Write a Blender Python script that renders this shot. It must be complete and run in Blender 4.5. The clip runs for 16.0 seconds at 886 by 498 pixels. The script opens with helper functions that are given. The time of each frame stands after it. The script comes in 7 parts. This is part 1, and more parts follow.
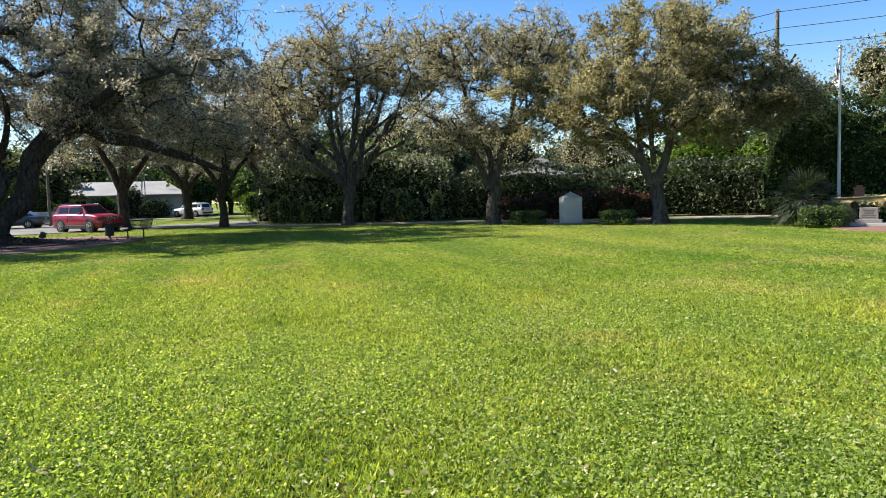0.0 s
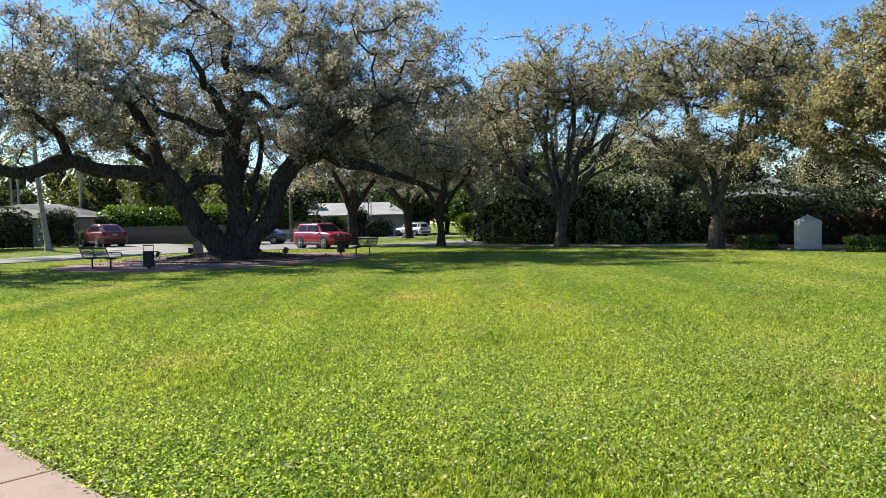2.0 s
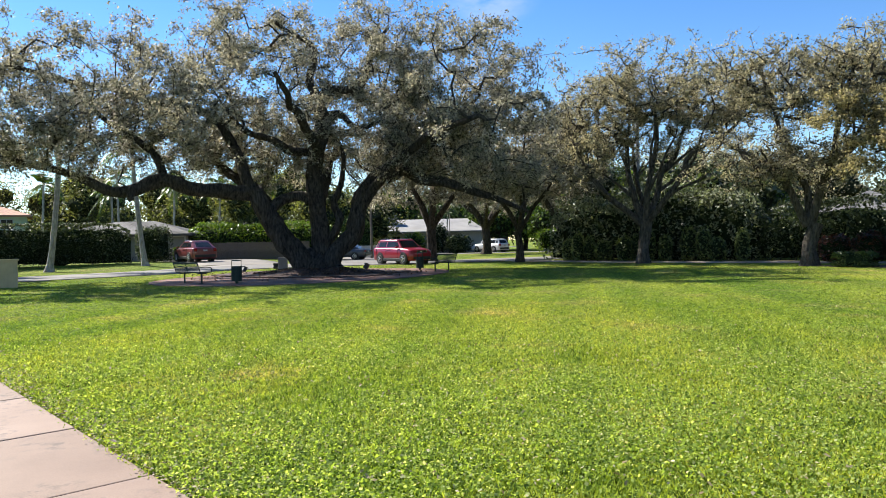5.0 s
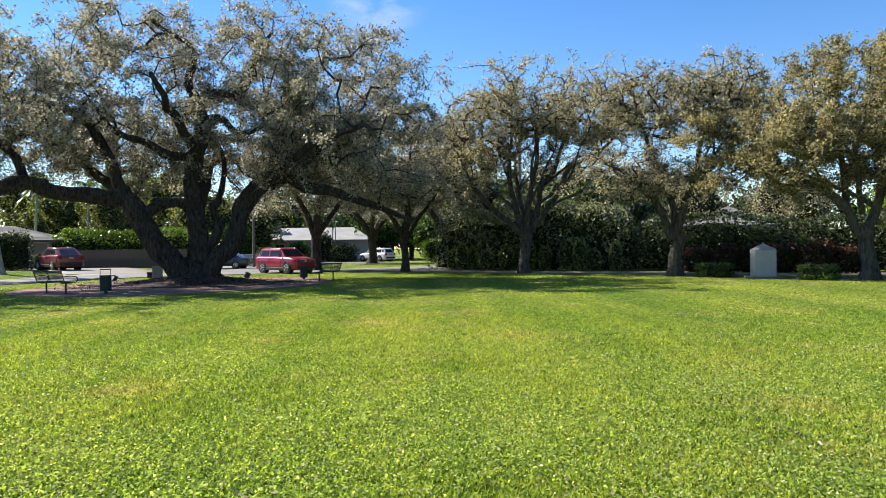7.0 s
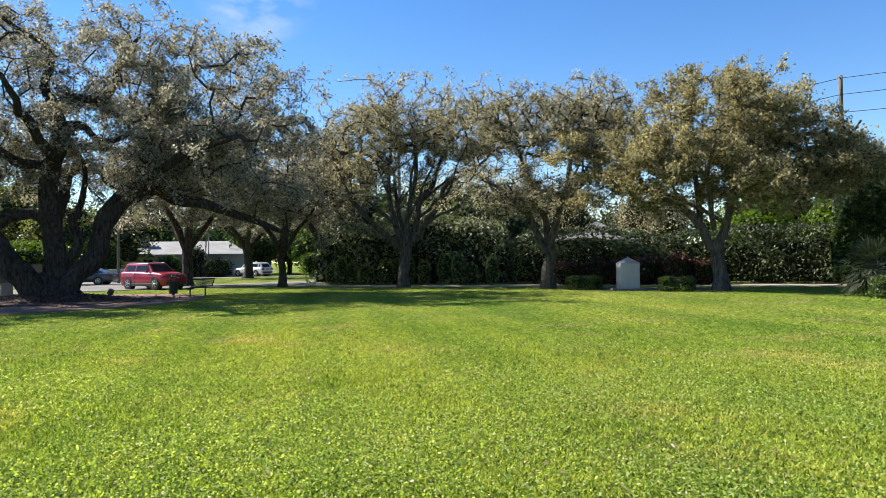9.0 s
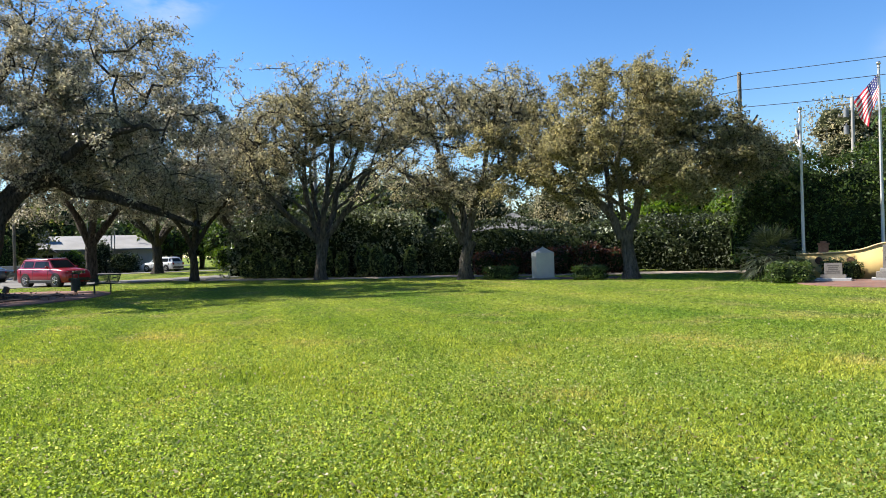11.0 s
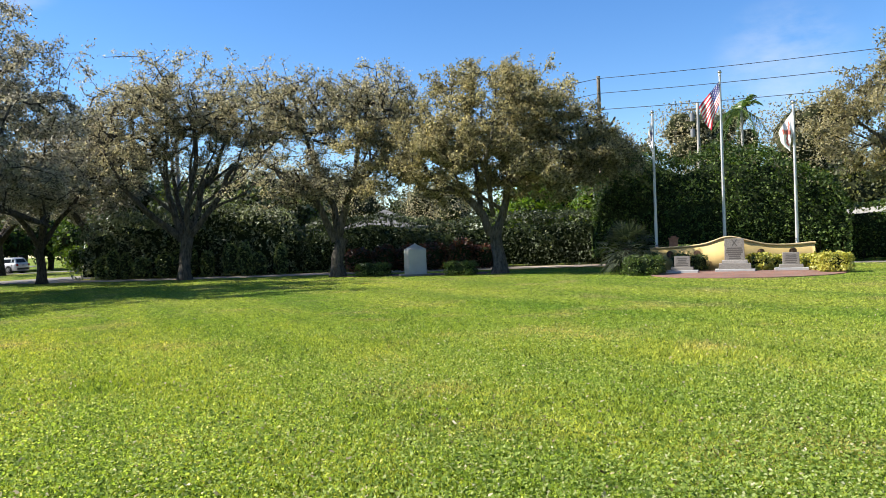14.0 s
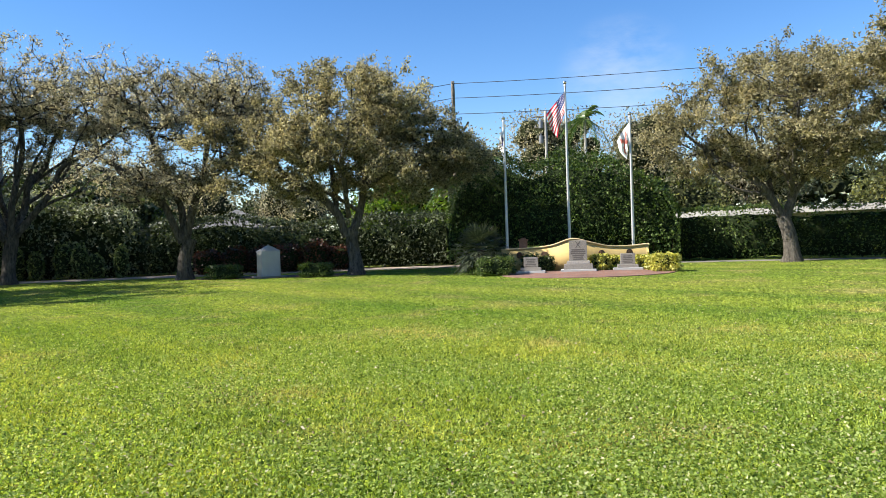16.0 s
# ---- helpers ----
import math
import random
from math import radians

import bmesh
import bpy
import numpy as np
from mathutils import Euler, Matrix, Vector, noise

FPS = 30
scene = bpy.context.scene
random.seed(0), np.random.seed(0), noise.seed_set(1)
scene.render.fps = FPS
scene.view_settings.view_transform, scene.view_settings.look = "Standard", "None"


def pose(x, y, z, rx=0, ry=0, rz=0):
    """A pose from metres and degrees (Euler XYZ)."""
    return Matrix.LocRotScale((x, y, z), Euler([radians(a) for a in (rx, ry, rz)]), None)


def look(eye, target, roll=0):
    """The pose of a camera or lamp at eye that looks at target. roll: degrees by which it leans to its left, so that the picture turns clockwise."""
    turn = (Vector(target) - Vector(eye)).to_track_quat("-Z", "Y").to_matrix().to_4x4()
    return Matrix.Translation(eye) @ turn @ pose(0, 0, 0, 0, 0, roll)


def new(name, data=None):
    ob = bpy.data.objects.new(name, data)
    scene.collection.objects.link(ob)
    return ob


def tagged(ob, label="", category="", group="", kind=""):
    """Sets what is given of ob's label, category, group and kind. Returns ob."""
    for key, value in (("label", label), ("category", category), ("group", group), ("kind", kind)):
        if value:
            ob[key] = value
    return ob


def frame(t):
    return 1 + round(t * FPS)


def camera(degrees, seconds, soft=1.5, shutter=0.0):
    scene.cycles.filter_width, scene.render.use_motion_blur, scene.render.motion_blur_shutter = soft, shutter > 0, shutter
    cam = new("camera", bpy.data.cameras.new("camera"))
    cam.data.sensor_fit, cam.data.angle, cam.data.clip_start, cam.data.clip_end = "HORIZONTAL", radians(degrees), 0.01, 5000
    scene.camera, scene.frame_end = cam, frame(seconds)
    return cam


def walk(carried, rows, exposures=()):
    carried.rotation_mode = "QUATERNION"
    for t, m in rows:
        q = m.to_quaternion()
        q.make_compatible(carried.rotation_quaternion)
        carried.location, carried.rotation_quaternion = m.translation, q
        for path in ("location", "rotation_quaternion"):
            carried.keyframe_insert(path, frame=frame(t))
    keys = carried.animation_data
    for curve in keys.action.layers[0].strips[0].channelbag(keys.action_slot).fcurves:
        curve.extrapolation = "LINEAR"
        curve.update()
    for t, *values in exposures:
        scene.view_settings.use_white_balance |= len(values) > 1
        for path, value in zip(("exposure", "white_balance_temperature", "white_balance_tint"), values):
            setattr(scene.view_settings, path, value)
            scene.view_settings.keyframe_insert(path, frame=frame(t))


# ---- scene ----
cam = camera(62.95, 16.0, soft=0.5)
PATH = [
    (0.0, pose(-0.007, -0.021, 1.639) @ pose(0, 0, 0, 0, 0, -15.179) @ pose(0, 0, 0, 85.859) @ pose(0, 0, 0, 0, 0, -1.634)),
    (0.5, pose(-0.020, 0.000, 1.640) @ pose(0, 0, 0, 0, 0, -10.694) @ pose(0, 0, 0, 86.422) @ pose(0, 0, 0, 0, 0, -1.375)),
    (1.0, pose(-0.050, -0.008, 1.652) @ pose(0, 0, 0, 0, 0, -6.379) @ pose(0, 0, 0, 86.958) @ pose(0, 0, 0, 0, 0, -1.096)),
    (1.5, pose(-0.071, -0.013, 1.643) @ pose(0, 0, 0, 0, 0, -2.382) @ pose(0, 0, 0, 87.409) @ pose(0, 0, 0, 0, 0, -1.125)),
    (2.0, pose(-0.108, 0.021, 1.641) @ pose(0, 0, 0, 0, 0, 1.340) @ pose(0, 0, 0, 87.939) @ pose(0, 0, 0, 0, 0, -1.122)),
    (2.5, pose(-0.138, 0.047, 1.647) @ pose(0, 0, 0, 0, 0, 4.872) @ pose(0, 0, 0, 88.591) @ pose(0, 0, 0, 0, 0, -0.941)),
    (3.0, pose(-0.155, 0.082, 1.660) @ pose(0, 0, 0, 0, 0, 7.700) @ pose(0, 0, 0, 89.282) @ pose(0, 0, 0, 0, 0, -0.686)),
    (5.3, pose(-0.127, 0.015, 1.634) @ pose(0, 0, 0, 0, 0, 7.329) @ pose(0, 0, 0, 89.357) @ pose(0, 0, 0, 0, 0, -1.321)),
    (5.5, pose(-0.122, 0.020, 1.635) @ pose(0, 0, 0, 0, 0, 6.311) @ pose(0, 0, 0, 89.334) @ pose(0, 0, 0, 0, 0, -1.271)),
    (6.0, pose(-0.107, -0.003, 1.641) @ pose(0, 0, 0, 0, 0, 3.837) @ pose(0, 0, 0, 89.523) @ pose(0, 0, 0, 0, 0, -1.020)),
    (6.5, pose(-0.090, -0.004, 1.646) @ pose(0, 0, 0, 0, 0, 1.370) @ pose(0, 0, 0, 89.808) @ pose(0, 0, 0, 0, 0, -0.822)),
    (7.0, pose(-0.059, -0.025, 1.656) @ pose(0, 0, 0, 0, 0, -1.476) @ pose(0, 0, 0, 89.924) @ pose(0, 0, 0, 0, 0, -0.690)),
    (7.5, pose(-0.031, -0.044, 1.663) @ pose(0, 0, 0, 0, 0, -4.367) @ pose(0, 0, 0, 90.251) @ pose(0, 0, 0, 0, 0, -0.622)),
    (8.0, pose(-0.006, -0.052, 1.667) @ pose(0, 0, 0, 0, 0, -6.845) @ pose(0, 0, 0, 90.674) @ pose(0, 0, 0, 0, 0, -0.615)),
    (8.5, pose(0.000, -0.042, 1.665) @ pose(0, 0, 0, 0, 0, -9.048) @ pose(0, 0, 0, 90.917) @ pose(0, 0, 0, 0, 0, -0.671)),
    (9.0, pose(0.013, -0.033, 1.668) @ pose(0, 0, 0, 0, 0, -10.930) @ pose(0, 0, 0, 90.905) @ pose(0, 0, 0, 0, 0, -0.839)),
    (11.3, pose(0.066, -0.011, 1.647) @ pose(0, 0, 0, 0, 0, -18.192) @ pose(0, 0, 0, 89.959) @ pose(0, 0, 0, 0, 0, -1.520)),
    (11.5, pose(0.070, -0.019, 1.649) @ pose(0, 0, 0, 0, 0, -18.733) @ pose(0, 0, 0, 89.828) @ pose(0, 0, 0, 0, 0, -1.517)),
    (12.0, pose(0.069, 0.011, 1.632) @ pose(0, 0, 0, 0, 0, -20.138) @ pose(0, 0, 0, 89.658) @ pose(0, 0, 0, 0, 0, -1.604)),
    (12.5, pose(0.073, 0.014, 1.634) @ pose(0, 0, 0, 0, 0, -21.504) @ pose(0, 0, 0, 89.503) @ pose(0, 0, 0, 0, 0, -1.749)),
    (13.0, pose(0.088, 0.021, 1.633) @ pose(0, 0, 0, 0, 0, -23.018) @ pose(0, 0, 0, 89.500) @ pose(0, 0, 0, 0, 0, -1.835)),
    (13.5, pose(0.080, 0.016, 1.636) @ pose(0, 0, 0, 0, 0, -24.932) @ pose(0, 0, 0, 89.609) @ pose(0, 0, 0, 0, 0, -1.940)),
    (14.0, pose(0.097, 0.003, 1.652) @ pose(0, 0, 0, 0, 0, -27.367) @ pose(0, 0, 0, 89.567) @ pose(0, 0, 0, 0, 0, -2.003)),
    (14.5, pose(0.122, -0.005, 1.663) @ pose(0, 0, 0, 0, 0, -30.315) @ pose(0, 0, 0, 89.423) @ pose(0, 0, 0, 0, 0, -2.136)),
    (15.0, pose(0.128, -0.022, 1.666) @ pose(0, 0, 0, 0, 0, -33.309) @ pose(0, 0, 0, 89.346) @ pose(0, 0, 0, 0, 0, -2.150)),
    (15.5, pose(0.160, -0.020, 1.672) @ pose(0, 0, 0, 0, 0, -35.993) @ pose(0, 0, 0, 89.295) @ pose(0, 0, 0, 0, 0, -2.016)),
    (16.0, pose(0.155, -0.032, 1.659) @ pose(0, 0, 0, 0, 0, -38.620) @ pose(0, 0, 0, 89.279) @ pose(0, 0, 0, 0, 0, -1.917)),
]
walk(cam, PATH)

# ---- world, sun ----
SUN_AZ = radians(-60)          # from +Y towards +X
SUN_EL = radians(40)
SUN_DIR = Vector((math.sin(SUN_AZ) * math.cos(SUN_EL), math.cos(SUN_AZ) * math.cos(SUN_EL), math.sin(SUN_EL)))
world = bpy.data.worlds.new("sky")
scene.world = world
world.use_nodes = True
wn = world.node_tree
sky = wn.nodes.new("ShaderNodeTexSky")
sky.sky_type = "NISHITA"
sky.sun_disc = False
sky.sun_elevation, sky.sun_rotation = SUN_EL, SUN_AZ
sky.air_density, sky.dust_density, sky.ozone_density = 1.0, 0.0, 3.0
wn.nodes["Background"].inputs["Strength"].default_value = 0.095
hsv = wn.nodes.new("ShaderNodeHueSaturation")
hsv.inputs["Hue"].default_value, hsv.inputs["Saturation"].default_value = 0.508, 1.27
wn.links.new(sky.outputs["Color"], hsv.inputs["Color"])
# thin cirrus: streaky noise, kept to two faint wisps
tco = wn.nodes.new("ShaderNodeTexCoord")
smap = wn.nodes.new("ShaderNodeMapping")
smap.inputs["Scale"].default_value = (6.0, 6.0, 14.0)
wn.links.new(tco.outputs["Generated"], smap.inputs["Vector"])
cn = wn.nodes.new("ShaderNodeTexNoise")
cn.inputs["Scale"].default_value, cn.inputs["Detail"].default_value, cn.inputs["Roughness"].default_value = 1.6, 6.0, 0.6
wn.links.new(smap.outputs[0], cn.inputs["Vector"])
wisp = None
for c, near, gain in (((-0.055, 0.935, 0.35), 0.9965, 0.75), ((0.775, 0.585, 0.20), 0.9955, 0.34)):
    dp = wn.nodes.new("ShaderNodeVectorMath")
    dp.operation = "DOT_PRODUCT"
    dp.inputs[1].default_value = Vector(c).normalized()
    wn.links.new(tco.outputs["Generated"], dp.inputs[0])
    mr_ = wn.nodes.new("ShaderNodeMapRange")
    mr_.interpolation_type = "SMOOTHSTEP"
    mr_.inputs["From Min"].default_value, mr_.inputs["From Max"].default_value, mr_.inputs["To Max"].default_value = near, 1.0, gain
    wn.links.new(dp.outputs["Value"], mr_.inputs["Value"])
    if wisp is None:
        wisp = mr_.outputs[0]
    else:
        ad = wn.nodes.new("ShaderNodeMath")
        wn.links.new(wisp, ad.inputs[0])
        wn.links.new(mr_.outputs[0], ad.inputs[1])
        wisp = ad.outputs[0]
nr_ = wn.nodes.new("ShaderNodeMapRange")
nr_.inputs["From Min"].default_value, nr_.inputs["From Max"].default_value = 0.38, 0.68
wn.links.new(cn.outputs["Fac"], nr_.inputs["Value"])
mu_ = wn.nodes.new("ShaderNodeMath")
mu_.operation = "MULTIPLY"
wn.links.new(wisp, mu_.inputs[0])
wn.links.new(nr_.outputs[0], mu_.inputs[1])
cmix = wn.nodes.new("ShaderNodeMix")
cmix.data_type = "RGBA"
wn.links.new(mu_.outputs[0], cmix.inputs[0])
wn.links.new(hsv.outputs["Color"], cmix.inputs[6])
cmix.inputs[7].default_value = (4.6, 4.9, 5.4, 1.0)
wn.links.new(cmix.outputs[2], wn.nodes["Background"].inputs["Color"])
sun = new("sun", bpy.data.lights.new("sun", "SUN"))
sun.data.energy, sun.data.angle, sun.data.color = 6.0, radians(0.53), (1.0, 0.94, 0.84)
sun.matrix_world = look(SUN_DIR * 100, (0, 0, 0))
scene.view_settings.exposure = 1.07

rng = np.random.default_rng(7)

# ---- materials ----
def rgb(*c):
    return (*c, 1.0)


class Mat:
    """A node material under construction."""

    def __init__(self, name, rough=0.7, metal=0.0, spec=0.5):
        self.mat = bpy.data.materials.new(name)
        self.mat.use_nodes = True
        self.t = self.mat.node_tree
        self.bsdf = self.t.nodes["Principled BSDF"]
        self.bsdf.inputs["Roughness"].default_value = rough
        self.bsdf.inputs["Metallic"].default_value = metal
        self.bsdf.inputs["Specular IOR Level"].default_value = spec
        self.out = self.t.nodes["Material Output"]

    def node(self, kind, **values):
        n = self.t.nodes.new(kind)
        for key, value in values.items():
            n.inputs[key.replace("_", " ")].default_value = value
        return n

    def link(self, a, b):
        self.t.links.new(a, b)

    def coords(self, which="Object"):
        return self.node("ShaderNodeTexCoord").outputs[which]

    def noise(self, scale, detail=4.0, rough=0.55, vec=None):
        n = self.node("ShaderNodeTexNoise", Scale=scale, Detail=detail, Roughness=rough)
        self.link(vec or self.coords(), n.inputs["Vector"])
        return n.outputs["Fac"]

    def ramp(self, fac, *stops):
        n = self.node("ShaderNodeValToRGB")
        e = n.color_ramp.elements
        while len(e) < len(stops):
            e.new(0.5)
        for el, (at, col) in zip(e, stops):
            el.position, el.color = at, rgb(*col)
        self.link(fac, n.inputs["Fac"])
        return n.outputs["Color"]

    def mix(self, fac, a, b, kind="MIX"):
        n = self.t.nodes.new("ShaderNodeMix")
        n.data_type, n.blend_type = "RGBA", kind
        for sock, v in ((n.inputs[0], fac), (n.inputs[6], a), (n.inputs[7], b)):
            if isinstance(v, bpy.types.NodeSocket):
                self.link(v, sock)
            else:
                sock.default_value = rgb(*v) if isinstance(v, tuple) else v
        return n.outputs[2]

    def color(self, c):
        if isinstance(c, tuple):
            self.bsdf.inputs["Base Color"].default_value = rgb(*c)
        else:
            self.link(c, self.bsdf.inputs["Base Color"])
        return self

    def bump(self, height, strength=0.4, dist=0.02):
        n = self.node("ShaderNodeBump", Strength=strength, Distance=dist)
        self.link(height, n.inputs["Height"])
        self.link(n.outputs["Normal"], self.bsdf.inputs["Normal"])
        return self

    def island(self):
        return self.node("ShaderNodeNewGeometry").outputs["Random Per Island"]

    def translucent(self, color, share):
        tr = self.t.nodes.new("ShaderNodeBsdfTranslucent")
        if isinstance(color, tuple):
            tr.inputs["Color"].default_value = rgb(*color)
        else:
            self.link(color, tr.inputs["Color"])
        mx = self.t.nodes.new("ShaderNodeMixShader")
        mx.inputs[0].default_value = share
        self.link(self.bsdf.outputs[0], mx.inputs[1])
        self.link(tr.outputs[0], mx.inputs[2])
        self.link(mx.outputs[0], self.out.inputs["Surface"])
        return self


def leaf_mat(name, stops, trans, share=0.35, rough=0.42, patch=0.25, lo=(0.6, 0.6, 0.6), hi=(1.25, 1.2, 1.1), spec=0.3):
    m = Mat(name, rough, spec=spec)
    c = m.ramp(m.island(), *stops)
    n = m.noise(patch, 2.0)
    c = m.mix(1.0, c, m.ramp(n, (0.3, lo), (0.7, hi)), "MULTIPLY")
    m.color(c)
    t = m.mix(1.0, c, trans, "MULTIPLY")
    m.translucent(t, share)
    return m.mat


def plain(name, col, rough=0.6, metal=0.0, var=0.18, scale=6.0, bump=0.15, fine=60.0):
    m = Mat(name, rough, metal)
    a = m.noise(scale, 5.0)
    dark = tuple(v * (1 - var) for v in col)
    light = tuple(min(1.0, v * (1 + var)) for v in col)
    c = m.ramp(a, (0.36, dark), (0.64, light))
    f = m.noise(fine, 3.0)
    c = m.mix(0.25, c, m.ramp(f, (0.3, dark), (0.7, light)))
    m.color(c)
    if bump:
        m.bump(f, bump, 0.01)
    return m.mat


# ---- mesh helpers ----
def mesh_np(name, v, faces, mat, smooth=False):
    """A mesh from numpy arrays: v (n, 3); faces: one (m, k) array or a list of them."""
    me = bpy.data.meshes.new(name)
    if not isinstance(faces, list):
        faces = [faces]
    faces = [np.asarray(f, dtype=np.int32) for f in faces if len(f)]
    me.vertices.add(len(v))
    me.vertices.foreach_set("co", np.ascontiguousarray(v, dtype=np.float32).ravel())
    idx = np.concatenate([f.ravel() for f in faces])
    sizes = np.concatenate([np.full(len(f), f.shape[1], dtype=np.int32) for f in faces])
    starts = np.concatenate([[0], np.cumsum(sizes)[:-1]]).astype(np.int32)
    me.loops.add(len(idx))
    me.loops.foreach_set("vertex_index", idx)
    me.polygons.add(len(sizes))
    me.polygons.foreach_set("loop_start", starts)
    me.polygons.foreach_set("loop_total", sizes)
    if smooth:
        me.polygons.foreach_set("use_smooth", np.ones(len(sizes), dtype=bool))
    me.update(calc_edges=True)
    if mat:
        me.materials.append(mat)
    return me


def part_np(name, v, faces, mat, parent, label="", smooth=False, kind=""):
    ob = new(name, mesh_np(name, v, faces, mat, smooth))
    ob.parent = parent
    return tagged(ob, label=label, kind=kind)


def part(name, bm, mat, parent, label="", smooth=False, at=None):
    """Links a bmesh as one mesh object under a thing or a part."""
    me = bpy.data.meshes.new(name)
    if smooth:
        for f in bm.faces:
            f.smooth = True
    bm.to_mesh(me)
    bm.free()
    me.materials.append(mat)
    ob = new(name, me)
    ob.parent = parent
    if at is not None:
        ob.matrix_local = at
    return tagged(ob, label=label)


def again(ob, m, parent=None):
    """Another object on the same mesh, at the local pose m."""
    o = new(ob.name.split(".")[0], ob.data)
    o.parent = parent or ob.parent
    o.matrix_local = m
    return o


def thing(name, m, label, category, group="", kind=""):
    ob = new(name)
    ob.matrix_world = m
    ob.empty_display_size = 0.2
    return tagged(ob, label, category, group, kind)


def box(bm, c, s, rz=0.0, bevel=0.0, taper=1.0):
    """A box centred at c with size s, bevelled, optionally tapered towards its top."""
    m = Matrix.Translation(c) @ Matrix.Rotation(rz, 4, "Z") @ Matrix.Diagonal((*s, 1))
    r = bmesh.ops.create_cube(bm, size=1.0, matrix=m)
    vs = r["verts"]
    if taper != 1.0:
        for v in vs:
            if v.co.z > c[2]:
                v.co.x = c[0] + (v.co.x - c[0]) * taper
                v.co.y = c[1] + (v.co.y - c[1]) * taper
    if bevel:
        es = list({e for v in vs for e in v.link_edges})
        bmesh.ops.bevel(bm, geom=es, offset=bevel, segments=2, affect="EDGES", profile=0.5)
    return bm


def cyl(bm, p0, p1, r0, r1=None, n=10, caps=True):
    p0, p1 = Vector(p0), Vector(p1)
    d = p1 - p0
    m = Matrix.Translation((p0 + p1) / 2) @ d.to_track_quat("Z", "Y").to_matrix().to_4x4()
    bmesh.ops.create_cone(bm, cap_ends=caps, segments=n, radius1=r0, radius2=r0 if r1 is None else r1, depth=d.length, matrix=m)
    return bm


def prism(bm, pts, y0, y1):
    """A polygon in x, z extruded along y."""
    a = [bm.verts.new((x, y0, z)) for x, z in pts]
    b = [bm.verts.new((x, y1, z)) for x, z in pts]
    bm.faces.new(a)
    bm.faces.new(b[::-1])
    for i in range(len(pts)):
        j = (i + 1) % len(pts)
        bm.faces.new((a[j], a[i], b[i], b[j]))
    bmesh.ops.recalc_face_normals(bm, faces=bm.faces)
    return bm


def B():
    return bmesh.new()


def smooth_line(pts, step):
    """Catmull-Rom through rows of numbers, resampled at about step metres."""
    p = np.asarray(pts, dtype=float)
    p = np.vstack([2 * p[0] - p[1], p, 2 * p[-1] - p[-2]])
    out = []
    for i in range(1, len(p) - 2):
        n = max(1, int(np.linalg.norm(p[i + 1, :3] - p[i, :3]) / step))
        for u in np.arange(n) / n:
            a, b, c, d = p[i - 1], p[i], p[i + 1], p[i + 2]
            out.append(0.5 * (2 * b + (c - a) * u + (2 * a - 5 * b + 4 * c - d) * u * u + (3 * b - a - 3 * c + d) * u ** 3))
    out.append(p[-2])
    return np.array(out)


def sweep(line, radii, sides, rough=0.0, seed=0):
    """A tube along a line with parallel frames; returns verts, quads."""
    p = np.asarray(line, dtype=float)
    n = len(p)
    t = np.gradient(p, axis=0)
    t /= np.linalg.norm(t, axis=1)[:, None] + 1e-9
    u = np.zeros_like(p)
    ref = np.array([1.0, 0.0, 0.0]) if abs(t[0, 0]) < 0.8 else np.array([0.0, 1.0, 0.0])
    for i in range(n):
        ref = ref - t[i] * (ref @ t[i])
        ref /= np.linalg.norm(ref) + 1e-9
        u[i] = ref
    w = np.cross(t, u)
    a = np.arange(sides) / sides * 2 * np.pi
    g = np.random.default_rng(seed)
    r = np.asarray(radii)[:, None] * np.ones((1, sides))
    if rough:
        wob = np.zeros((n, sides))
        for k in (2, 3, 5):
            wob += np.sin(k * a[None, :] + g.uniform(0, 6.28) + np.cumsum(g.normal(0, 0.25, n))[:, None]) / k
        r = r * (1 + rough * wob + rough * 0.4 * g.normal(0, 1, (n, sides)))
    v = p[:, None, :] + r[..., None] * (np.cos(a)[None, :, None] * u[:, None, :] + np.sin(a)[None, :, None] * w[:, None, :])
    i = np.arange(n - 1)[:, None] * sides
    j = np.arange(sides)[None, :]
    k = (j + 1) % sides
    q = np.stack([i + j, i + k, i + sides + k, i + sides + j], -1).reshape(-1, 4)
    return v.reshape(-1, 3), q


def segments(p0, p1, r0, r1, sides):
    """Frustums between rows of points, all at once."""
    d = p1 - p0
    d = d / (np.linalg.norm(d, axis=1)[:, None] + 1e-9)
    ref = np.where(np.abs(d[:, 2:3]) < 0.9, [[0, 0, 1.0]], [[1.0, 0, 0]])
    u = np.cross(d, ref)
    u /= np.linalg.norm(u, axis=1)[:, None] + 1e-9
    w = np.cross(d, u)
    a = np.arange(sides) / sides * 2 * np.pi
    ring = np.cos(a)[None, :, None] * u[:, None, :] + np.sin(a)[None, :, None] * w[:, None, :]
    v = np.concatenate([p0[:, None, :] + r0[:, None, None] * ring, p1[:, None, :] + r1[:, None, None] * ring], 1)
    n = len(p0)
    i = np.arange(n)[:, None] * 2 * sides
    j = np.arange(sides)[None, :]
    k = (j + 1) % sides
    q = np.stack([i + j, i + k, i + sides + k, i + sides + j], -1).reshape(-1, 4)
    return v.reshape(-1, 3), q


def join(parts):
    """Stacks (verts, quads) pairs."""
    vs, fs, n = [], [], 0
    for v, f in parts:
        vs.append(v)
        fs.append(f + n)
        n += len(v)
    return np.concatenate(vs), np.concatenate(fs)


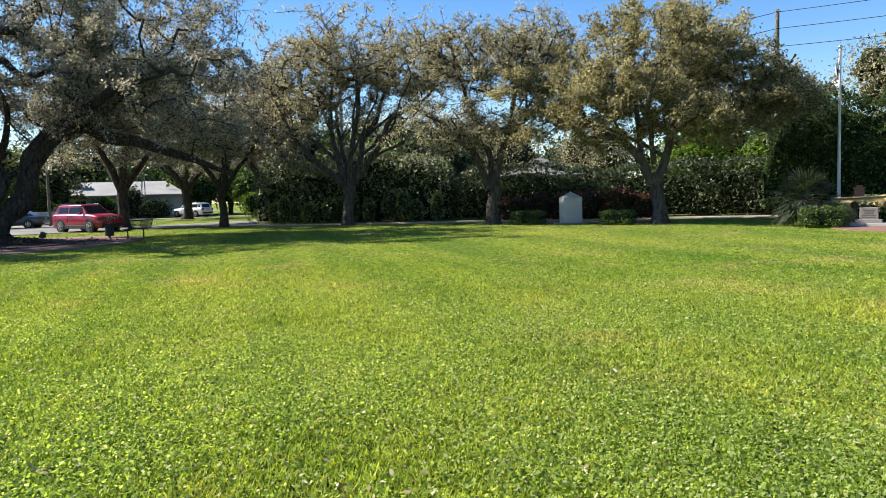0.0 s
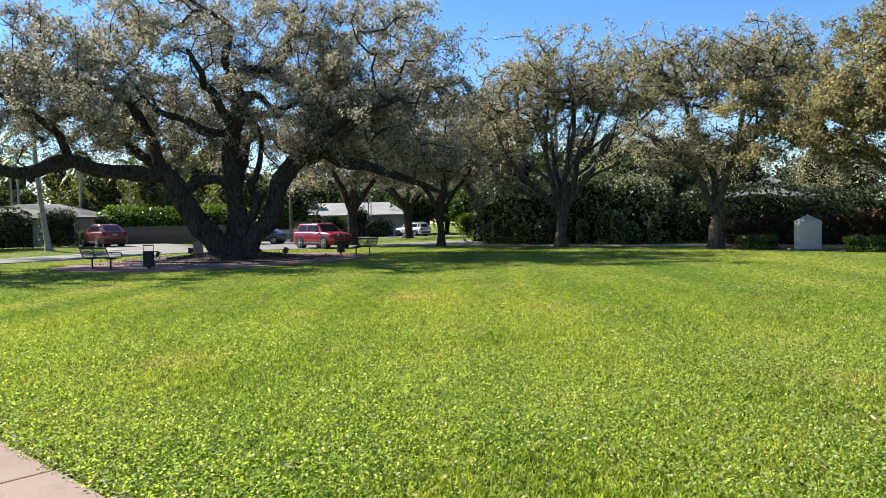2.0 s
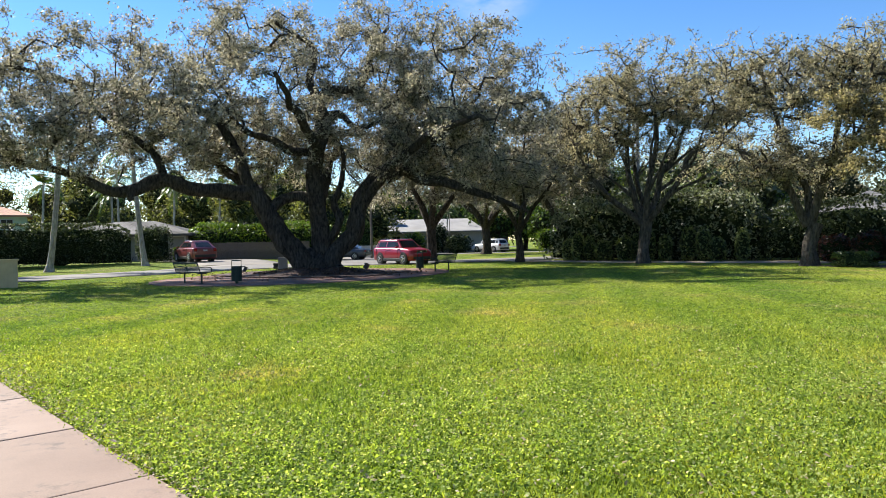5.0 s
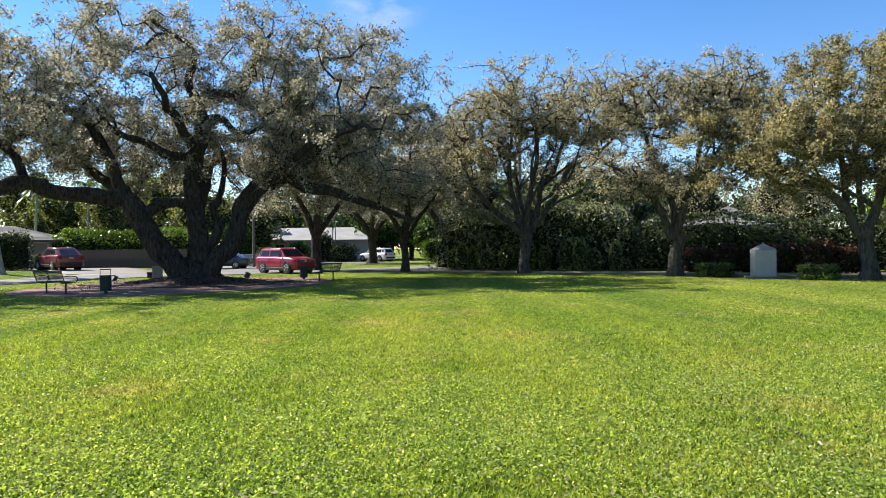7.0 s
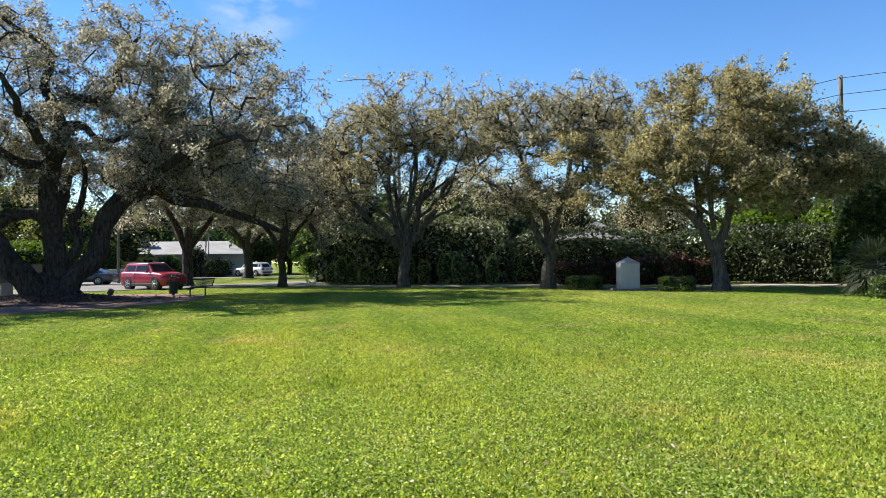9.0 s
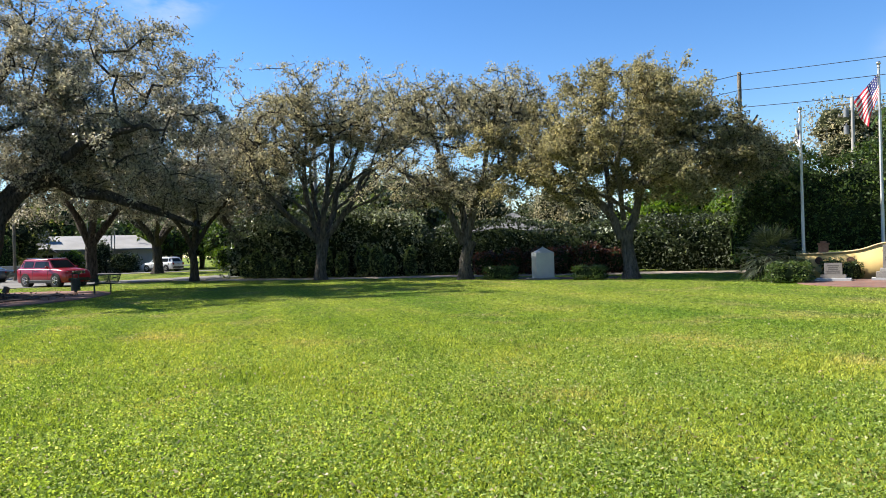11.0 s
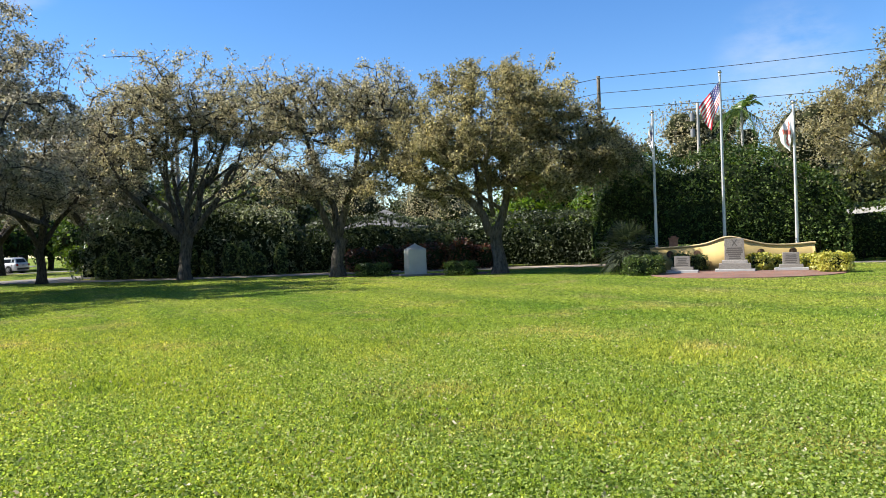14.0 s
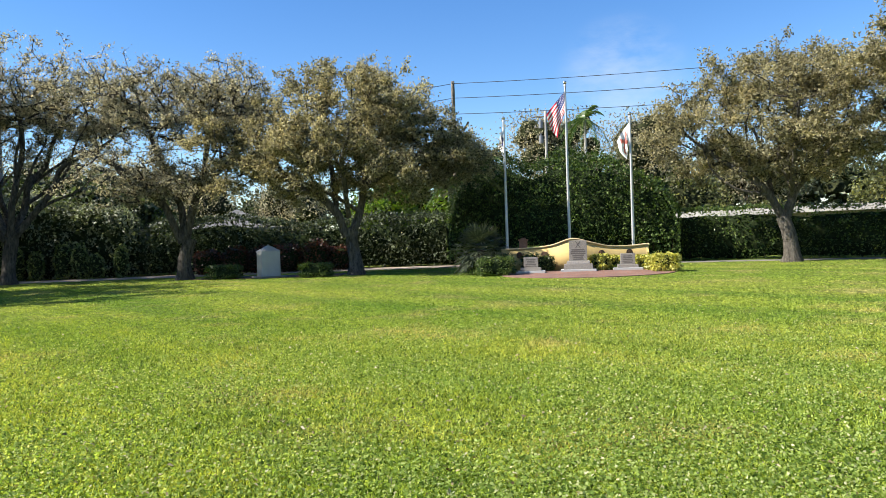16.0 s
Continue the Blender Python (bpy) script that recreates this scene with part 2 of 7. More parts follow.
def leaf_quads(g, p, length, width, up=0.3, fold=0.25):
    """Folded diamond leaves at the points p."""
    n = len(p)
    nrm = g.normal(0, 1, (n, 3))
    nrm[:, 2] += up * 2
    nrm /= np.linalg.norm(nrm, axis=1)[:, None]
    u = np.cross(nrm, g.normal(0, 1, (n, 3)))
    u /= np.linalg.norm(u, axis=1)[:, None] + 1e-9
    w = np.cross(nrm, u)
    s = g.uniform(0.6, 1.3, (n, 1))
    L, W = length * s / 2, width * s / 2 * g.uniform(0.8, 1.2, (n, 1))
    a, b = u * L, w * W
    v = np.stack([p - a - b * 0.35, p + a * 0.45 - b + nrm * W * fold, p + a + b * 0.35, p - a * 0.45 + b + nrm * W * fold], 1)
    return v.reshape(-1, 3), np.arange(4 * n).reshape(n, 4)


def leaf_tris(g, p, length, width, up=0.3):
    """Small pointed leaves at the points p, one face each."""
    n = len(p)
    nrm = g.normal(0, 1, (n, 3))
    nrm[:, 2] += up * 2
    u = np.cross(nrm, g.normal(0, 1, (n, 3)))
    u /= np.linalg.norm(u, axis=1)[:, None] + 1e-9
    w = np.cross(nrm, u)
    w /= np.linalg.norm(w, axis=1)[:, None] + 1e-9
    s = g.uniform(0.6, 1.35, (n, 1))
    a, b = u * length * s / 2, w * width * s / 2 * g.uniform(0.8, 1.2, (n, 1))
    v = np.stack([p - a - b * 0.6, p + a, p - a * 0.55 + b * 1.2], 1)
    return v.reshape(-1, 3), np.arange(3 * n).reshape(n, 3)


# ---- trees ----
def in_blobs(g, blobs, n, shell):
    """Random points in ellipsoids (x, y, z, rx, ry, rz), nearer to the hull the larger shell is."""
    vol = np.array([b[3] * b[4] * b[5] for b in blobs]) ** 0.8
    m = max(12, n // 5)
    k = g.choice(len(blobs), m, p=vol / vol.sum())
    b = np.array(blobs)[k]
    d = g.normal(0, 1, (m, 3))
    d /= np.linalg.norm(d, axis=1)[:, None]
    r = g.uniform(0, 1, m) ** (1 / (3.0 + shell))
    r *= 1 + 0.08 * g.normal(0, 1, m)
    clump = b[:, :3] + d * b[:, 3:6] * r[:, None]
    size = g.uniform(0.45, 1.0, m) * (b[:, 3] / 5.0) ** 0.5
    j = g.integers(0, m, n)
    return clump[j] + np.clip(g.normal(0, 1, (n, 3)), -1.6, 1.6) * size[j][:, None] * np.array([1.15, 1.15, 0.7])


def grow(seed, limbs, blobs, tips, shell=2.0, floor=3.0, twig=0.012, sub=0.55, wander=0.16, twist=0.09):
    """A tree skeleton: given limbs (rows of x, y, z, r), and branches that reach out from them to points in the blobs."""
    g = np.random.default_rng(seed)
    pos, par, rad, tubes = [], [], [], []
    for limb in limbs:
        line = smooth_line(limb, 0.35)
        k = np.arange(len(line))
        gn = g.normal(0, 1, (len(line), 3))
        for _ in range(3):
            gn[1:-1] = (gn[:-2] + gn[1:-1] + gn[2:]) / 3
        line[:, :3] += gn * (twist * np.minimum(1, k / 4))[:, None]
        tubes.append(line)
        if pos:
            P = np.array(pos)
            prev = int(np.argmin(((P - line[0, :3]) ** 2).sum(1)))
        else:
            prev = -1
        for row in line:
            pos.append(row[:3])
            par.append(prev)
            rad.append(row[3])
            prev = len(pos) - 1
    nl = len(pos)
    t = in_blobs(g, blobs, tips, shell)
    t = t[t[:, 2] > floor]
    P = np.zeros((nl + len(t) * 40, 3))
    P[:nl] = pos
    n = nl
    par = par + [0] * (len(P) - nl)
    d0 = np.sqrt(((t[:, None, :] - P[None, :nl:3, :]) ** 2).sum(2)).min(1)
    ends = []
    for i in np.argsort(d0):
        q = t[i]
        dv = q - P[:n]
        dist = np.sqrt((dv ** 2).sum(1))
        cost = dist * (1.0 + 0.35 * (dv[:, 2] < -0.3 * dist)) + 0.25 * np.maximum(0, 1.2 - P[:n, 2])
        cost[:nl] += 0.25 * np.maximum(0, 2.2 - P[:nl, 2]) * 4
        b = int(np.argmin(cost))
        L = dist[b]
        steps = max(1, int(L / sub))
        if n + steps > len(P):
            break
        bend = g.normal(0, 1, 3) * L * 0.12 + np.array([0, 0, L * 0.10])
        prev = b
        for k in range(1, steps + 1):
            f = k / steps
            P[n] = P[b] + (q - P[b]) * f + bend * math.sin(math.pi * f) + g.normal(0, wander, 3) * (f < 1)
            par[n] = prev
            prev = n
            n += 1
        ends.append(n - 1)
    P, par = P[:n], np.array(par[:n])
    load = np.zeros(n)
    load[ends] = 1
    for i in range(n - 1, nl - 1, -1):
        load[par[i]] += load[i]
    r = twig * np.maximum(load, 1) ** 0.45
    return g, P, par, r, nl, tubes, np.array(ends)


def tree(name, at, turn, seed, limbs, blobs, tips, leaves, spread, bark, leafm, label, leaf=(0.10, 0.05), shell=2.0, floor=3.0,
         twig=0.012, thin=0.0, category="tree", group="", flare=0.5, gnarl=0.07, twist=0.09, shoots=8, tuft=0.34):
    """A tree: trunk (the given limbs), branches, leafy shoots, crown of single leaves."""
    ob = thing(name, Matrix.Translation(at) @ Matrix.Rotation(turn, 4, "Z"), label, category, group)
    g, P, par, r, nl, tubes, ends = grow(seed, limbs, blobs, tips, shell, floor, twig, twist=twist)
    pieces = []
    for k, line in enumerate(tubes):
        rr = line[:, 3].copy()
        if k == 0 or line[0, 2] < 0.1:
            rr *= 1 + flare * np.exp(-np.maximum(line[:, 2], 0) / 0.28)
        pieces.append(sweep(line[:, :3], rr, 16 if line[0, 3] > 0.2 else 9, gnarl, seed + k))
    stem = [k for k, line in enumerate(tubes) if line[0, 2] < 0.1]
    v, f = join([pieces[k] for k in stem])
    part_np("trunk", v, f, bark, ob, smooth=True)
    for k in range(len(tubes)):
        if k not in stem:
            part_np("limb", *pieces[k], bark, ob, smooth=True)
    i = np.arange(nl, len(P))
    p0, p1, r1 = P[par[i]], P[i], r[i]
    r0 = np.minimum(np.where(par[i] < nl, r1 * 1.25, r[par[i]]), r1 * 1.5)
    thick = r1 > 0.035
    v, f = join([segments(p0[thick], p1[thick], r0[thick], r1[thick], 6), segments(p0[~thick], p1[~thick], r0[~thick], r1[~thick], 3)])
    part_np("branchwork", v, f, BARK_TWIG, ob, smooth=True, kind="stuff")
    full = g.uniform(0, 1, len(ends)) > thin
    e = np.repeat(P[ends[full]], shoots, 0)
    back = np.repeat(P[par[ends[full]]], shoots, 0) - e
    # leafy shoots that fan out from every twig's end
    n = len(e)
    e = e + back * g.uniform(0, 1.2, (n, 1)) ** 1.5
    d = g.normal(0, 1, (n, 3)) * np.array([1, 1, 0.75]) - 0.7 * back / (np.linalg.norm(back, axis=1)[:, None] + 1e-9) + np.array([0, 0, 0.3])
    d /= np.linalg.norm(d, axis=1)[:, None]
    d *= (spread * g.uniform(0.7, 2.5, n))[:, None]
    wood = np.arange(n) % 3 == 0
    v, f = segments(e[wood], (e + d)[wood], np.full(wood.sum(), 0.008), np.full(wood.sum(), 0.004), 3)
    part_np("twigwork", v, f, BARK_TWIG, ob, smooth=True, kind="stuff")
    fill = g.uniform(0.3, 1.0, n)
    k = g.choice(n, leaves, p=fill / fill.sum())
    c = e[k] + d[k] * g.uniform(0.15, 1.1, (leaves, 1)) + np.clip(g.normal(0, 1, (leaves, 3)), -1.8, 1.8) * spread * tuft
    v, f = leaf_tris(g, c, *leaf)
    part_np("crown", v, f, leafm, ob, kind="stuff")
    return ob


def forks(limbs, seed, first=1, rate=2):
    """The limbs and, from each past the trunk, side limbs that turn out from it."""
    g = np.random.default_rng(seed)
    limbs = limbs[:first] + [[(x, y, z, r * 0.86) for x, y, z, r in limb] for limb in limbs[first:]]
    out = list(limbs)
    for limb in limbs[first:]:
        p = np.array(limb)
        for k in range(rate):
            i = 1 + k % max(1, len(p) - 2)
            d = p[min(i + 1, len(p) - 1), :3] - p[i, :3]
            left = np.linalg.norm(p[-1, :3] - p[i, :3])
            d = d / (np.linalg.norm(d) + 1e-9) + g.normal(0, 0.45, 3) * np.array([1, 1, 0.3]) + np.array([p[i, 0], p[i, 1], 0]) * 0.12
            d /= np.linalg.norm(d)
            n = left * g.uniform(0.55, 0.85)
            r = p[i, 3] * 0.62
            rows = [tuple(p[i])[:3] + (r,)]
            q = p[i, :3].copy()
            for j in range(3):
                d = d + g.normal(0, 0.22, 3) + np.array([0, 0, 0.15])
                d /= np.linalg.norm(d)
                q = q + d * n / 3
                rows.append((q[0], q[1], q[2], r * (0.75, 0.5, 0.25)[j]))
            out.append(rows)
    return out


def faces_camera(x, y):
    """The turn about z by which a local +y axis points away from the lawn's middle."""
    return -math.atan2(x, y)


# ---- leaf and bark materials ----
def bark_mat(name, dark, light):
    m = Mat(name, 0.9, spec=0.2)
    mp = m.node("ShaderNodeMapping")
    mp.inputs["Scale"].default_value = (1, 1, 0.28)
    m.link(m.coords(), mp.inputs["Vector"])
    a = m.noise(9.0, 8.0, 0.72, mp.outputs[0])
    b = m.noise(1.3, 4.0)
    c = m.mix(m.ramp(b, (0.35, (0, 0, 0)), (0.7, (0.8, 0.8, 0.8))), m.ramp(a, (0.36, dark), (0.64, light)),
              m.ramp(a, (0.3, tuple(v * 0.55 for v in dark)), (0.7, tuple(v * 0.7 for v in light))))
    m.color(c).bump(a, 1.0, 0.2)
    return m.mat


BARK_DARK = bark_mat("oak_bark", (0.01, 0.0085, 0.007), (0.12, 0.1, 0.08))
BARK_GREY = bark_mat("grey_bark", (0.026, 0.022, 0.018), (0.17, 0.148, 0.12))
BARK_PALE = bark_mat("pale_bark", (0.045, 0.039, 0.032), (0.19, 0.168, 0.14))
BARK_TWIG = bark_mat("twig_bark", (0.02, 0.017, 0.014), (0.10, 0.088, 0.074))
PALM_BARK = bark_mat("palm_bark", (0.26, 0.245, 0.22), (0.56, 0.54, 0.5))
LEAF_OAK = leaf_mat("oak_leaf", ((0.0, (0.066, 0.064, 0.049)), (0.25, (0.174, 0.169, 0.134)), (0.6, (0.308, 0.298, 0.243)), (0.92, (0.44, 0.424, 0.355)), (1.0, (0.44, 0.39, 0.29))),
                    (1.05, 1.02, 0.84), 0.44, 0.45, spec=0.3, lo=(0.75, 0.75, 0.74))
LEAF_OLIVE = leaf_mat("olive_leaf", ((0.0, (0.09, 0.087, 0.05)), (0.25, (0.215, 0.2, 0.12)), (0.6, (0.355, 0.328, 0.205)), (0.92, (0.48, 0.45, 0.285)), (1.0, (0.5, 0.43, 0.25))),
                    (1.1, 1.06, 0.78), 0.52, 0.6, spec=0.15)
LEAF_BROWN = leaf_mat("brown_olive_leaf", ((0.0, (0.085, 0.08, 0.054)), (0.25, (0.21, 0.202, 0.142)), (0.6, (0.36, 0.345, 0.25)), (0.92, (0.5, 0.48, 0.36)), (1.0, (0.52, 0.45, 0.3))),
                    (1.07, 1.03, 0.8), 0.54, 0.5, spec=0.25, lo=(0.75, 0.74, 0.73))
LEAF_HEDGE = leaf_mat("hedge_leaf", ((0.0, (0.022, 0.03, 0.018)), (0.5, (0.058, 0.076, 0.046)), (0.85, (0.105, 0.13, 0.078)), (1.0, (0.19, 0.22, 0.135))),
                    (1.2, 1.35, 0.5), 0.2, 0.5, spec=0.22)
LEAF_FICUS = leaf_mat("ficus_leaf", ((0.0, (0.022, 0.042, 0.014)), (0.6, (0.055, 0.095, 0.026)), (1.0, (0.14, 0.2, 0.055))),
                    (1.25, 1.4, 0.4), 0.26, 0.55, spec=0.16)
LEAF_BRIGHT = leaf_mat("bright_leaf", ((0.0, (0.045, 0.09, 0.013)), (0.6, (0.09, 0.15, 0.022)), (1.0, (0.17, 0.23, 0.04))),
                       (1.4, 1.5, 0.4), 0.42, 0.4)
LEAF_YELLOW = leaf_mat("yellow_leaf", ((0.0, (0.26, 0.28, 0.04)), (0.6, (0.48, 0.48, 0.1)), (1.0, (0.65, 0.62, 0.24))),
                       (1.2, 1.1, 0.4), 0.3, 0.4, lo=(0.75, 0.75, 0.75))
LEAF_RED = leaf_mat("red_leaf", ((0.0, (0.03, 0.02, 0.012)), (0.6, (0.07, 0.03, 0.02)), (1.0, (0.16, 0.06, 0.03))),
                    (1.3, 0.9, 0.5), 0.25, 0.4)
LEAF_CLIP = leaf_mat("clipped_leaf", ((0.0, (0.03, 0.06, 0.015)), (0.6, (0.07, 0.11, 0.028)), (1.0, (0.16, 0.2, 0.06))),
                     (1.2, 1.4, 0.4), 0.25, 0.35)
LEAF_PALM = leaf_mat("palm_leaf", ((0.0, (0.03, 0.07, 0.015)), (0.6, (0.07, 0.13, 0.03)), (1.0, (0.15, 0.2, 0.05))),
                     (1.3, 1.4, 0.4), 0.3, 0.35)
LEAF_FAN = leaf_mat("fan_palm_leaf", ((0.0, (0.022, 0.034, 0.022)), (0.6, (0.05, 0.066, 0.042)), (1.0, (0.1, 0.12, 0.075))),
                    (1.1, 1.2, 0.7), 0.2, 0.4)
# near-black colour for added solids: the shade deep inside hedges and shrubs
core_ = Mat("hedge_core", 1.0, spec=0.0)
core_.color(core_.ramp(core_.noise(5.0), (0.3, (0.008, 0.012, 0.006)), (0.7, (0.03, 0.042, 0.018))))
SHADE_CORE = core_.mat
# dark colour of the lumps that paint shade inside far crowns
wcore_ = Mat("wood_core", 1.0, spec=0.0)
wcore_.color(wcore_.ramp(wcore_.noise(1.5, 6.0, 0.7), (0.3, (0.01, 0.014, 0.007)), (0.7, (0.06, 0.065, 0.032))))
WOOD_SHADE_CORE = wcore_.mat

# ---- ground ----
def rise(x, y):
    """The gentle rise of the lots beyond the road."""
    a = np.clip((-(x + 17.0)) / 8.0, 0, 1) * np.clip((y - 1.0 - (44.0 + 0.25 * (x + 30))) / 8.0, 0, 1)
    return 0.33 * a * a * (3 - 2 * a)


def grass_colors(m):
    """Lawn colour by place: broad bands, patches of dry turf and fine mottling."""
    pos = m.node("ShaderNodeNewGeometry").outputs["Position"]
    big = m.noise(0.11, 3.0, 0.5, pos)
    mid = m.noise(0.42, 5.0, 0.6, pos)
    small = m.noise(5.0, 4.0, 0.65, pos)
    c = m.ramp(big, (0.3, (0.215, 0.31, 0.055)), (0.7, (0.35, 0.385, 0.085)))
    dry = m.ramp(mid, (0.53, (0, 0, 0)), (0.66, (1, 1, 1)))
    c = m.mix(m.mix(1.0, dry, (0.62, 0.62, 0.62), "MULTIPLY"), c, (0.44, 0.37, 0.17))
    turn = m.node("ShaderNodeMapping")
    turn.inputs["Rotation"].default_value = (0, 0, radians(38))
    turn.inputs["Scale"].default_value = (0.62, 0.05, 1)
    m.link(pos, turn.inputs["Vector"])
    band = m.noise(1.0, 2.0, 0.45, turn.outputs[0])
    c = m.mix(1.0, c, m.ramp(band, (0.36, (0.74, 0.84, 0.8)), (0.6, (1.1, 1.06, 1.05))), "MULTIPLY")
    c = m.mix(1.0, c, m.ramp(small, (0.3, (0.5, 0.58, 0.45)), (0.7, (1.4, 1.3, 1.4))), "MULTIPLY")
    return c, small


mg = Mat("lawn_ground", 0.9, spec=0.05)
gc, gs = grass_colors(mg)
gpos = mg.node("ShaderNodeNewGeometry").outputs["Position"]
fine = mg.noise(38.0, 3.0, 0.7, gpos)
# tuft noise darkens the gaps: shaded thatch between tufts, put into the colour
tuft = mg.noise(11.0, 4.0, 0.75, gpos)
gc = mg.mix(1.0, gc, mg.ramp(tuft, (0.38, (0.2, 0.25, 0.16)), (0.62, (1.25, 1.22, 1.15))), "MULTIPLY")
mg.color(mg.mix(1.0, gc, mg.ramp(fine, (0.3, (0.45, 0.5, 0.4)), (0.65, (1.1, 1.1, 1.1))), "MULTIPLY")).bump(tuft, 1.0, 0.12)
M_GROUND = mg.mat

mb = Mat("grass_blade", 0.75, spec=0.08)
bc, _ = grass_colors(mb)
bc = mb.mix(1.0, bc, mb.ramp(mb.island(), (0.0, (0.16, 0.2, 0.13)), (0.25, (0.85, 0.9, 0.72)), (0.85, (1.6, 1.48, 1.28)), (1.0, (1.9, 1.7, 1.75))), "MULTIPLY")
mb.color(bc).translucent(mb.mix(1.0, bc, (1.32, 1.22, 0.46), "MULTIPLY"), 0.4)
M_BLADE = mb.mat
mb2 = Mat("far_grass_blade", 0.75, spec=0.08)
bc, _ = grass_colors(mb2)
bc = mb2.mix(1.0, bc, mb2.ramp(mb2.island(), (0.0, (0.4, 0.47, 0.4)), (0.3, (0.85, 0.93, 0.78)), (0.8, (1.22, 1.22, 1.15)), (1.0, (1.42, 1.4, 1.5))), "MULTIPLY")
mb2.color(bc).translucent(mb2.mix(1.0, bc, (1.18, 1.2, 0.5), "MULTIPLY"), 0.4)
M_BLADE_FAR = mb2.mat

mc = Mat("clover_leaf", 0.7, spec=0.1)
cc = mc.ramp(mc.island(), (0.0, (0.06, 0.1, 0.02)), (0.2, (0.175, 0.26, 0.055)), (0.65, (0.315, 0.405, 0.1)), (0.92, (0.46, 0.525, 0.2)), (1.0, (0.6, 0.56, 0.4)))
mc.color(cc).translucent(mc.mix(1.0, cc, (1.24, 1.24, 0.47), "MULTIPLY"), 0.58)
M_CLOVER = mc.mat
M_LITTER = leaf_mat("dry_leaf", ((0.0, (0.14, 0.1, 0.05)), (0.5, (0.34, 0.28, 0.15)), (1.0, (0.6, 0.54, 0.38))), (1, 0.9, 0.6), 0.15, 0.6)

ring = np.concatenate([[0.5], np.geomspace(2, 130, 90), np.geomspace(150, 2500, 16)])
ang = np.linspace(0, 2 * np.pi, 241)[:-1]
RR, AA = np.meshgrid(ring, ang, indexing="ij")
gx, gy = RR * np.sin(AA), RR * np.cos(AA)
gz = rise(gx, gy)
gv = np.stack([gx, gy, gz], -1).reshape(-1, 3)
na = len(ang)
ii, jj = np.meshgrid(np.arange(len(ring) - 1), np.arange(na), indexing="ij")
kk = (jj + 1) % na
gq = np.stack([ii * na + jj, ii * na + kk, (ii + 1) * na + kk, (ii + 1) * na + jj], -1).reshape(-1, 4)[:, ::-1]
gv = np.vstack([gv, [[0, 0, 0]]])
gt = np.stack([(np.arange(na) + 1) % na, np.full(na, len(gv) - 1), np.arange(na)], -1)
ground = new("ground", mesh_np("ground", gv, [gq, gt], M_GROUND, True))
tagged(ground, "broad sunlit green lawn with dry patches, running out to the streets", "lawn", kind="structure")


def ribbon(name, pts, width, z, mat, label, category, kind="structure", step=1.0):
    """A strip that follows the ground, with a little thickness."""
    line = smooth_line([(x, y, 0.0) for x, y in pts], step)
    t = np.gradient(line, axis=0)
    t /= np.linalg.norm(t, axis=1)[:, None]
    nrm = np.stack([-t[:, 1], t[:, 0], 0 * t[:, 0]], -1)
    cols = np.linspace(-0.5, 0.5, 7)
    v = line[:, None, :] + nrm[:, None, :] * (cols * width)[None, :, None]
    v[..., 2] = rise(v[..., 0], v[..., 1]) + z
    lo = v[:, [0, -1], :].copy()
    lo[..., 2] -= 0.15
    allv = np.concatenate([lo[:, :1], v, lo[:, 1:]], 1)
    n, m = allv.shape[:2]
    i, j = np.meshgrid(np.arange(n - 1), np.arange(m - 1), indexing="ij")
    q = np.stack([i * m + j, i * m + j + 1, (i + 1) * m + j + 1, (i + 1) * m + j], -1).reshape(-1, 4)[:, ::-1]
    ob = new(name, mesh_np(name, allv.reshape(-1, 3), q, mat, False))
    return tagged(ob, label, category, kind=kind)


M_ASPHALT = plain("asphalt", (0.14, 0.13, 0.117), 0.85, var=0.2, scale=0.5, bump=0.3, fine=40.0)
M_DIRT = plain("pale_dirt", (0.33, 0.27, 0.215), 0.95, var=0.3, scale=0.8, bump=0.4, fine=20.0)
M_MULCH = plain("mulch", (0.065, 0.034, 0.025), 0.95, var=0.5, scale=3.0, bump=0.8, fine=30.0)
M_CONC = plain("pale_concrete", (0.17, 0.152, 0.13), 0.85, var=0.15, scale=0.7, bump=0.2, fine=50.0)

mp_ = Mat("pink_concrete", 0.75, spec=0.3)
ppos = mp_.node("ShaderNodeNewGeometry").outputs["Position"]
pa = mp_.noise(1.1, 5.0, 0.6, ppos)
pb_ = mp_.noise(7.0, 6.0, 0.7, ppos)
pc = mp_.ramp(pa, (0.3, (0.178, 0.116, 0.085)), (0.7, (0.25, 0.175, 0.13)))
stain = mp_.ramp(pb_, (0.52, (0, 0, 0)), (0.6, (1, 1, 1)))
pc = mp_.mix(mp_.mix(1.0, stain, mp_.ramp(mp_.noise(0.9, 3.0, 0.55, ppos), (0.46, (0, 0, 0)), (0.58, (0.85, 0.85, 0.85))), "MULTIPLY"), pc, (0.075, 0.058, 0.05))
pf = mp_.noise(90.0, 3.0)
pr_ = mp_.node("ShaderNodeObjectInfo").outputs["Random"]
pc = mp_.mix(1.0, pc, mp_.ramp(pr_, (0.0, (0.85, 0.82, 0.78)), (1.0, (1.12, 1.12, 1.14))), "MULTIPLY")
mp_.color(mp_.mix(0.2, pc, mp_.ramp(pf, (0.3, (0.15, 0.11, 0.085)), (0.7, (0.34, 0.265, 0.21))))).bump(pf, 0.25, 0.004)
M_PATH = mp_.mat

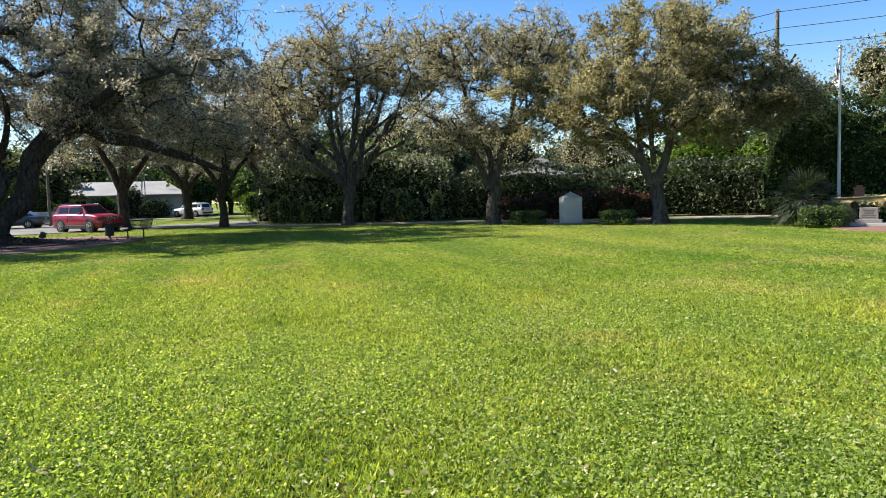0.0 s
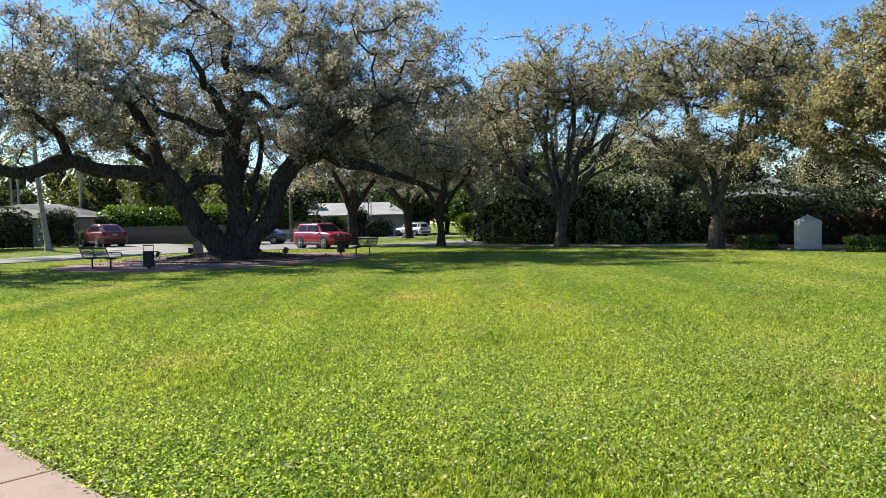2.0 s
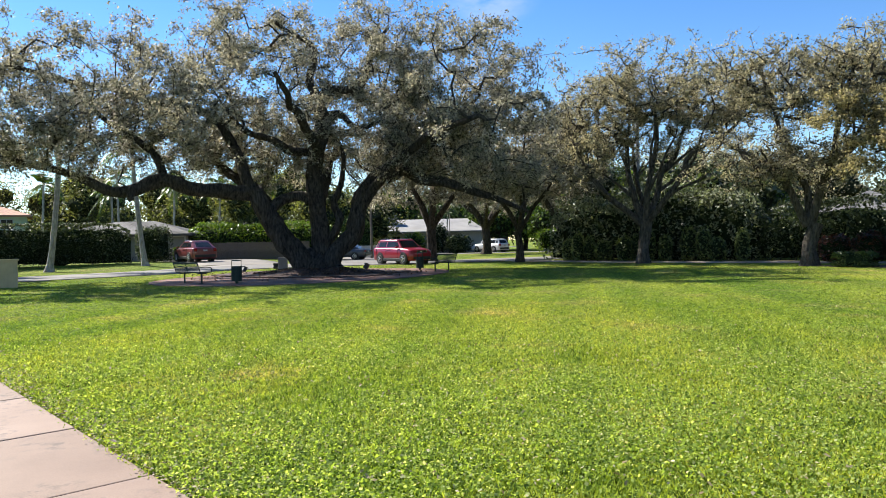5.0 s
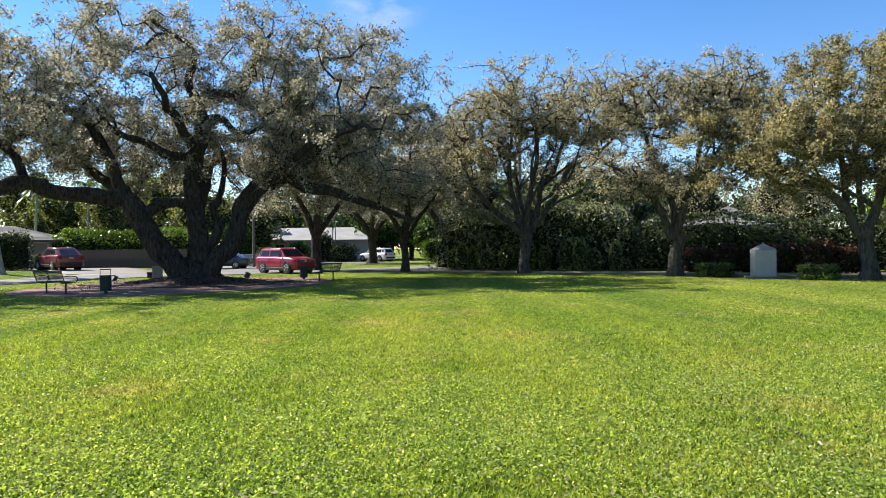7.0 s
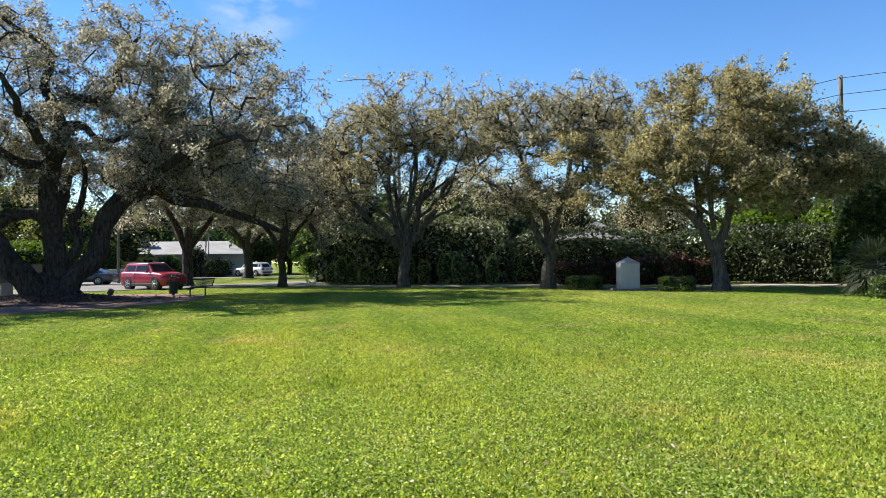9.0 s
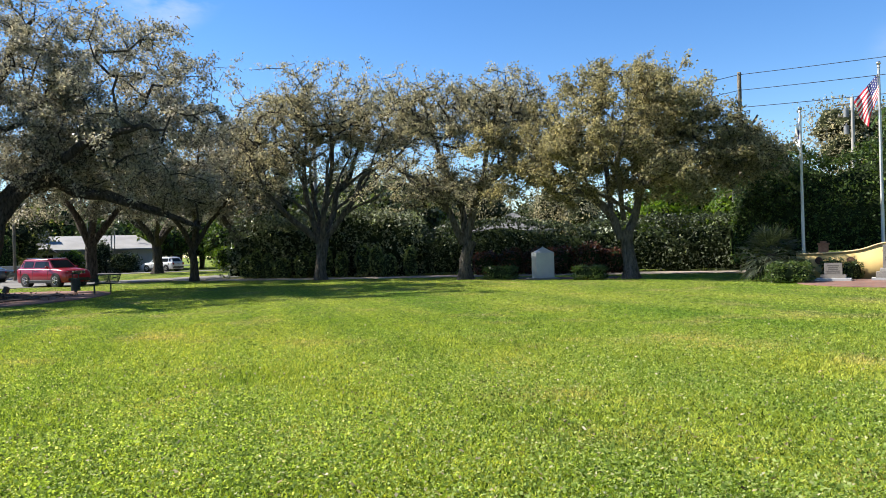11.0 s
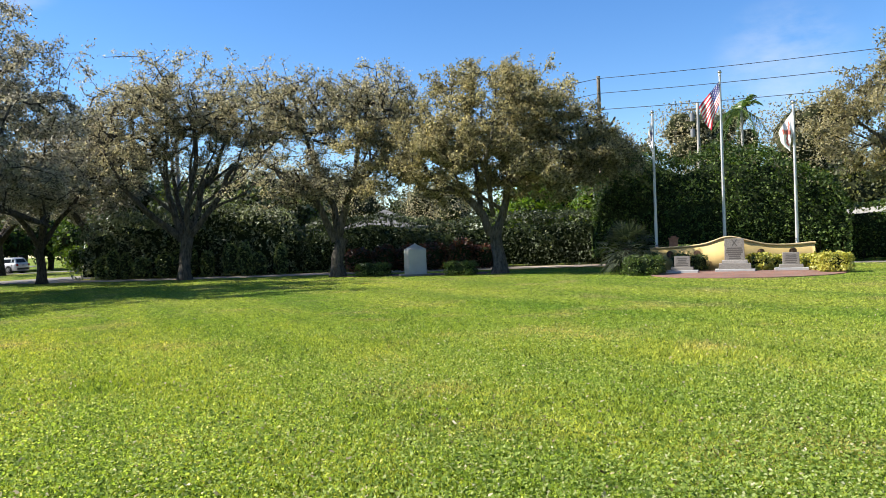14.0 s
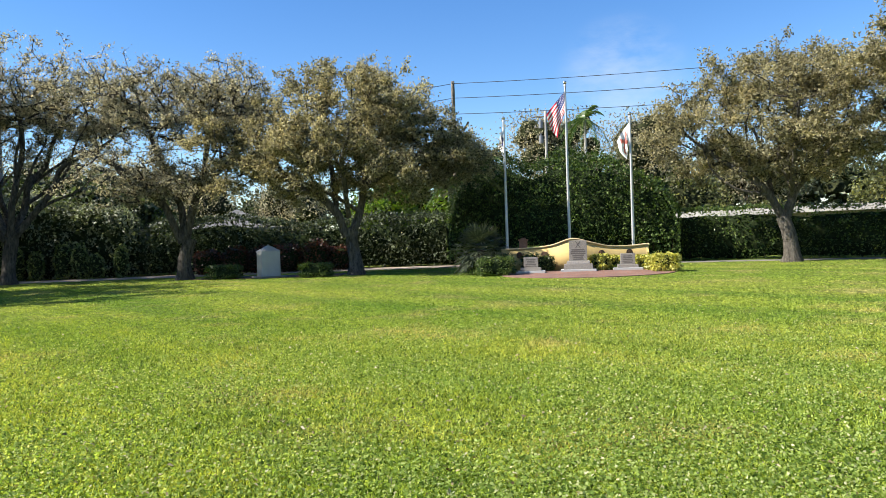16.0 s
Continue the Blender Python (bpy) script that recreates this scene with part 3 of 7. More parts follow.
mr = Mat("red_brick_paving", 0.85, spec=0.25)
bt = mr.node("ShaderNodeTexBrick", Scale=4.6, Mortar_Size=0.03)
mr.link(mr.node("ShaderNodeNewGeometry").outputs["Position"], bt.inputs["Vector"])
bt.inputs["Color1"].default_value = rgb(0.225, 0.11, 0.08)
bt.inputs["Color2"].default_value = rgb(0.165, 0.088, 0.066)
bt.inputs["Mortar"].default_value = rgb(0.17, 0.135, 0.115)
rn = mr.noise(0.9, 5.0)
mr.color(mr.mix(1.0, bt.outputs["Color"], mr.ramp(rn, (0.3, (0.75, 0.75, 0.78)), (0.7, (1.3, 1.25, 1.2))), "MULTIPLY")).bump(bt.outputs["Fac"], 0.3, 0.005)
M_BRICKPAVE = mr.mat

road = ribbon("road", [(-95, -12), (-62, 10), (-42, 23.5), (-31, 31.5), (-25, 40), (-20, 49.5), (-9, 55.5), (0, 61), (14, 78), (24, 110)], 7.0, 0.02, M_ASPHALT,
              "pale worn asphalt street beside the park", "road")
road_side = ribbon("road_side", [(-14, 56), (-16, 75), (-13, 110), (-8, 170)], 7.5, 0.026, M_ASPHALT, "pale asphalt side street between houses", "road")
driveway = ribbon("driveway", [(-22, 52), (-26, 57), (-30.5, 61)], 6.5, 0.032, M_CONC, "pale concrete driveway up to a garage", "driveway")
drive_far = ribbon("driveway", [(-14, 86), (-6, 89.5), (4, 91)], 5.0, 0.034, M_CONC, "pale concrete driveway under a parked car", "driveway")
PATH_LINE = [(-4, 58), (3, 50.8), (9, 46.9), (18, 41.6), (26.5, 36.0), (33, 29.5)]
hedge_path = ribbon("path", PATH_LINE, 3.0, 0.03, M_DIRT, "pale bare dirt path along the hedge", "path")
right_path = ribbon("pavement", [(30, 31), (34.5, 24.0), (38.6, 17.6), (43, 8), (46, -6)], 1.6, 0.02, M_CONC, "pale concrete pavement along the street", "pavement")


def disc(name, c, rx, ry, rz, z, mat, label, category, h=0.12, n=48, wob=0.0):
    bm = B()
    g = np.random.default_rng(3)
    w = 1 + wob * np.convolve(g.normal(0, 1, n + 8), np.ones(5) / 5, "same")[4:4 + n]
    top = [bm.verts.new((rx * w[i] * math.cos(i / n * 2 * math.pi), ry * w[i] * math.sin(i / n * 2 * math.pi), z)) for i in range(n)]
    low = [bm.verts.new((v.co.x, v.co.y, z - h)) for v in top]
    bm.faces.new(top)
    for i in range(n):
        bm.faces.new((low[i], low[(i + 1) % n], top[(i + 1) % n], top[i]))
    me = bpy.data.meshes.new(name)
    bm.to_mesh(me)
    bm.free()
    me.materials.append(mat)
    ob = new(name, me)
    ob.matrix_world = pose(c[0], c[1], 0, 0, 0, rz)
    return tagged(ob, label, category, kind="structure")


oak_patio = disc("patio", (-11.4, 35.2), 6.2, 8.3, -25, 0.03, M_BRICKPAVE, "round red brick paving under the old oak", "paving")
oak_mulch = disc("mulch_bed", (-12.0, 37.0), 5.2, 4.4, -20, 0.075, M_MULCH, "dark red mulch bed round the oak's trunks", "mulch", wob=0.15)
mr_, ma_ = np.meshgrid(np.linspace(0.0, 1.0, 26), np.linspace(0, 2 * np.pi, 73)[:-1], indexing="ij")
mw_ = 1 + 0.12 * np.sin(3 * ma_ + 0.6) + 0.07 * np.sin(7 * ma_)
mx_, my_ = 3.7 * mr_ * mw_ * np.cos(ma_), 2.9 * mr_ * mw_ * np.sin(ma_)
mh_ = np.random.default_rng(5).normal(0, 1, mr_.shape)
mz_ = 0.26 * (1 - mr_ ** 2) ** 1.3 * (1 + 0.25 * np.sin(mx_ * 2.3 + 1) * np.sin(my_ * 2.9)) + 0.02 * mh_ * (mr_ < 0.98) - 0.02 * (mr_ > 0.98)
mi_, mj_ = np.meshgrid(np.arange(25), np.arange(72), indexing="ij")
mk_ = (mj_ + 1) % 72
mq_ = np.stack([mi_ * 72 + mj_, (mi_ + 1) * 72 + mj_, (mi_ + 1) * 72 + mk_, mi_ * 72 + mk_], -1).reshape(-1, 4)
mound = new("mulch_mound", mesh_np("mulch_mound", np.stack([mx_, my_, mz_], -1).reshape(-1, 3), mq_, M_MULCH))
mound.matrix_world = pose(-11.7, 36.9, 0.075, 0, 0, -20)
tagged(mound, "heap of dark brown mulch banked up round the oak's trunks", "mulch", kind="structure")
flag_patio = disc("patio", (24.6, 20.6), 3.7, 3.4, -38, 0.03, M_BRICKPAVE, "half-round red brick paving before the memorial stones", "paving")
hedge_mulch = ribbon("mulch_bed", [(14.4, 38.6), (17.2, 35.4), (20, 33.2)], 2.6, 0.022, M_MULCH, "strip of dark mulch round the white pillar", "mulch")

# Concrete path beside the camera: slabs with open joints.
slab_root = thing("pavement", pose(0, 0, 0), "pinkish-tan stained concrete footpath in wide slabs", "footpath", kind="structure")
EDGE0, EDGE1 = Vector((-2.5, 4.49, 0)), Vector((-6.7, 8.07, 0))
along = (EDGE1 - EDGE0).normalized()
side = Vector((-along.y, along.x, 0))
turn_slab = math.atan2(along.y, along.x)
bm = B()
box(bm, (0, 0, -0.045), (1.83, 2.4, 0.13), 0, 0.012)
slab = part("slab", bm, M_PATH, slab_root)
jo = (Vector((-2.91, 4.77, 0)) - EDGE0).dot(along)
for k in range(-7, 9):
    c = EDGE0 + along * (jo + 1.85 * (k + 0.5)) + side * 1.2
    m = Matrix.Translation((c.x, c.y, 0.002 * (k % 3))) @ Matrix.Rotation(turn_slab, 4, "Z")
    if k == -7:
        slab.matrix_local = m
    else:
        again(slab, m)

# Grass: blades, clover and litter near the footpath, thinning with distance.
def lawn_points(g, n, r0, r1, power=1.0):
    r = r0 + (r1 - r0) * (1 - np.sqrt(1 - g.uniform(0, 1, n) ** power))
    a = np.radians(g.uniform(-47, 77, n))
    x, y = r * np.sin(a), r * np.cos(a)
    e = np.array([EDGE0.x, EDGE0.y])
    off = (x - e[0]) * side.x + (y - e[1]) * side.y
    keep = (off < -0.02 + 0.05 * g.normal(0, 1, n)) & (((x + 11.4) / 6.4) ** 2 + ((y - 35.2) / 8.5) ** 2 > 1)
    for (ax, ay), (bx, by) in zip(PATH_LINE, PATH_LINE[1:]):
        u = np.clip(((x - ax) * (bx - ax) + (y - ay) * (by - ay)) / ((bx - ax) ** 2 + (by - ay) ** 2), 0, 1)
        keep &= (x - ax - u * (bx - ax)) ** 2 + (y - ay - u * (by - ay)) ** 2 > 2.3
    dx, dy = x - 24.6, y - 20.6
    ca, sa = math.cos(radians(-38)), math.sin(radians(-38))
    keep &= ((dx * ca + dy * sa) / 3.75) ** 2 + ((-dx * sa + dy * ca) / 3.45) ** 2 > 1
    return x[keep], y[keep], r[keep]


def blades(g, n, r0, r1, h, w, power, grow_w=0.0):
    x, y, r = lawn_points(g, n, r0, r1, power)
    n = len(x)
    patch = np.sin(x * 1.7 + 2 * np.sin(y * 0.9)) * np.sin(y * 1.3 + 1.5 * np.sin(x * 0.7))
    hh = h * g.uniform(0.55, 1.35, n) * (1 + 0.25 * patch)
    ww = w * g.uniform(0.7, 1.3, n) * (1 + grow_w * r)
    t = g.uniform(0, 2 * np.pi, n)
    lean = g.uniform(0.35, 1.35, n)
    bd = g.uniform(0, 2 * np.pi, n)
    u = np.stack([np.cos(t), np.sin(t), 0 * t], -1) * ww[:, None] / 2
    d = np.stack([np.cos(bd) * np.sin(lean), np.sin(bd) * np.sin(lean), np.cos(lean)], -1) * hh[:, None]
    b = np.stack([x, y, 0 * x - 0.004], -1)
    v = np.stack([b - u, b + u, b + d], 1).reshape(-1, 3)
    return v, np.arange(3 * n).reshape(n, 3)


g = np.random.default_rng(11)
v, f = blades(g, 400000, 3.2, 22, 0.06, 0.018, 1.0)
grass = new("grass", mesh_np("grass", v, f, M_BLADE))
tagged(grass, "short bright green grass blades in full sun", "grass", kind="stuff")
v, f = blades(g, 400000, 7.0, 56, 0.036, 0.028, 0.8, 0.035)
tagged(new("grass", mesh_np("grass", v, f, M_BLADE_FAR)), "short mown green grass further out on the lawn", "grass", kind="stuff")
x, y, r = lawn_points(g, 330000, 3.2, 16, 1.0)
keep = (np.sin(x * 0.9 + 1.1) * np.sin(y * 1.1 + 0.4 * x) + 0.5 * np.sin(x * 2.9) * np.sin(y * 2.3 + x) + 0.6 * g.normal(0, 1, len(x))) > -0.25
x, y = x[keep], y[keep]
c = np.stack([x, y, g.uniform(0.012, 0.07, len(x))], -1)
v, f = leaf_quads(g, c, 0.025, 0.0195, 0.7, 0.35)
clover = new("clover", mesh_np("clover", v, f, M_CLOVER))
tagged(clover, "small round clover leaves among the grass", "clover", kind="stuff")
x, y, r = lawn_points(g, 4500, 3.2, 20, 1.0)
c = np.stack([x, y, g.uniform(0.015, 0.05, len(x))], -1)
v, f = leaf_quads(g, c, 0.045, 0.022, 1.0, 0.4)
litter = new("fallen_leaves", mesh_np("fallen_leaves", v, f, M_LITTER))
tagged(litter, "pale dry fallen leaves scattered in the grass", "leaf litter", kind="stuff")
# brown debris along the footpath's edge
n = 2000
u = g.uniform(-4, 12, n)
w = -np.abs(g.normal(0, 0.22, n)) + 0.01
c = np.stack([EDGE0.x + along.x * u + side.x * w, EDGE0.y + along.y * u + side.y * w, np.where(w > 0.0, 0.028, 0.02) + g.uniform(0, 0.02, n)], -1)
v, f = leaf_quads(g, c, 0.045, 0.022, 4.0, 0.3)
M_DEBRIS = leaf_mat("path_edge_debris", ((0.0, (0.05, 0.035, 0.022)), (0.6, (0.2, 0.145, 0.085)), (1.0, (0.42, 0.36, 0.26))), (1, 0.9, 0.6), 0.1, 0.7)
tagged(new("fallen_leaves", mesh_np("fallen_leaves", v, f, M_DEBRIS)), "brown dry leaf scraps along the footpath edge", "leaf litter", kind="stuff")


# ---- hedges, shrubs ----
def hedge(name, pts, height, depth, mat, label, leaf=(0.13, 0.07), per=85, z0=0.0, rag=0.16, seed=1, category="hedge", stems=0.11, lump=0.25, holes=0.12, taper=(0.22, 0.6)):
    """A leafy hedge along a line: near-black solid for the shade within, leaves on its faces."""
    g = np.random.default_rng(seed)
    line = smooth_line([(x, y, 0.0) for x, y in pts], 0.8)
    org = line[0].copy()
    line = line - org
    t = np.gradient(line, axis=0)
    t /= np.linalg.norm(t, axis=1)[:, None]
    nrm = np.stack([-t[:, 1], t[:, 0], 0 * t[:, 0]], -1)
    ob = thing(name, Matrix.Translation((org[0], org[1], z0)), label, category)
    n = len(line)
    lum = np.convolve(g.normal(0, 1, n + 12), np.ones(5) / 5, "same")[6:6 + n] * lump
    run = np.concatenate([[0], np.cumsum(np.linalg.norm(np.diff(line, axis=0), axis=1))])
    end = np.minimum(run, run[-1] - run)
    H = (height + lum) * (1 - taper[0] * np.exp(-end / taper[1]))
    prof = [(-0.5, stems), (-0.5, 0.55), (-0.44, 0.92), (-0.2, 1.0), (0.2, 1.0), (0.44, 0.92), (0.5, 0.55), (0.5, stems)]
    core = []
    for a, b in prof:
        zz = b * (H - 0.4 - 0.9 * rag) if b != stems else np.full(n, stems)
        jit = g.normal(0, 0.07, (n, 3))
        core.append(line + nrm * (a * max(depth - 0.9, depth * 0.45)) + np.stack([0 * zz, 0 * zz, zz], -1) + jit)
    v = np.stack(core, 1)
    m = len(prof)
    i, j = np.meshgrid(np.arange(n - 1), np.arange(m), indexing="ij")
    k = (j + 1) % m
    q = np.stack([i * m + j, i * m + k, (i + 1) * m + k, (i + 1) * m + j], -1).reshape(-1, 4)
    caps = [np.arange(m)[None, :], (np.arange(m)[::-1] + (n - 1) * m)[None, :]]
    part_np("inner_mass", v.reshape(-1, 3), [q] + caps, SHADE_CORE, ob)
    if stems > 0.1:
        length = np.linalg.norm(np.diff(line, axis=0), axis=1).sum()
        ns = int(length * 2.2)
        k = g.integers(0, n - 1, ns)
        b = line[k] + nrm[k] * g.uniform(-0.4, 0.4, (ns, 1)) * depth + t[k] * g.uniform(0, 0.8, (ns, 1))
        top = b + np.stack([g.normal(0, 0.12, ns), g.normal(0, 0.12, ns), np.full(ns, stems + 0.4)], -1)
        b[:, 2] = -0.05
        v, f = segments(b, top, np.full(ns, 0.03), np.full(ns, 0.02), 5)
        part_np("stems", v, f, BARK_DARK, ob, kind="stuff")
    length = np.linalg.norm(np.diff(line, axis=0), axis=1).sum()
    girth = 2 * height + depth
    cnt = int(length * girth * per)
    s = g.uniform(0, 1, cnt) * (n - 1)
    k = np.minimum(s.astype(int), n - 2)
    fr = (s - k)[:, None]
    c = line[k] * (1 - fr) + line[k + 1] * fr
    hh = (H[k] * (1 - fr[:, 0]) + H[k + 1] * fr[:, 0])
    w = g.uniform(0, girth, cnt)
    front, topm = w < height * 1.0, (w >= height) & (w < height + depth)
    a = np.where(front, -0.5, np.where(topm, (w - height) / depth - 0.5, 0.5))
    zz = np.where(front, w / height, np.where(topm, 1.0, (w - height - depth) / height))
    zz = stems * 0.7 / height + zz * (1 - stems * 0.7 / height)
    a = a * (1 - 0.12 * np.maximum(0, zz - 0.85) / 0.15 * (~topm))
    spray = np.clip(g.normal(0, 1, 4096), -1.3, 1.3)[((s * 3.1).astype(int) * 61 + (w * 2.6).astype(int) * 7) % 4096]
    bulge = rag * (0.75 * spray + 0.3 * np.sin(s * 0.6 + 2)) + 0.35 * rag * (np.sin(s * 1.9 + 3 * zz * 2) + np.sin(s * 0.83 + zz * 5 + 1.3))
    c = c + nrm[k] * ((a * depth) + np.sign(a) * (bulge + g.normal(0, rag * 0.35, cnt)) * (~topm))[:, None]
    c[:, 2] += zz * hh + np.where(topm, g.normal(0, rag * 0.35, cnt) + bulge * 0.5, g.normal(0, 0.05, cnt))
    if holes:
        den = np.sin(s * 2.3 + zz * 9) * np.sin(zz * 11 + s * 1.1)
        c = c[g.uniform(0, 1, cnt) > holes * (1 + 1.5 * (den > 0.45))]
    v, f = leaf_quads(g, c, *leaf, 0.25)
    part_np("foliage", v, f, mat, ob, kind="stuff")
    return ob


def shrub(name, at, radii, mat, label, leaf=(0.08, 0.05), count=2500, seed=1, square=0.6, category="shrub", turn=0.0):
    """A clipped or loose shrub: dark core painted as inner shade, stems, leaves on a rounded block."""
    g = np.random.default_rng(seed)
    ob = thing(name, Matrix.Translation(at) @ Matrix.Rotation(turn, 4, "Z"), label, category)
    d = g.normal(0, 1, (count, 3))
    d /= np.linalg.norm(d, axis=1)[:, None]
    d = np.sign(d) * np.abs(d) ** square
    c = d * np.array(radii) * (1 + 0.09 * g.normal(0, 1, (count, 1)) - 0.1 * g.uniform(0, 1, (count, 1)) ** 2)
    c += np.array(radii) * 0.07 * np.sin(c[:, [1, 2, 0]] / np.array(radii) * 5)
    c[:, 2] += radii[2]
    c = c[c[:, 2] > 0.03]
    bm = B()
    bmesh.ops.create_icosphere(bm, subdivisions=3, radius=1.0)
    for vv in bm.verts:
        q = np.sign(np.array(vv.co)) * np.abs(np.array(vv.co)) ** square * np.array(radii) * 0.84
        vv.co = Vector(q) * (1 + 0.06 * noise.noise(Vector(q) * 3)) + Vector((0, 0, radii[2]))
    part("inner_mass", bm, SHADE_CORE, ob)
    v, f = leaf_quads(g, c, *leaf, 0.3)
    part_np("foliage", v, f, mat, ob, kind="stuff")
    return ob


def woods(name, spots, mat, label, leaf, per, seed):
    """Far greenery: trunks, clumps of leaves and dark lumps for the shade inside them, in one object."""
    g = np.random.default_rng(seed)
    pieces = []
    stems = []
    cores = []
    for (x, y, h, r) in spots:
        z0 = float(rise(np.array(x), np.array(y)))
        k = int(8 + r * 2)
        d = g.normal(0, 1, (k, 3))
        d /= np.linalg.norm(d, axis=1)[:, None]
        cl = np.array([x, y, z0 + h * 0.6]) + d * np.array([r * 0.75, r * 0.75, h * 0.32]) * g.uniform(0.4, 1.0, (k, 1))
        for q in cl:
            n = int(per * r)
            pieces.append(q + np.clip(g.normal(0, 1, (n, 3)), -1.5, 1.5) * r * np.array([0.30, 0.30, 0.24]))
            cores.append((q, r))
            stems.append((np.array([x, y, z0 - 0.1]) + g.normal(0, 0.12, 3) * np.array([1, 1, 0]), q))
    # added lumps, one per clump: shaded crown depth as dark solids
    bm = B()
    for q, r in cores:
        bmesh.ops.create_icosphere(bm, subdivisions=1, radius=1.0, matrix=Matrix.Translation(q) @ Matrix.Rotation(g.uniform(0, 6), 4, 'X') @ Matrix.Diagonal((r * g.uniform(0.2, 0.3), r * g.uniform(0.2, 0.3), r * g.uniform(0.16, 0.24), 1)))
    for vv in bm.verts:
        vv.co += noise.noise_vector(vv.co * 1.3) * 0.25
    c = np.concatenate(pieces)
    c = c[c[:, 2] > 0.3]
    lv, lf = leaf_quads(g, c, *leaf, 0.3)
    a = np.array([s[0] for s in stems])
    b = np.array([s[1] for s in stems])
    mid = (a + b) / 2 + np.stack([0 * a[:, 0], 0 * a[:, 0], 0.2 * (b - a)[:, 2]], -1)
    mid[:, :2] = a[:, :2] * 0.75 + b[:, :2] * 0.25
    tv, tf = join([segments(a, mid, np.full(len(a), 0.14), np.full(len(a), 0.08), 5), segments(mid, b, np.full(len(a), 0.08), np.full(len(a), 0.02), 4)])
    ob = thing(name, Matrix.Identity(4), label, "trees", kind="stuff")
    part_np("foliage", lv, lf, mat, ob, kind="stuff")
    part("inner_mass", bm, WOOD_SHADE_CORE, ob)
    part_np("trunks", tv, tf, BARK_GREY, ob, kind="stuff")
    return ob


LEAF_YOUNG = leaf_mat("young_leaf", ((0.0, (0.07, 0.095, 0.035)), (0.6, (0.16, 0.2, 0.08)), (1.0, (0.32, 0.36, 0.17))), (1.2, 1.4, 0.5), 0.3, 0.35)
# lighter copy of the hedge leaf: sunlight on the first hedge, as colour
LEAF_HEDGE_LIT = leaf_mat("laurel_leaf", ((0.0, (0.055, 0.068, 0.048)), (0.5, (0.175, 0.2, 0.145)), (0.85, (0.3, 0.33, 0.245)), (1.0, (0.44, 0.46, 0.36))), (1.2, 1.3, 0.55), 0.26, 0.45, spec=0.3)
hedge("hedge", [(1.5, 56.5), (8, 51.5), (14, 48.6)], 4.3, 2.6, LEAF_HEDGE_LIT, "tall dark green unclipped hedge of glossy shrubs", (0.2, 0.12), 100, seed=21, rag=0.5, lump=0.8)
hedge("hedge", [(14, 48.4), (20, 45.0), (28, 38.8), (33, 33)], 3.3, 2.4, LEAF_HEDGE, "tall dark green clipped hedge behind the white pillar", (0.18, 0.11), 110, seed=22, rag=0.3, lump=0.3)
g = np.random.default_rng(77)
for k in range(6):
    f_ = k / 5
    shrub("shrub", (16.4 + 6.6 * f_, 43.0 - 4.4 * f_ + g.uniform(-0.3, 0.3), 0), (g.uniform(0.7, 0.95), 0.7, g.uniform(0.7, 0.95)), LEAF_RED, "dark red-leaved shrub before the tall hedge", (0.17, 0.11), 900, 60 + k, 0.8)
for k in range(12):
    f_ = k / 11
    shrub("shrub", (1.8 + 10.2 * f_ + g.uniform(-0.3, 0.3), 53.0 - 6.9 * f_ + g.uniform(-0.3, 0.3), 0), (g.uniform(0.4, 0.65), 0.55, g.uniform(0.6, 1.15)), LEAF_YOUNG, "young light green upright shrub before the hedge", (0.16, 0.1), 520, 80 + k, 0.9)
hedge("hedge", [(27.4, 33.6), (30, 31.6), (32.6, 28.8), (34.8, 26.2), (36.4, 23.6)], 5.7, 2.6, LEAF_FICUS, "very tall green ficus hedge behind the flagpoles", (0.15, 0.09), 150, seed=25, rag=0.42, lump=1.2, stems=1.1, taper=(0.5, 0.9))
hedge("hedge", [(36.8, 26.5), (39.8, 22.4), (42.2, 15), (45, 3)], 2.95, 1.8, LEAF_CLIP, "clipped green hedge along the street", (0.15, 0.09), 85, seed=26, rag=0.16, lump=0.12)
hedge("hedge", [(-52, 38.5), (-42, 46.5), (-32.2, 53.6)], 3.15, 1.8, LEAF_HEDGE, "long dark green clipped hedge before the house", (0.16, 0.1), 105, z0=0.33, seed=27, rag=0.09, lump=0.05, holes=0.05)
shrub("shrub", (-31.6, 56.2, 0.33), (1.2, 1.1, 1.45), LEAF_HEDGE, "dark green clipped bush beside the driveway", (0.14, 0.09), count=4000, seed=28)
hedge("hedge", [(-31.5, 62.2), (-26, 64.6), (-19.5, 67.2)], 3.3, 2.0, LEAF_BRIGHT, "sunlit green hedge above the wooden fence", (0.18, 0.12), 100, z0=0.3, seed=29, rag=0.22, lump=0.15)
hedge("hedge", [(-22.5, 80), (-18.8, 81.0)], 4.2, 2.5, LEAF_FICUS, "tall green hedge beside the pale house", (0.2, 0.13), 60, seed=30, rag=0.3, lump=0.3)

shrub("shrub", (14.75, 36.6, 0), (0.85, 0.5, 0.36), LEAF_CLIP, "low clipped rounded box shrub beside the white pillar", count=2600, seed=31, turn=radians(-40), square=0.5)
shrub("shrub", (17.8, 32.3, 0), (0.78, 0.5, 0.36), LEAF_CLIP, "low clipped rounded box shrub beside the white pillar", count=2600, seed=32, turn=radians(-40), square=0.5)
shrub("shrub", (21.9, 23.5, 0), (0.8, 0.7, 0.41), LEAF_CLIP, "clipped round dark green shrub beside the memorial wall", count=3200, seed=33, turn=radians(-45))
shrub("shrub", (22.9, 24.3, 0), (0.5, 0.5, 0.45), LEAF_CLIP, "loose dark green shrub against the memorial wall", count=1500, seed=34)
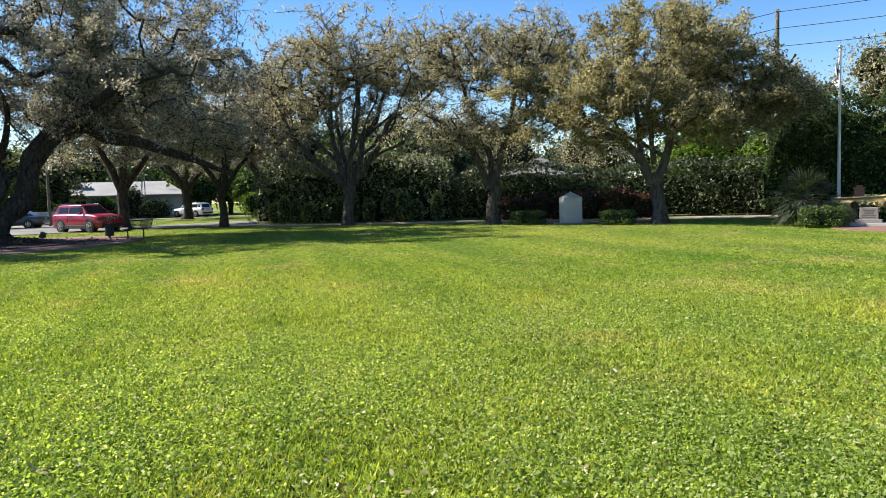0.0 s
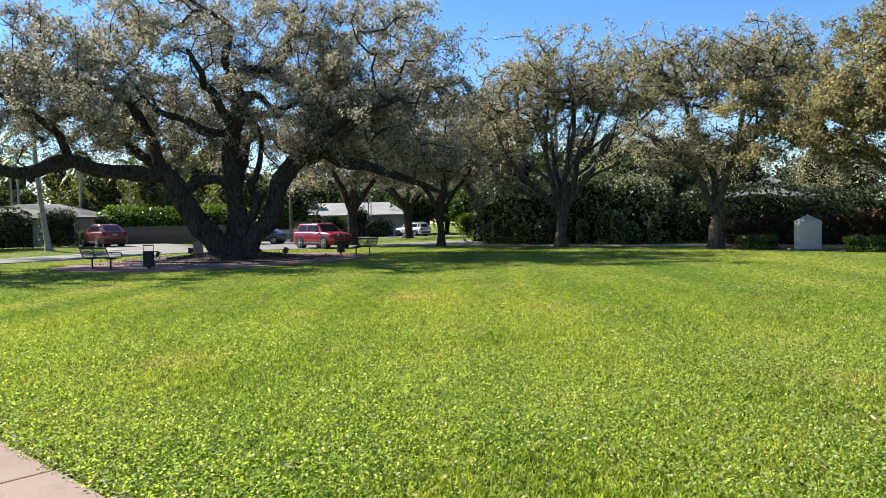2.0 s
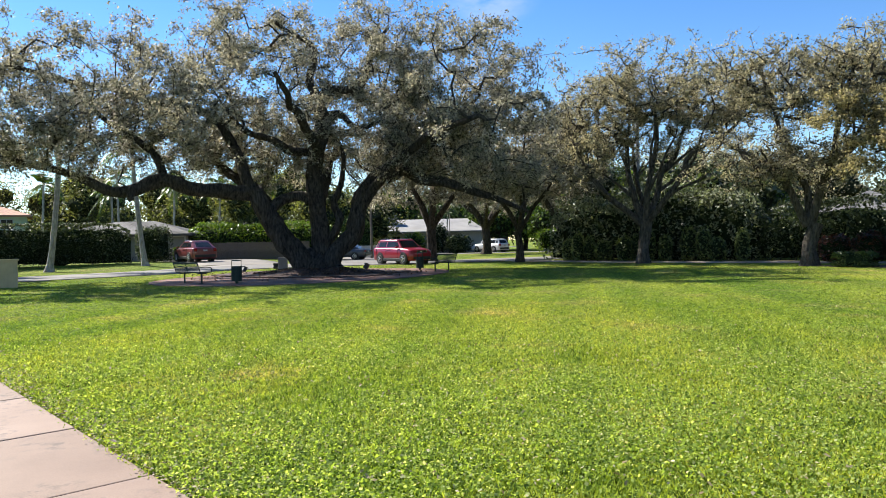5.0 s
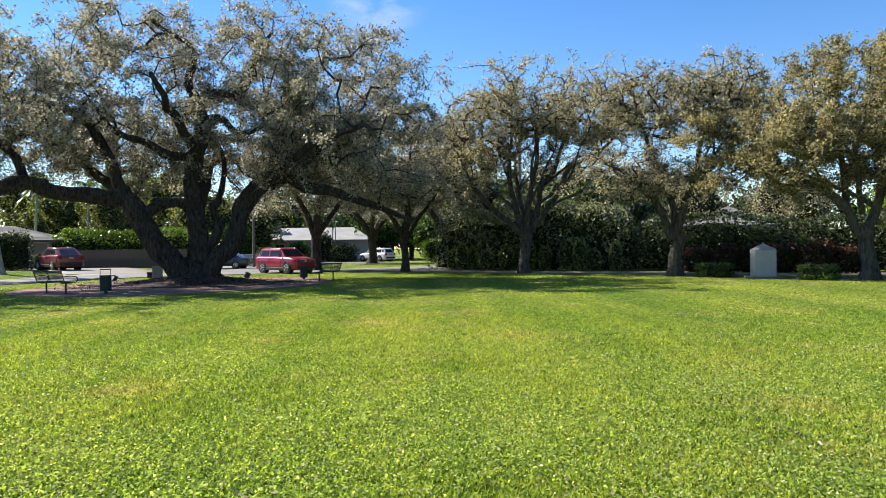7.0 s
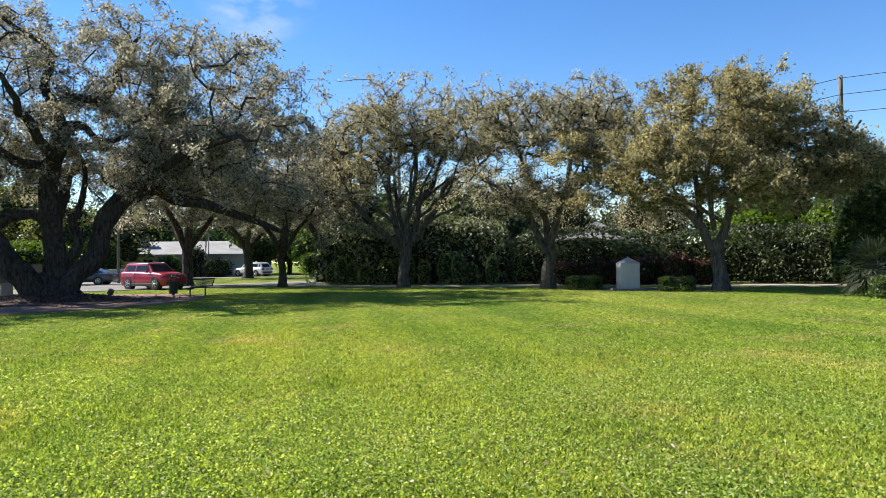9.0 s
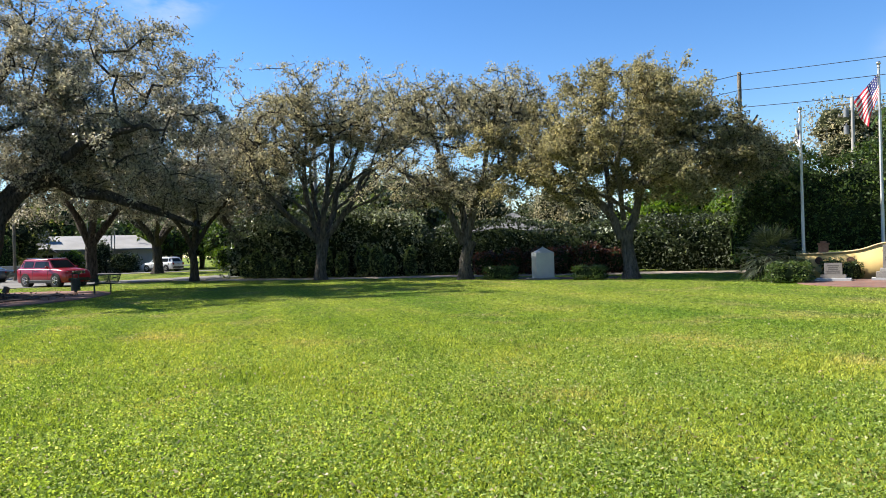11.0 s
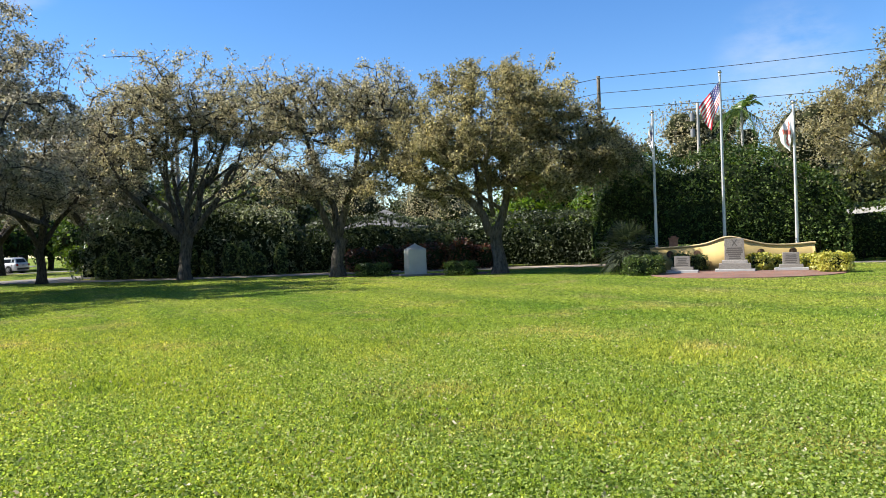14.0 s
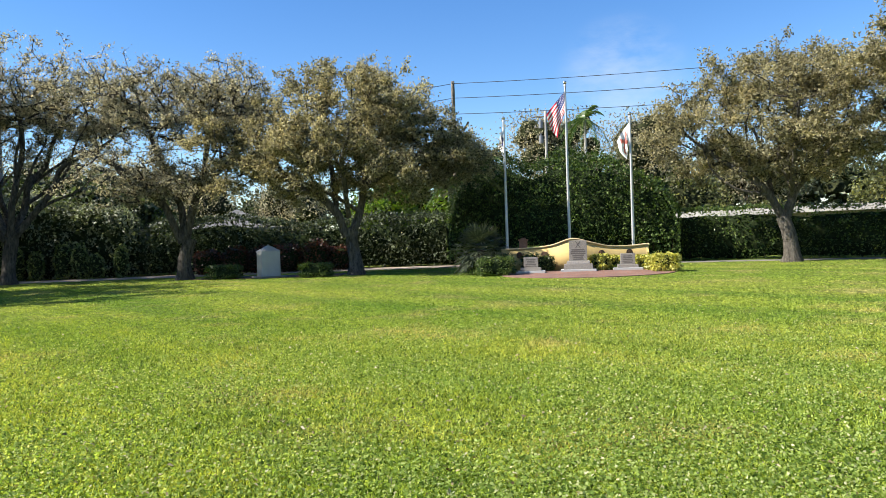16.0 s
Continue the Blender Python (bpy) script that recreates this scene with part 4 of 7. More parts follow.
shrub("shrub", (26.75, 18.1, 0), (0.56, 0.5, 0.38), LEAF_YELLOW, "bright yellow-green clipped shrub at the wall's end", count=5500, seed=35, turn=radians(-50))
for k, (x, y, s) in enumerate(((26.75, 21.6, 0.4), (27.25, 21.45, 0.36), (27.75, 21.25, 0.36), (28.3, 20.6, 0.34), (28.1, 19.95, 0.36), (27.45, 19.0, 0.36))):
    shrub("shrub", (x, y, 0), (s * 1.1, s, s * 0.9), LEAF_YELLOW, "small bright yellow-green shrub before the memorial wall", leaf=(0.11, 0.07), count=2000, seed=36 + k)
for k, (x, y, s) in enumerate(((24.6, 24.0, 0.4), (25.2, 23.6, 0.34))):
    shrub("shrub", (x, y, 0), (s, s, s * 1.1), LEAF_CLIP, "small loose green shrub before the memorial wall", count=700, seed=46 + k)

# ---- the trees of the park ----
OAK_AT = (-11.9, 37.3, 0)
ot = faces_camera(-11.9, 37.3)
oak_limbs = [
    [(-0.45, 0.1, -0.1, 0.54), (-0.95, 0, 1.0, 0.56), (-2.1, -0.2, 2.6, 0.48), (-3.1, -0.4, 4.3, 0.38), (-3.3, -0.42, 4.6, 0.15)],
    [(0.2, 0.2, -0.1, 0.52), (0.35, 0.2, 1.3, 0.45), (0.4, 0.1, 2.8, 0.42), (0.0, 0, 4.8, 0.40), (0.45, -0.1, 6.6, 0.36), (0.5, 0, 8.3, 0.31), (0.45, 0, 9.4, 0.25), (0.45, 0, 9.65, 0.1)],
    [(0.75, -0.1, -0.1, 0.46), (1.2, -0.2, 1.2, 0.43), (2.0, -0.2, 2.4, 0.43), (2.75, -0.3, 4.2, 0.41), (3.8, -0.5, 5.1, 0.35), (4.05, -0.55, 5.25, 0.14)],
    [(-3.1, -0.4, 4.3, 0.38), (-4.4, -0.9, 4.3, 0.34), (-5.6, -1.3, 4.25, 0.31), (-7.2, -1.6, 4.85, 0.29), (-8.7, -2.2, 4.45, 0.26), (-10.5, -2.6, 4.7, 0.2), (-12.3, -3.0, 5.4, 0.14), (-13.9, -3.2, 6.0, 0.1), (-15.6, -3.2, 6.6, 0.06)],
    [(-3.1, -0.4, 4.3, 0.34), (-3.7, -0.1, 5.7, 0.30), (-4.4, 0.4, 7.6, 0.26), (-6.3, 0.8, 8.8, 0.21), (-8.4, 1.0, 9.3, 0.16), (-10.6, 1.2, 10.2, 0.10)],
    [(0.45, 0, 9.3, 0.24), (-0.15, 0.3, 10.3, 0.22), (0.0, 0.4, 12.0, 0.16), (-1.6, 0.7, 13.1, 0.09)],
    [(0.45, 0, 9.3, 0.24), (0.95, -0.2, 9.85, 0.22), (2.4, -0.4, 10.2, 0.19), (2.9, -0.5, 11.2, 0.14), (3.5, -0.5, 13.0, 0.08)],
    [(0.42, 0, 6.6, 0.24), (-0.45, -0.5, 6.4, 0.22), (-1.5, -1.0, 6.45, 0.20), (-2.3, -1.6, 7.1, 0.16), (-4.2, -2.4, 8.0, 0.10)],
    [(0.5, 0, 8.4, 0.2), (1.4, -0.7, 8.3, 0.18), (2.3, -1.4, 7.7, 0.14), (3.6, -2.2, 8.1, 0.09)],
]
oak_limbs += [
    [(3.8, -0.5, 5.1, 0.36), (4.7, -0.9, 5.45, 0.34), (5.6, -1.2, 4.9, 0.31), (6.9, -1.5, 4.8, 0.26), (8.4, -1.6, 4.4, 0.20), (9.9, -1.6, 3.7, 0.14), (11.2, -1.4, 3.2, 0.08)],
    [(3.8, -0.5, 5.1, 0.32), (5.0, 0.1, 6.1, 0.28), (6.9, 0.6, 7.3, 0.2), (8.2, 0.9, 8.6, 0.13), (9.0, 1.0, 9.6, 0.06)],
    [(3.6, -0.4, 5.0, 0.24), (4.2, 0.4, 7.0, 0.21), (4.6, 0.9, 9.0, 0.16), (5.7, 1.2, 11.4, 0.09)],
    [(-2.4, -0.2, 3.2, 0.26), (-1.5, 0.1, 4.05, 0.25), (-0.6, 0.2, 4.25, 0.24), (0.15, 0.2, 3.9, 0.22)],
    [(0.2, 0.1, 3.6, 0.36), (0.6, 2.2, 5.4, 0.30), (1.4, 5.0, 6.9, 0.22), (1.2, 8.2, 8.6, 0.10)],
    [(-2.0, -0.2, 2.7, 0.34), (-3.2, 2.4, 4.6, 0.28), (-5.5, 5.2, 6.4, 0.20), (-7.0, 8.0, 7.6, 0.10)],
    [(0.3, 0, 5.6, 0.26), (0.0, -2.4, 6.9, 0.22), (-1.0, -5.2, 8.1, 0.15), (-1.2, -8.0, 8.8, 0.08)],
    [(2.4, -0.2, 3.4, 0.28), (4.2, -2.0, 5.8, 0.24), (6.2, -4.6, 7.0, 0.17), (8.0, -7.2, 7.6, 0.08)],
    [(-7.2, -1.6, 4.95, 0.22), (-7.8, -1.2, 6.4, 0.18), (-9.4, -1.0, 7.6, 0.13), (-11.8, -0.6, 9.6, 0.08)],
    [(-8.4, 1.0, 9.3, 0.15), (-11.0, -0.5, 9.8, 0.12), (-14.0, -1.8, 10.2, 0.09), (-17.0, -2.4, 10.6, 0.05)],
    [(-8.6, -2.2, 4.4, 0.22), (-8.75, -2.4, 4.0, 0.21), (-8.7, -2.4, 3.8, 0.15)],
]
oak_limbs += [
    [(0.05, 0.25, -0.1, 1.0), (0.0, 0.3, 0.4, 0.8), (-0.1, 0.35, 0.9, 0.58), (-0.15, 0.4, 1.3, 0.34), (-0.15, 0.4, 1.45, 0.04)],
    [(0.6, 0.4, -0.1, 0.3), (0.85, 0.3, 1.6, 0.24), (1.25, 0.1, 2.9, 0.22), (1.05, 0.2, 4.0, 0.2), (1.5, 0.6, 5.4, 0.14), (1.3, 1.2, 7.4, 0.07)],
]
oak_blobs = [(0, 2.0, 9.6, 11.5, 6.2, 4.4), (-10.2, -1, 8.9, 6.6, 7, 3.7), (7.4, 0, 8.8, 5.8, 7.5, 4.9), (0.6, 0, 12.0, 6.5, 6, 3.0),
             (9.0, -1, 6.2, 4.5, 6, 2.6), (7.6, -1.5, 9.0, 3.6, 4.5, 2.4), (0, 3.2, 7.2, 10.5, 5.6, 2.6), (3.0, 1.6, 8.2, 6.5, 4.5, 2.0), (-5.0, 1.6, 8.4, 6.0, 4.5, 1.8), (-13.0, -2.5, 7.2, 4.0, 5, 2.2), (-14.5, -2.0, 8.9, 5.5, 6, 3.4)]
tree("oak_tree", OAK_AT, ot, 101, oak_limbs, oak_blobs, 2300, 290000, 0.34, BARK_DARK, LEAF_OAK,
     "huge old spreading live oak with twisted dark limbs", (0.145, 0.088), 1.5, 4.5, 0.0125, 0.03, flare=0.3, gnarl=0.2, twist=0.28)

tx, ty = 6.25, 45.6
tree("oak_tree", (tx, ty, 0), faces_camera(tx, ty), 122,
     forks([[(0, 0, -0.1, 0.36), (0.0, 0, 1.2, 0.34), (0.02, 0, 2.6, 0.36)],
      [(-0.1, 0, 2.4, 0.24), (-1.6, -0.2, 3.9, 0.20), (-2.7, -0.4, 4.9, 0.17), (-3.6, -0.4, 6.2, 0.12), (-4.4, -0.2, 8.2, 0.07)],
      [(-0.1, 0, 2.6, 0.26), (-0.4, 0.3, 4.0, 0.22), (-0.75, 0.5, 5.6, 0.19), (-0.9, 0.6, 7.2, 0.16), (-0.5, 0.7, 9.8, 0.07)],
      [(0.1, 0, 2.6, 0.24), (0.35, -0.3, 4.3, 0.20), (0.5, -0.5, 5.8, 0.18), (0.9, -0.6, 7.2, 0.15), (0.7, -0.5, 9.2, 0.10), (1.1, -0.3, 10.8, 0.05)],
      [(0.2, 0, 2.6, 0.24), (0.85, 0.4, 4.3, 0.21), (1.15, 0.7, 5.5, 0.19), (2.0, 1.0, 6.5, 0.16), (2.4, 1.2, 8.0, 0.13), (3.6, 1.4, 10.2, 0.05)],
      [(0.3, 0, 2.5, 0.24), (1.6, -0.3, 4.1, 0.20), (2.4, -0.6, 5.3, 0.18), (2.9, -0.8, 6.5, 0.16), (4.6, -1.0, 7.6, 0.12), (5.6, -1.0, 8.6, 0.07)],
      [(0.0, 0.1, 2.8, 0.2), (-0.3, 2.2, 5.4, 0.16), (-0.6, 3.8, 8.4, 0.08)]], 5),
     [(1.0, 0, 11.0, 4.6, 4.2, 1.7), (-1.8, 0.4, 9.8, 3.0, 3.6, 1.7), (4.2, 0.4, 9.9, 2.9, 3.4, 1.8), (-3.6, 0.4, 6.7, 2.6, 3.0, 1.7), (5.0, 0.3, 8.0, 1.6, 2.4, 1.3), (0.6, 0.5, 8.4, 3.6, 3.0, 1.4)],
     1500, 74000, 0.25, BARK_GREY, LEAF_BROWN, "tall park oak with forked grey trunk and thin leaves", (0.135, 0.083), 4.0, 4.6, 0.0145, 0.1, twist=0.16)

tx, ty = 13.4, 38.5
tree("oak_tree", (tx, ty, 0), faces_camera(tx, ty), 103,
     forks([[(0, 0, -0.1, 0.36), (-0.05, 0, 1.2, 0.32), (0.0, 0, 2.2, 0.32)],
      [(-0.1, 0, 2.0, 0.24), (-0.7, -0.2, 3.3, 0.21), (-1.1, -0.3, 4.2, 0.18), (-2.2, -0.4, 4.9, 0.13), (-3.4, -0.3, 6.2, 0.07)],
      [(0.0, 0.1, 2.2, 0.24), (-0.2, 0.3, 4.0, 0.2), (-0.9, 0.5, 6.2, 0.16), (-1.6, 0.7, 8.0, 0.11), (-1.9, 0.6, 9.8, 0.06)],
      [(0.1, 0, 2.2, 0.26), (0.5, -0.2, 3.9, 0.22), (1.0, -0.4, 5.2, 0.19), (1.3, -0.5, 6.8, 0.15), (1.7, -0.4, 8.8, 0.10), (2.2, -0.2, 10.3, 0.05)],
      [(0.6, -0.2, 4.2, 0.18), (2.0, 0.4, 5.8, 0.15), (3.4, 0.8, 7.8, 0.11), (4.4, 0.9, 9.6, 0.06)],
      [(-0.9, -0.2, 3.8, 0.14), (-2.4, -1.2, 5.2, 0.11), (-3.8, -1.8, 6.2, 0.06)]], 6),
     [(-1.5, 0.3, 9.7, 2.6, 3.0, 1.6), (2.2, 0.3, 9.9, 2.6, 3.0, 1.5), (0.4, 0.6, 9.1, 4.0, 3.0, 1.4), (-2.6, -0.4, 5.6, 2.6, 2.4, 1.4), (0.2, -0.8, 5.0, 2.0, 2.0, 1.0)],
     1300, 52000, 0.25, BARK_GREY, LEAF_BROWN, "slender park oak with sparse yellowing leaves and bare twigs", (0.13, 0.08), 4.0, 3.9, 0.014, 0.15, twist=0.16)

tx, ty = 19.95, 32.15
tree("oak_tree", (tx, ty, 0), faces_camera(tx, ty), 104,
     forks([[(0.1, 0, -0.1, 0.38), (0.0, 0, 1.0, 0.33), (-0.25, 0, 2.1, 0.32)],
      [(-0.35, 0, 2.0, 0.26), (-0.9, -0.1, 3.2, 0.23), (-1.6, -0.3, 4.2, 0.2), (-3.0, -0.5, 4.9, 0.14), (-4.2, -0.6, 6.2, 0.07)],
      [(-0.1, 0, 2.1, 0.26), (0.3, 0.2, 3.3, 0.23), (0.6, 0.3, 4.6, 0.2), (0.9, 0.4, 7.2, 0.14), (0.9, 0.4, 10.0, 0.06)],
      [(-0.9, -0.1, 3.2, 0.2), (-0.9, 0.4, 5.0, 0.16), (-1.3, 0.8, 7.6, 0.12), (-1.4, 0.8, 9.6, 0.06)],
      [(0.5, 0.3, 4.3, 0.18), (2.2, -0.6, 5.4, 0.15), (4.2, -1.0, 6.4, 0.11), (6.2, -1.0, 7.4, 0.06)],
      [(0.5, 0.3, 4.2, 0.18), (1.2, 2.2, 5.8, 0.14), (1.6, 4.0, 7.6, 0.07)],
      [(-0.2, 0, 3.0, 0.16), (-0.4, -2.0, 5.2, 0.13), (-0.2, -4.2, 7.0, 0.06)],
      [(-3.0, -0.5, 4.9, 0.13), (-4.8, -0.3, 5.6, 0.1), (-6.6, 0.0, 6.8, 0.05)]], 7),
     [(0.0, 0, 7.2, 4.4, 4.3, 3.3), (3.2, 0, 6.5, 3.6, 4.0, 2.6), (-3.0, 0, 6.4, 2.4, 3.4, 2.3), (0.2, 0, 9.2, 2.5, 2.6, 1.5), (5.0, 0, 5.4, 1.9, 2.8, 1.5), (-6.2, 0, 6.6, 1.9, 1.8, 1.3), (-5.4, 0, 5.3, 1.5, 1.7, 1.0)],
     1250, 145000, 0.28, BARK_PALE, LEAF_OLIVE, "dense rounded olive-green oak with a leaning forked trunk", (0.14, 0.09), 4.0, 3.4, 0.012, 0.0, twist=0.2)
tx, ty = 36.3, 17.3
tree("oak_tree", (tx, ty, 0), faces_camera(tx, ty), 106,
     forks([[(0, 0, -0.1, 0.38), (-0.1, 0, 1.2, 0.33), (-0.3, 0, 2.3, 0.33)],
      [(-0.4, 0, 2.2, 0.25), (-1.0, -0.2, 3.4, 0.21), (-1.7, -0.4, 4.3, 0.18), (-3.4, -0.6, 5.4, 0.13), (-5.2, -0.5, 7.0, 0.06)],
      [(-0.2, 0, 2.3, 0.27), (0.1, 0.2, 3.6, 0.23), (0.0, 0.4, 5.4, 0.18), (0.4, 0.6, 8.2, 0.11), (0.3, 0.6, 10.4, 0.05)],
      [(0.1, 0.1, 3.4, 0.2), (1.0, -0.3, 4.6, 0.16), (2.6, -0.8, 6.2, 0.12), (4.6, -1.0, 7.8, 0.06)],
      [(-0.8, -0.1, 3.0, 0.18), (-1.2, 1.6, 5.2, 0.14), (-2.0, 3.2, 7.6, 0.06)],
      [(0.0, 0, 3.2, 0.16), (0.2, -2.2, 5.4, 0.12), (0.6, -4.2, 7.2, 0.05)]], 8),
     [(-0.4, 0, 7.2, 4.9, 4.4, 2.9), (-4.2, 0, 6.8, 2.5, 3.2, 2.2), (3.6, 0, 7.2, 4.0, 3.8, 2.9), (0.4, 0, 9.0, 3.0, 2.8, 1.4)],
     1100, 110000, 0.30, BARK_PALE, LEAF_OLIVE, "spreading olive-gold oak with a pale forked trunk", (0.14, 0.09), 3.5, 3.6, 0.012, 0.03)
tx, ty = 37.5, 8.5
tree("oak_tree", (tx, ty, 0), faces_camera(tx, ty), 107,
     [[(0, 0, -0.1, 0.42), (0.1, 0, 1.4, 0.37), (0.2, 0, 2.8, 0.36)],
      [(0.1, 0, 2.6, 0.26), (-1.4, 0.2, 5.0, 0.2), (-2.8, 0.4, 8.0, 0.13), (-3.4, 0.4, 11.0, 0.06)],
      [(0.2, 0, 2.8, 0.28), (0.5, 0.2, 6.0, 0.2), (0.6, 0.3, 10.0, 0.12), (0.6, 0.3, 13.0, 0.05)],
      [(0.3, 0, 2.7, 0.24), (2.2, -0.4, 5.4, 0.18), (4.2, -0.6, 8.6, 0.08)],
      [(0.2, 0, 2.8, 0.2), (-0.2, -2.6, 6.2, 0.14), (-0.4, -4.4, 9.0, 0.06)]],
     [(0, 0, 10.2, 4.6, 4.4, 3.8), (-2.6, 0, 9.0, 3.4, 3.8, 3.2), (3, 0, 8.8, 3.6, 3.8, 3.0)],
     520, 60000, 0.38, BARK_GREY, LEAF_OLIVE, "tall olive-gold oak at the lawn's far side", (0.18, 0.11), 1.6, 4.4, 0.012, 0.05)


def park_tree(tx, ty, seed, s, top, wide, tips, leaves, leafm, label, bark=BARK_DARK, shift=0.0, low=3.6, r=0.3, thin=0.05):
    """A vase-shaped park tree."""
    g = np.random.default_rng(seed)
    limbs = [[(0, 0, -0.1, r), (0.05, 0, 1.2, r * 0.9), (0.0, 0, 2.3 * s, r * 0.9)]]
    k = 5
    for i in range(k):
        a = i / k * 2 * math.pi + g.uniform(-0.3, 0.3)
        dx, dy = math.cos(a), math.sin(a)
        w = wide * g.uniform(0.6, 0.85)
        limbs.append([(0, 0, 2.1 * s, r * 0.62), (dx * w * 0.25, dy * w * 0.25, 2.1 * s + top * 0.16, r * 0.5),
                      (dx * w * 0.6 + shift * 0.4, dy * w * 0.6, 2.1 * s + top * 0.33, r * 0.35), (dx * w + shift, dy * w, top * 0.8, r * 0.12)])
    blobs = [(shift, 0, top * 0.68, wide, wide * 0.9, top * 0.28), (shift - wide * 0.45, 0, top * 0.55, wide * 0.6, wide * 0.7, top * 0.2),
             (shift + wide * 0.45, 0, top * 0.57, wide * 0.6, wide * 0.7, top * 0.2)]
    return tree("oak_tree", (tx, ty, float(rise(np.array(tx), np.array(ty)))), faces_camera(tx, ty), seed, limbs, blobs, tips, leaves, 0.42, bark, leafm, label,
                (0.22, 0.135), 1.4, low, 0.014, thin)


park_tree(-1.45, 51.8, 111, 1.0, 11.2, 6.6, 520, 42000, LEAF_OAK, "dark slim park oak at the lawn's edge", low=4.2, r=0.27, shift=-0.2)
park_tree(-8.8, 58.5, 112, 1.2, 12.0, 6.0, 380, 27000, LEAF_OAK, "dark park oak beside the parked red car", low=4.6, r=0.42)
park_tree(-6.05, 83.0, 113, 1.4, 11.5, 8.5, 380, 27000, LEAF_OAK, "wide vase-shaped oak before the pale house", low=5.0, r=0.5)
park_tree(2.3, 77.0, 114, 1.3, 12.0, 6.5, 380, 27000, LEAF_OAK, "dark park oak on a grassy verge", low=4.6, r=0.55)
park_tree(-46.0, 41.0, 115, 1.2, 9.5, 5.0, 360, 25000, LEAF_BROWN, "brown-leaved oak by the street", low=4.2, r=0.35)
park_tree(-39.5, 37.0, 116, 1.2, 14.0, 6.5, 360, 32000, LEAF_BROWN, "tall oak beyond the low wall", low=5.0, r=0.4, thin=0.0)


# ---- palms ----
def palm(at, height, lean, fronds, length, label, seed=1, r=0.17, mat=None, name="palm_tree"):
    g = np.random.default_rng(seed)
    ob = thing(name, Matrix.Translation(at), label, "palm tree")
    line = smooth_line([(0, 0, -0.1, 0), (lean[0] * 0.35, lean[1] * 0.35, height * 0.25, 0), (lean[0] * 0.75, lean[1] * 0.75, height * 0.65, 0), (lean[0], lean[1], height, 0)], 0.3)
    f = np.linspace(0, 1, len(line))
    rr = r * (1.15 - 0.4 * f ** 0.5) * (1 + 0.9 * np.exp(-f * height / 0.35)) * (1 + 0.05 * np.sin(np.arange(len(line)) * 2.2))
    v, q = sweep(line[:, :3], rr, 10, 0.02, seed)
    part_np("trunk", v, q, PALM_BARK, ob, smooth=True)
    top = line[-1, :3]
    for k in range(fronds):
        a = k * 2.4 + g.uniform(-0.2, 0.2)
        el = g.uniform(-0.2, 1.25)
        L = length * g.uniform(0.8, 1.1)
        u = np.linspace(0, 1, 14)
        hor = L * (u * math.cos(el) * 0.95)
        ver = L * (u * math.sin(el) - 0.55 * u ** 2.2 * (0.6 + math.cos(el)))
        rach = top + np.stack([hor * math.cos(a), hor * math.sin(a), ver + 0.05], -1)
        sidev = np.array([-math.sin(a), math.cos(a), 0])
        sv, sq = segments(rach[:-1], rach[1:], 0.025 * (1 - u[:-1]) + 0.006, 0.025 * (1 - u[1:]) + 0.006, 4)
        pieces = [(sv, sq)]
        uu = np.repeat(np.linspace(0.12, 1.0, 26), 2)
        sg = np.tile([-1.0, 1.0], 26)
        base = np.stack([np.interp(uu, u, rach[:, i]) for i in range(3)], -1)
        fwd = np.stack([np.interp(uu, u, np.gradient(rach[:, i])) for i in range(3)], -1)
        fwd /= np.linalg.norm(fwd, axis=1)[:, None]
        ll = 0.62 * length * 0.32 * np.sin(np.pi * (0.12 + 0.86 * uu)) ** 0.7 + 0.1
        d = sidev * sg[:, None] * 0.85 + fwd * 0.5 + np.array([0, 0, -0.35]) + g.normal(0, 0.12, (52, 3))
        d /= np.linalg.norm(d, axis=1)[:, None]
        w = fwd * 0.035 * length / 2.5
        lv = np.stack([base - w, base + w, base + d * ll[:, None] * 0.55 + w - np.array([0, 0, 0.0]), base + d * ll[:, None] + np.array([0, 0, -0.12]) * ll[:, None]], 1)
        pieces.append((lv.reshape(-1, 3), np.arange(208).reshape(52, 4)))
        v, q = join(pieces)
        part_np("frond", v, q, mat or LEAF_PALM, ob)
    return ob


palm((-33.3, 45.5, 0.0), 9.4, (0.9, 0.3), 15, 3.4, "tall coconut palm with a pale curved trunk", 201, 0.2)
palm((-29.0, 50.3, 0.12), 8.6, (-1.0, 0.2), 15, 3.6, "tall coconut palm with a pale straight trunk", 202, 0.19)
for k, (x, y, h) in enumerate(((-52, 70, 8.0), (-45, 72, 7.0), (-40, 75, 7.5), (-48, 78, 9.5), (-37, 80, 8.5), (-33, 84, 8.0), (-57, 66, 9.0))):
    palm((x, y, 0.3), h, (0.3 * (-1) ** k, 0.2), 13, 2.9, "palm tree behind the houses", 203 + k, 0.14)
palm((46.2, 38.4, 0), 11.0, (-0.15, 0.1), 13, 2.6, "slim tall palm above the ficus hedge", 215, 0.13)
palm((40.5, 34.6, 0), 6.2, (0.2, 0.1), 12, 2.2, "small palm behind the ficus hedge", 216, 0.1)
palm((31.5, 38.5, 0), 5.2, (0.2, 0.1), 10, 2.0, "small palm behind the clipped hedge", 217, 0.1)

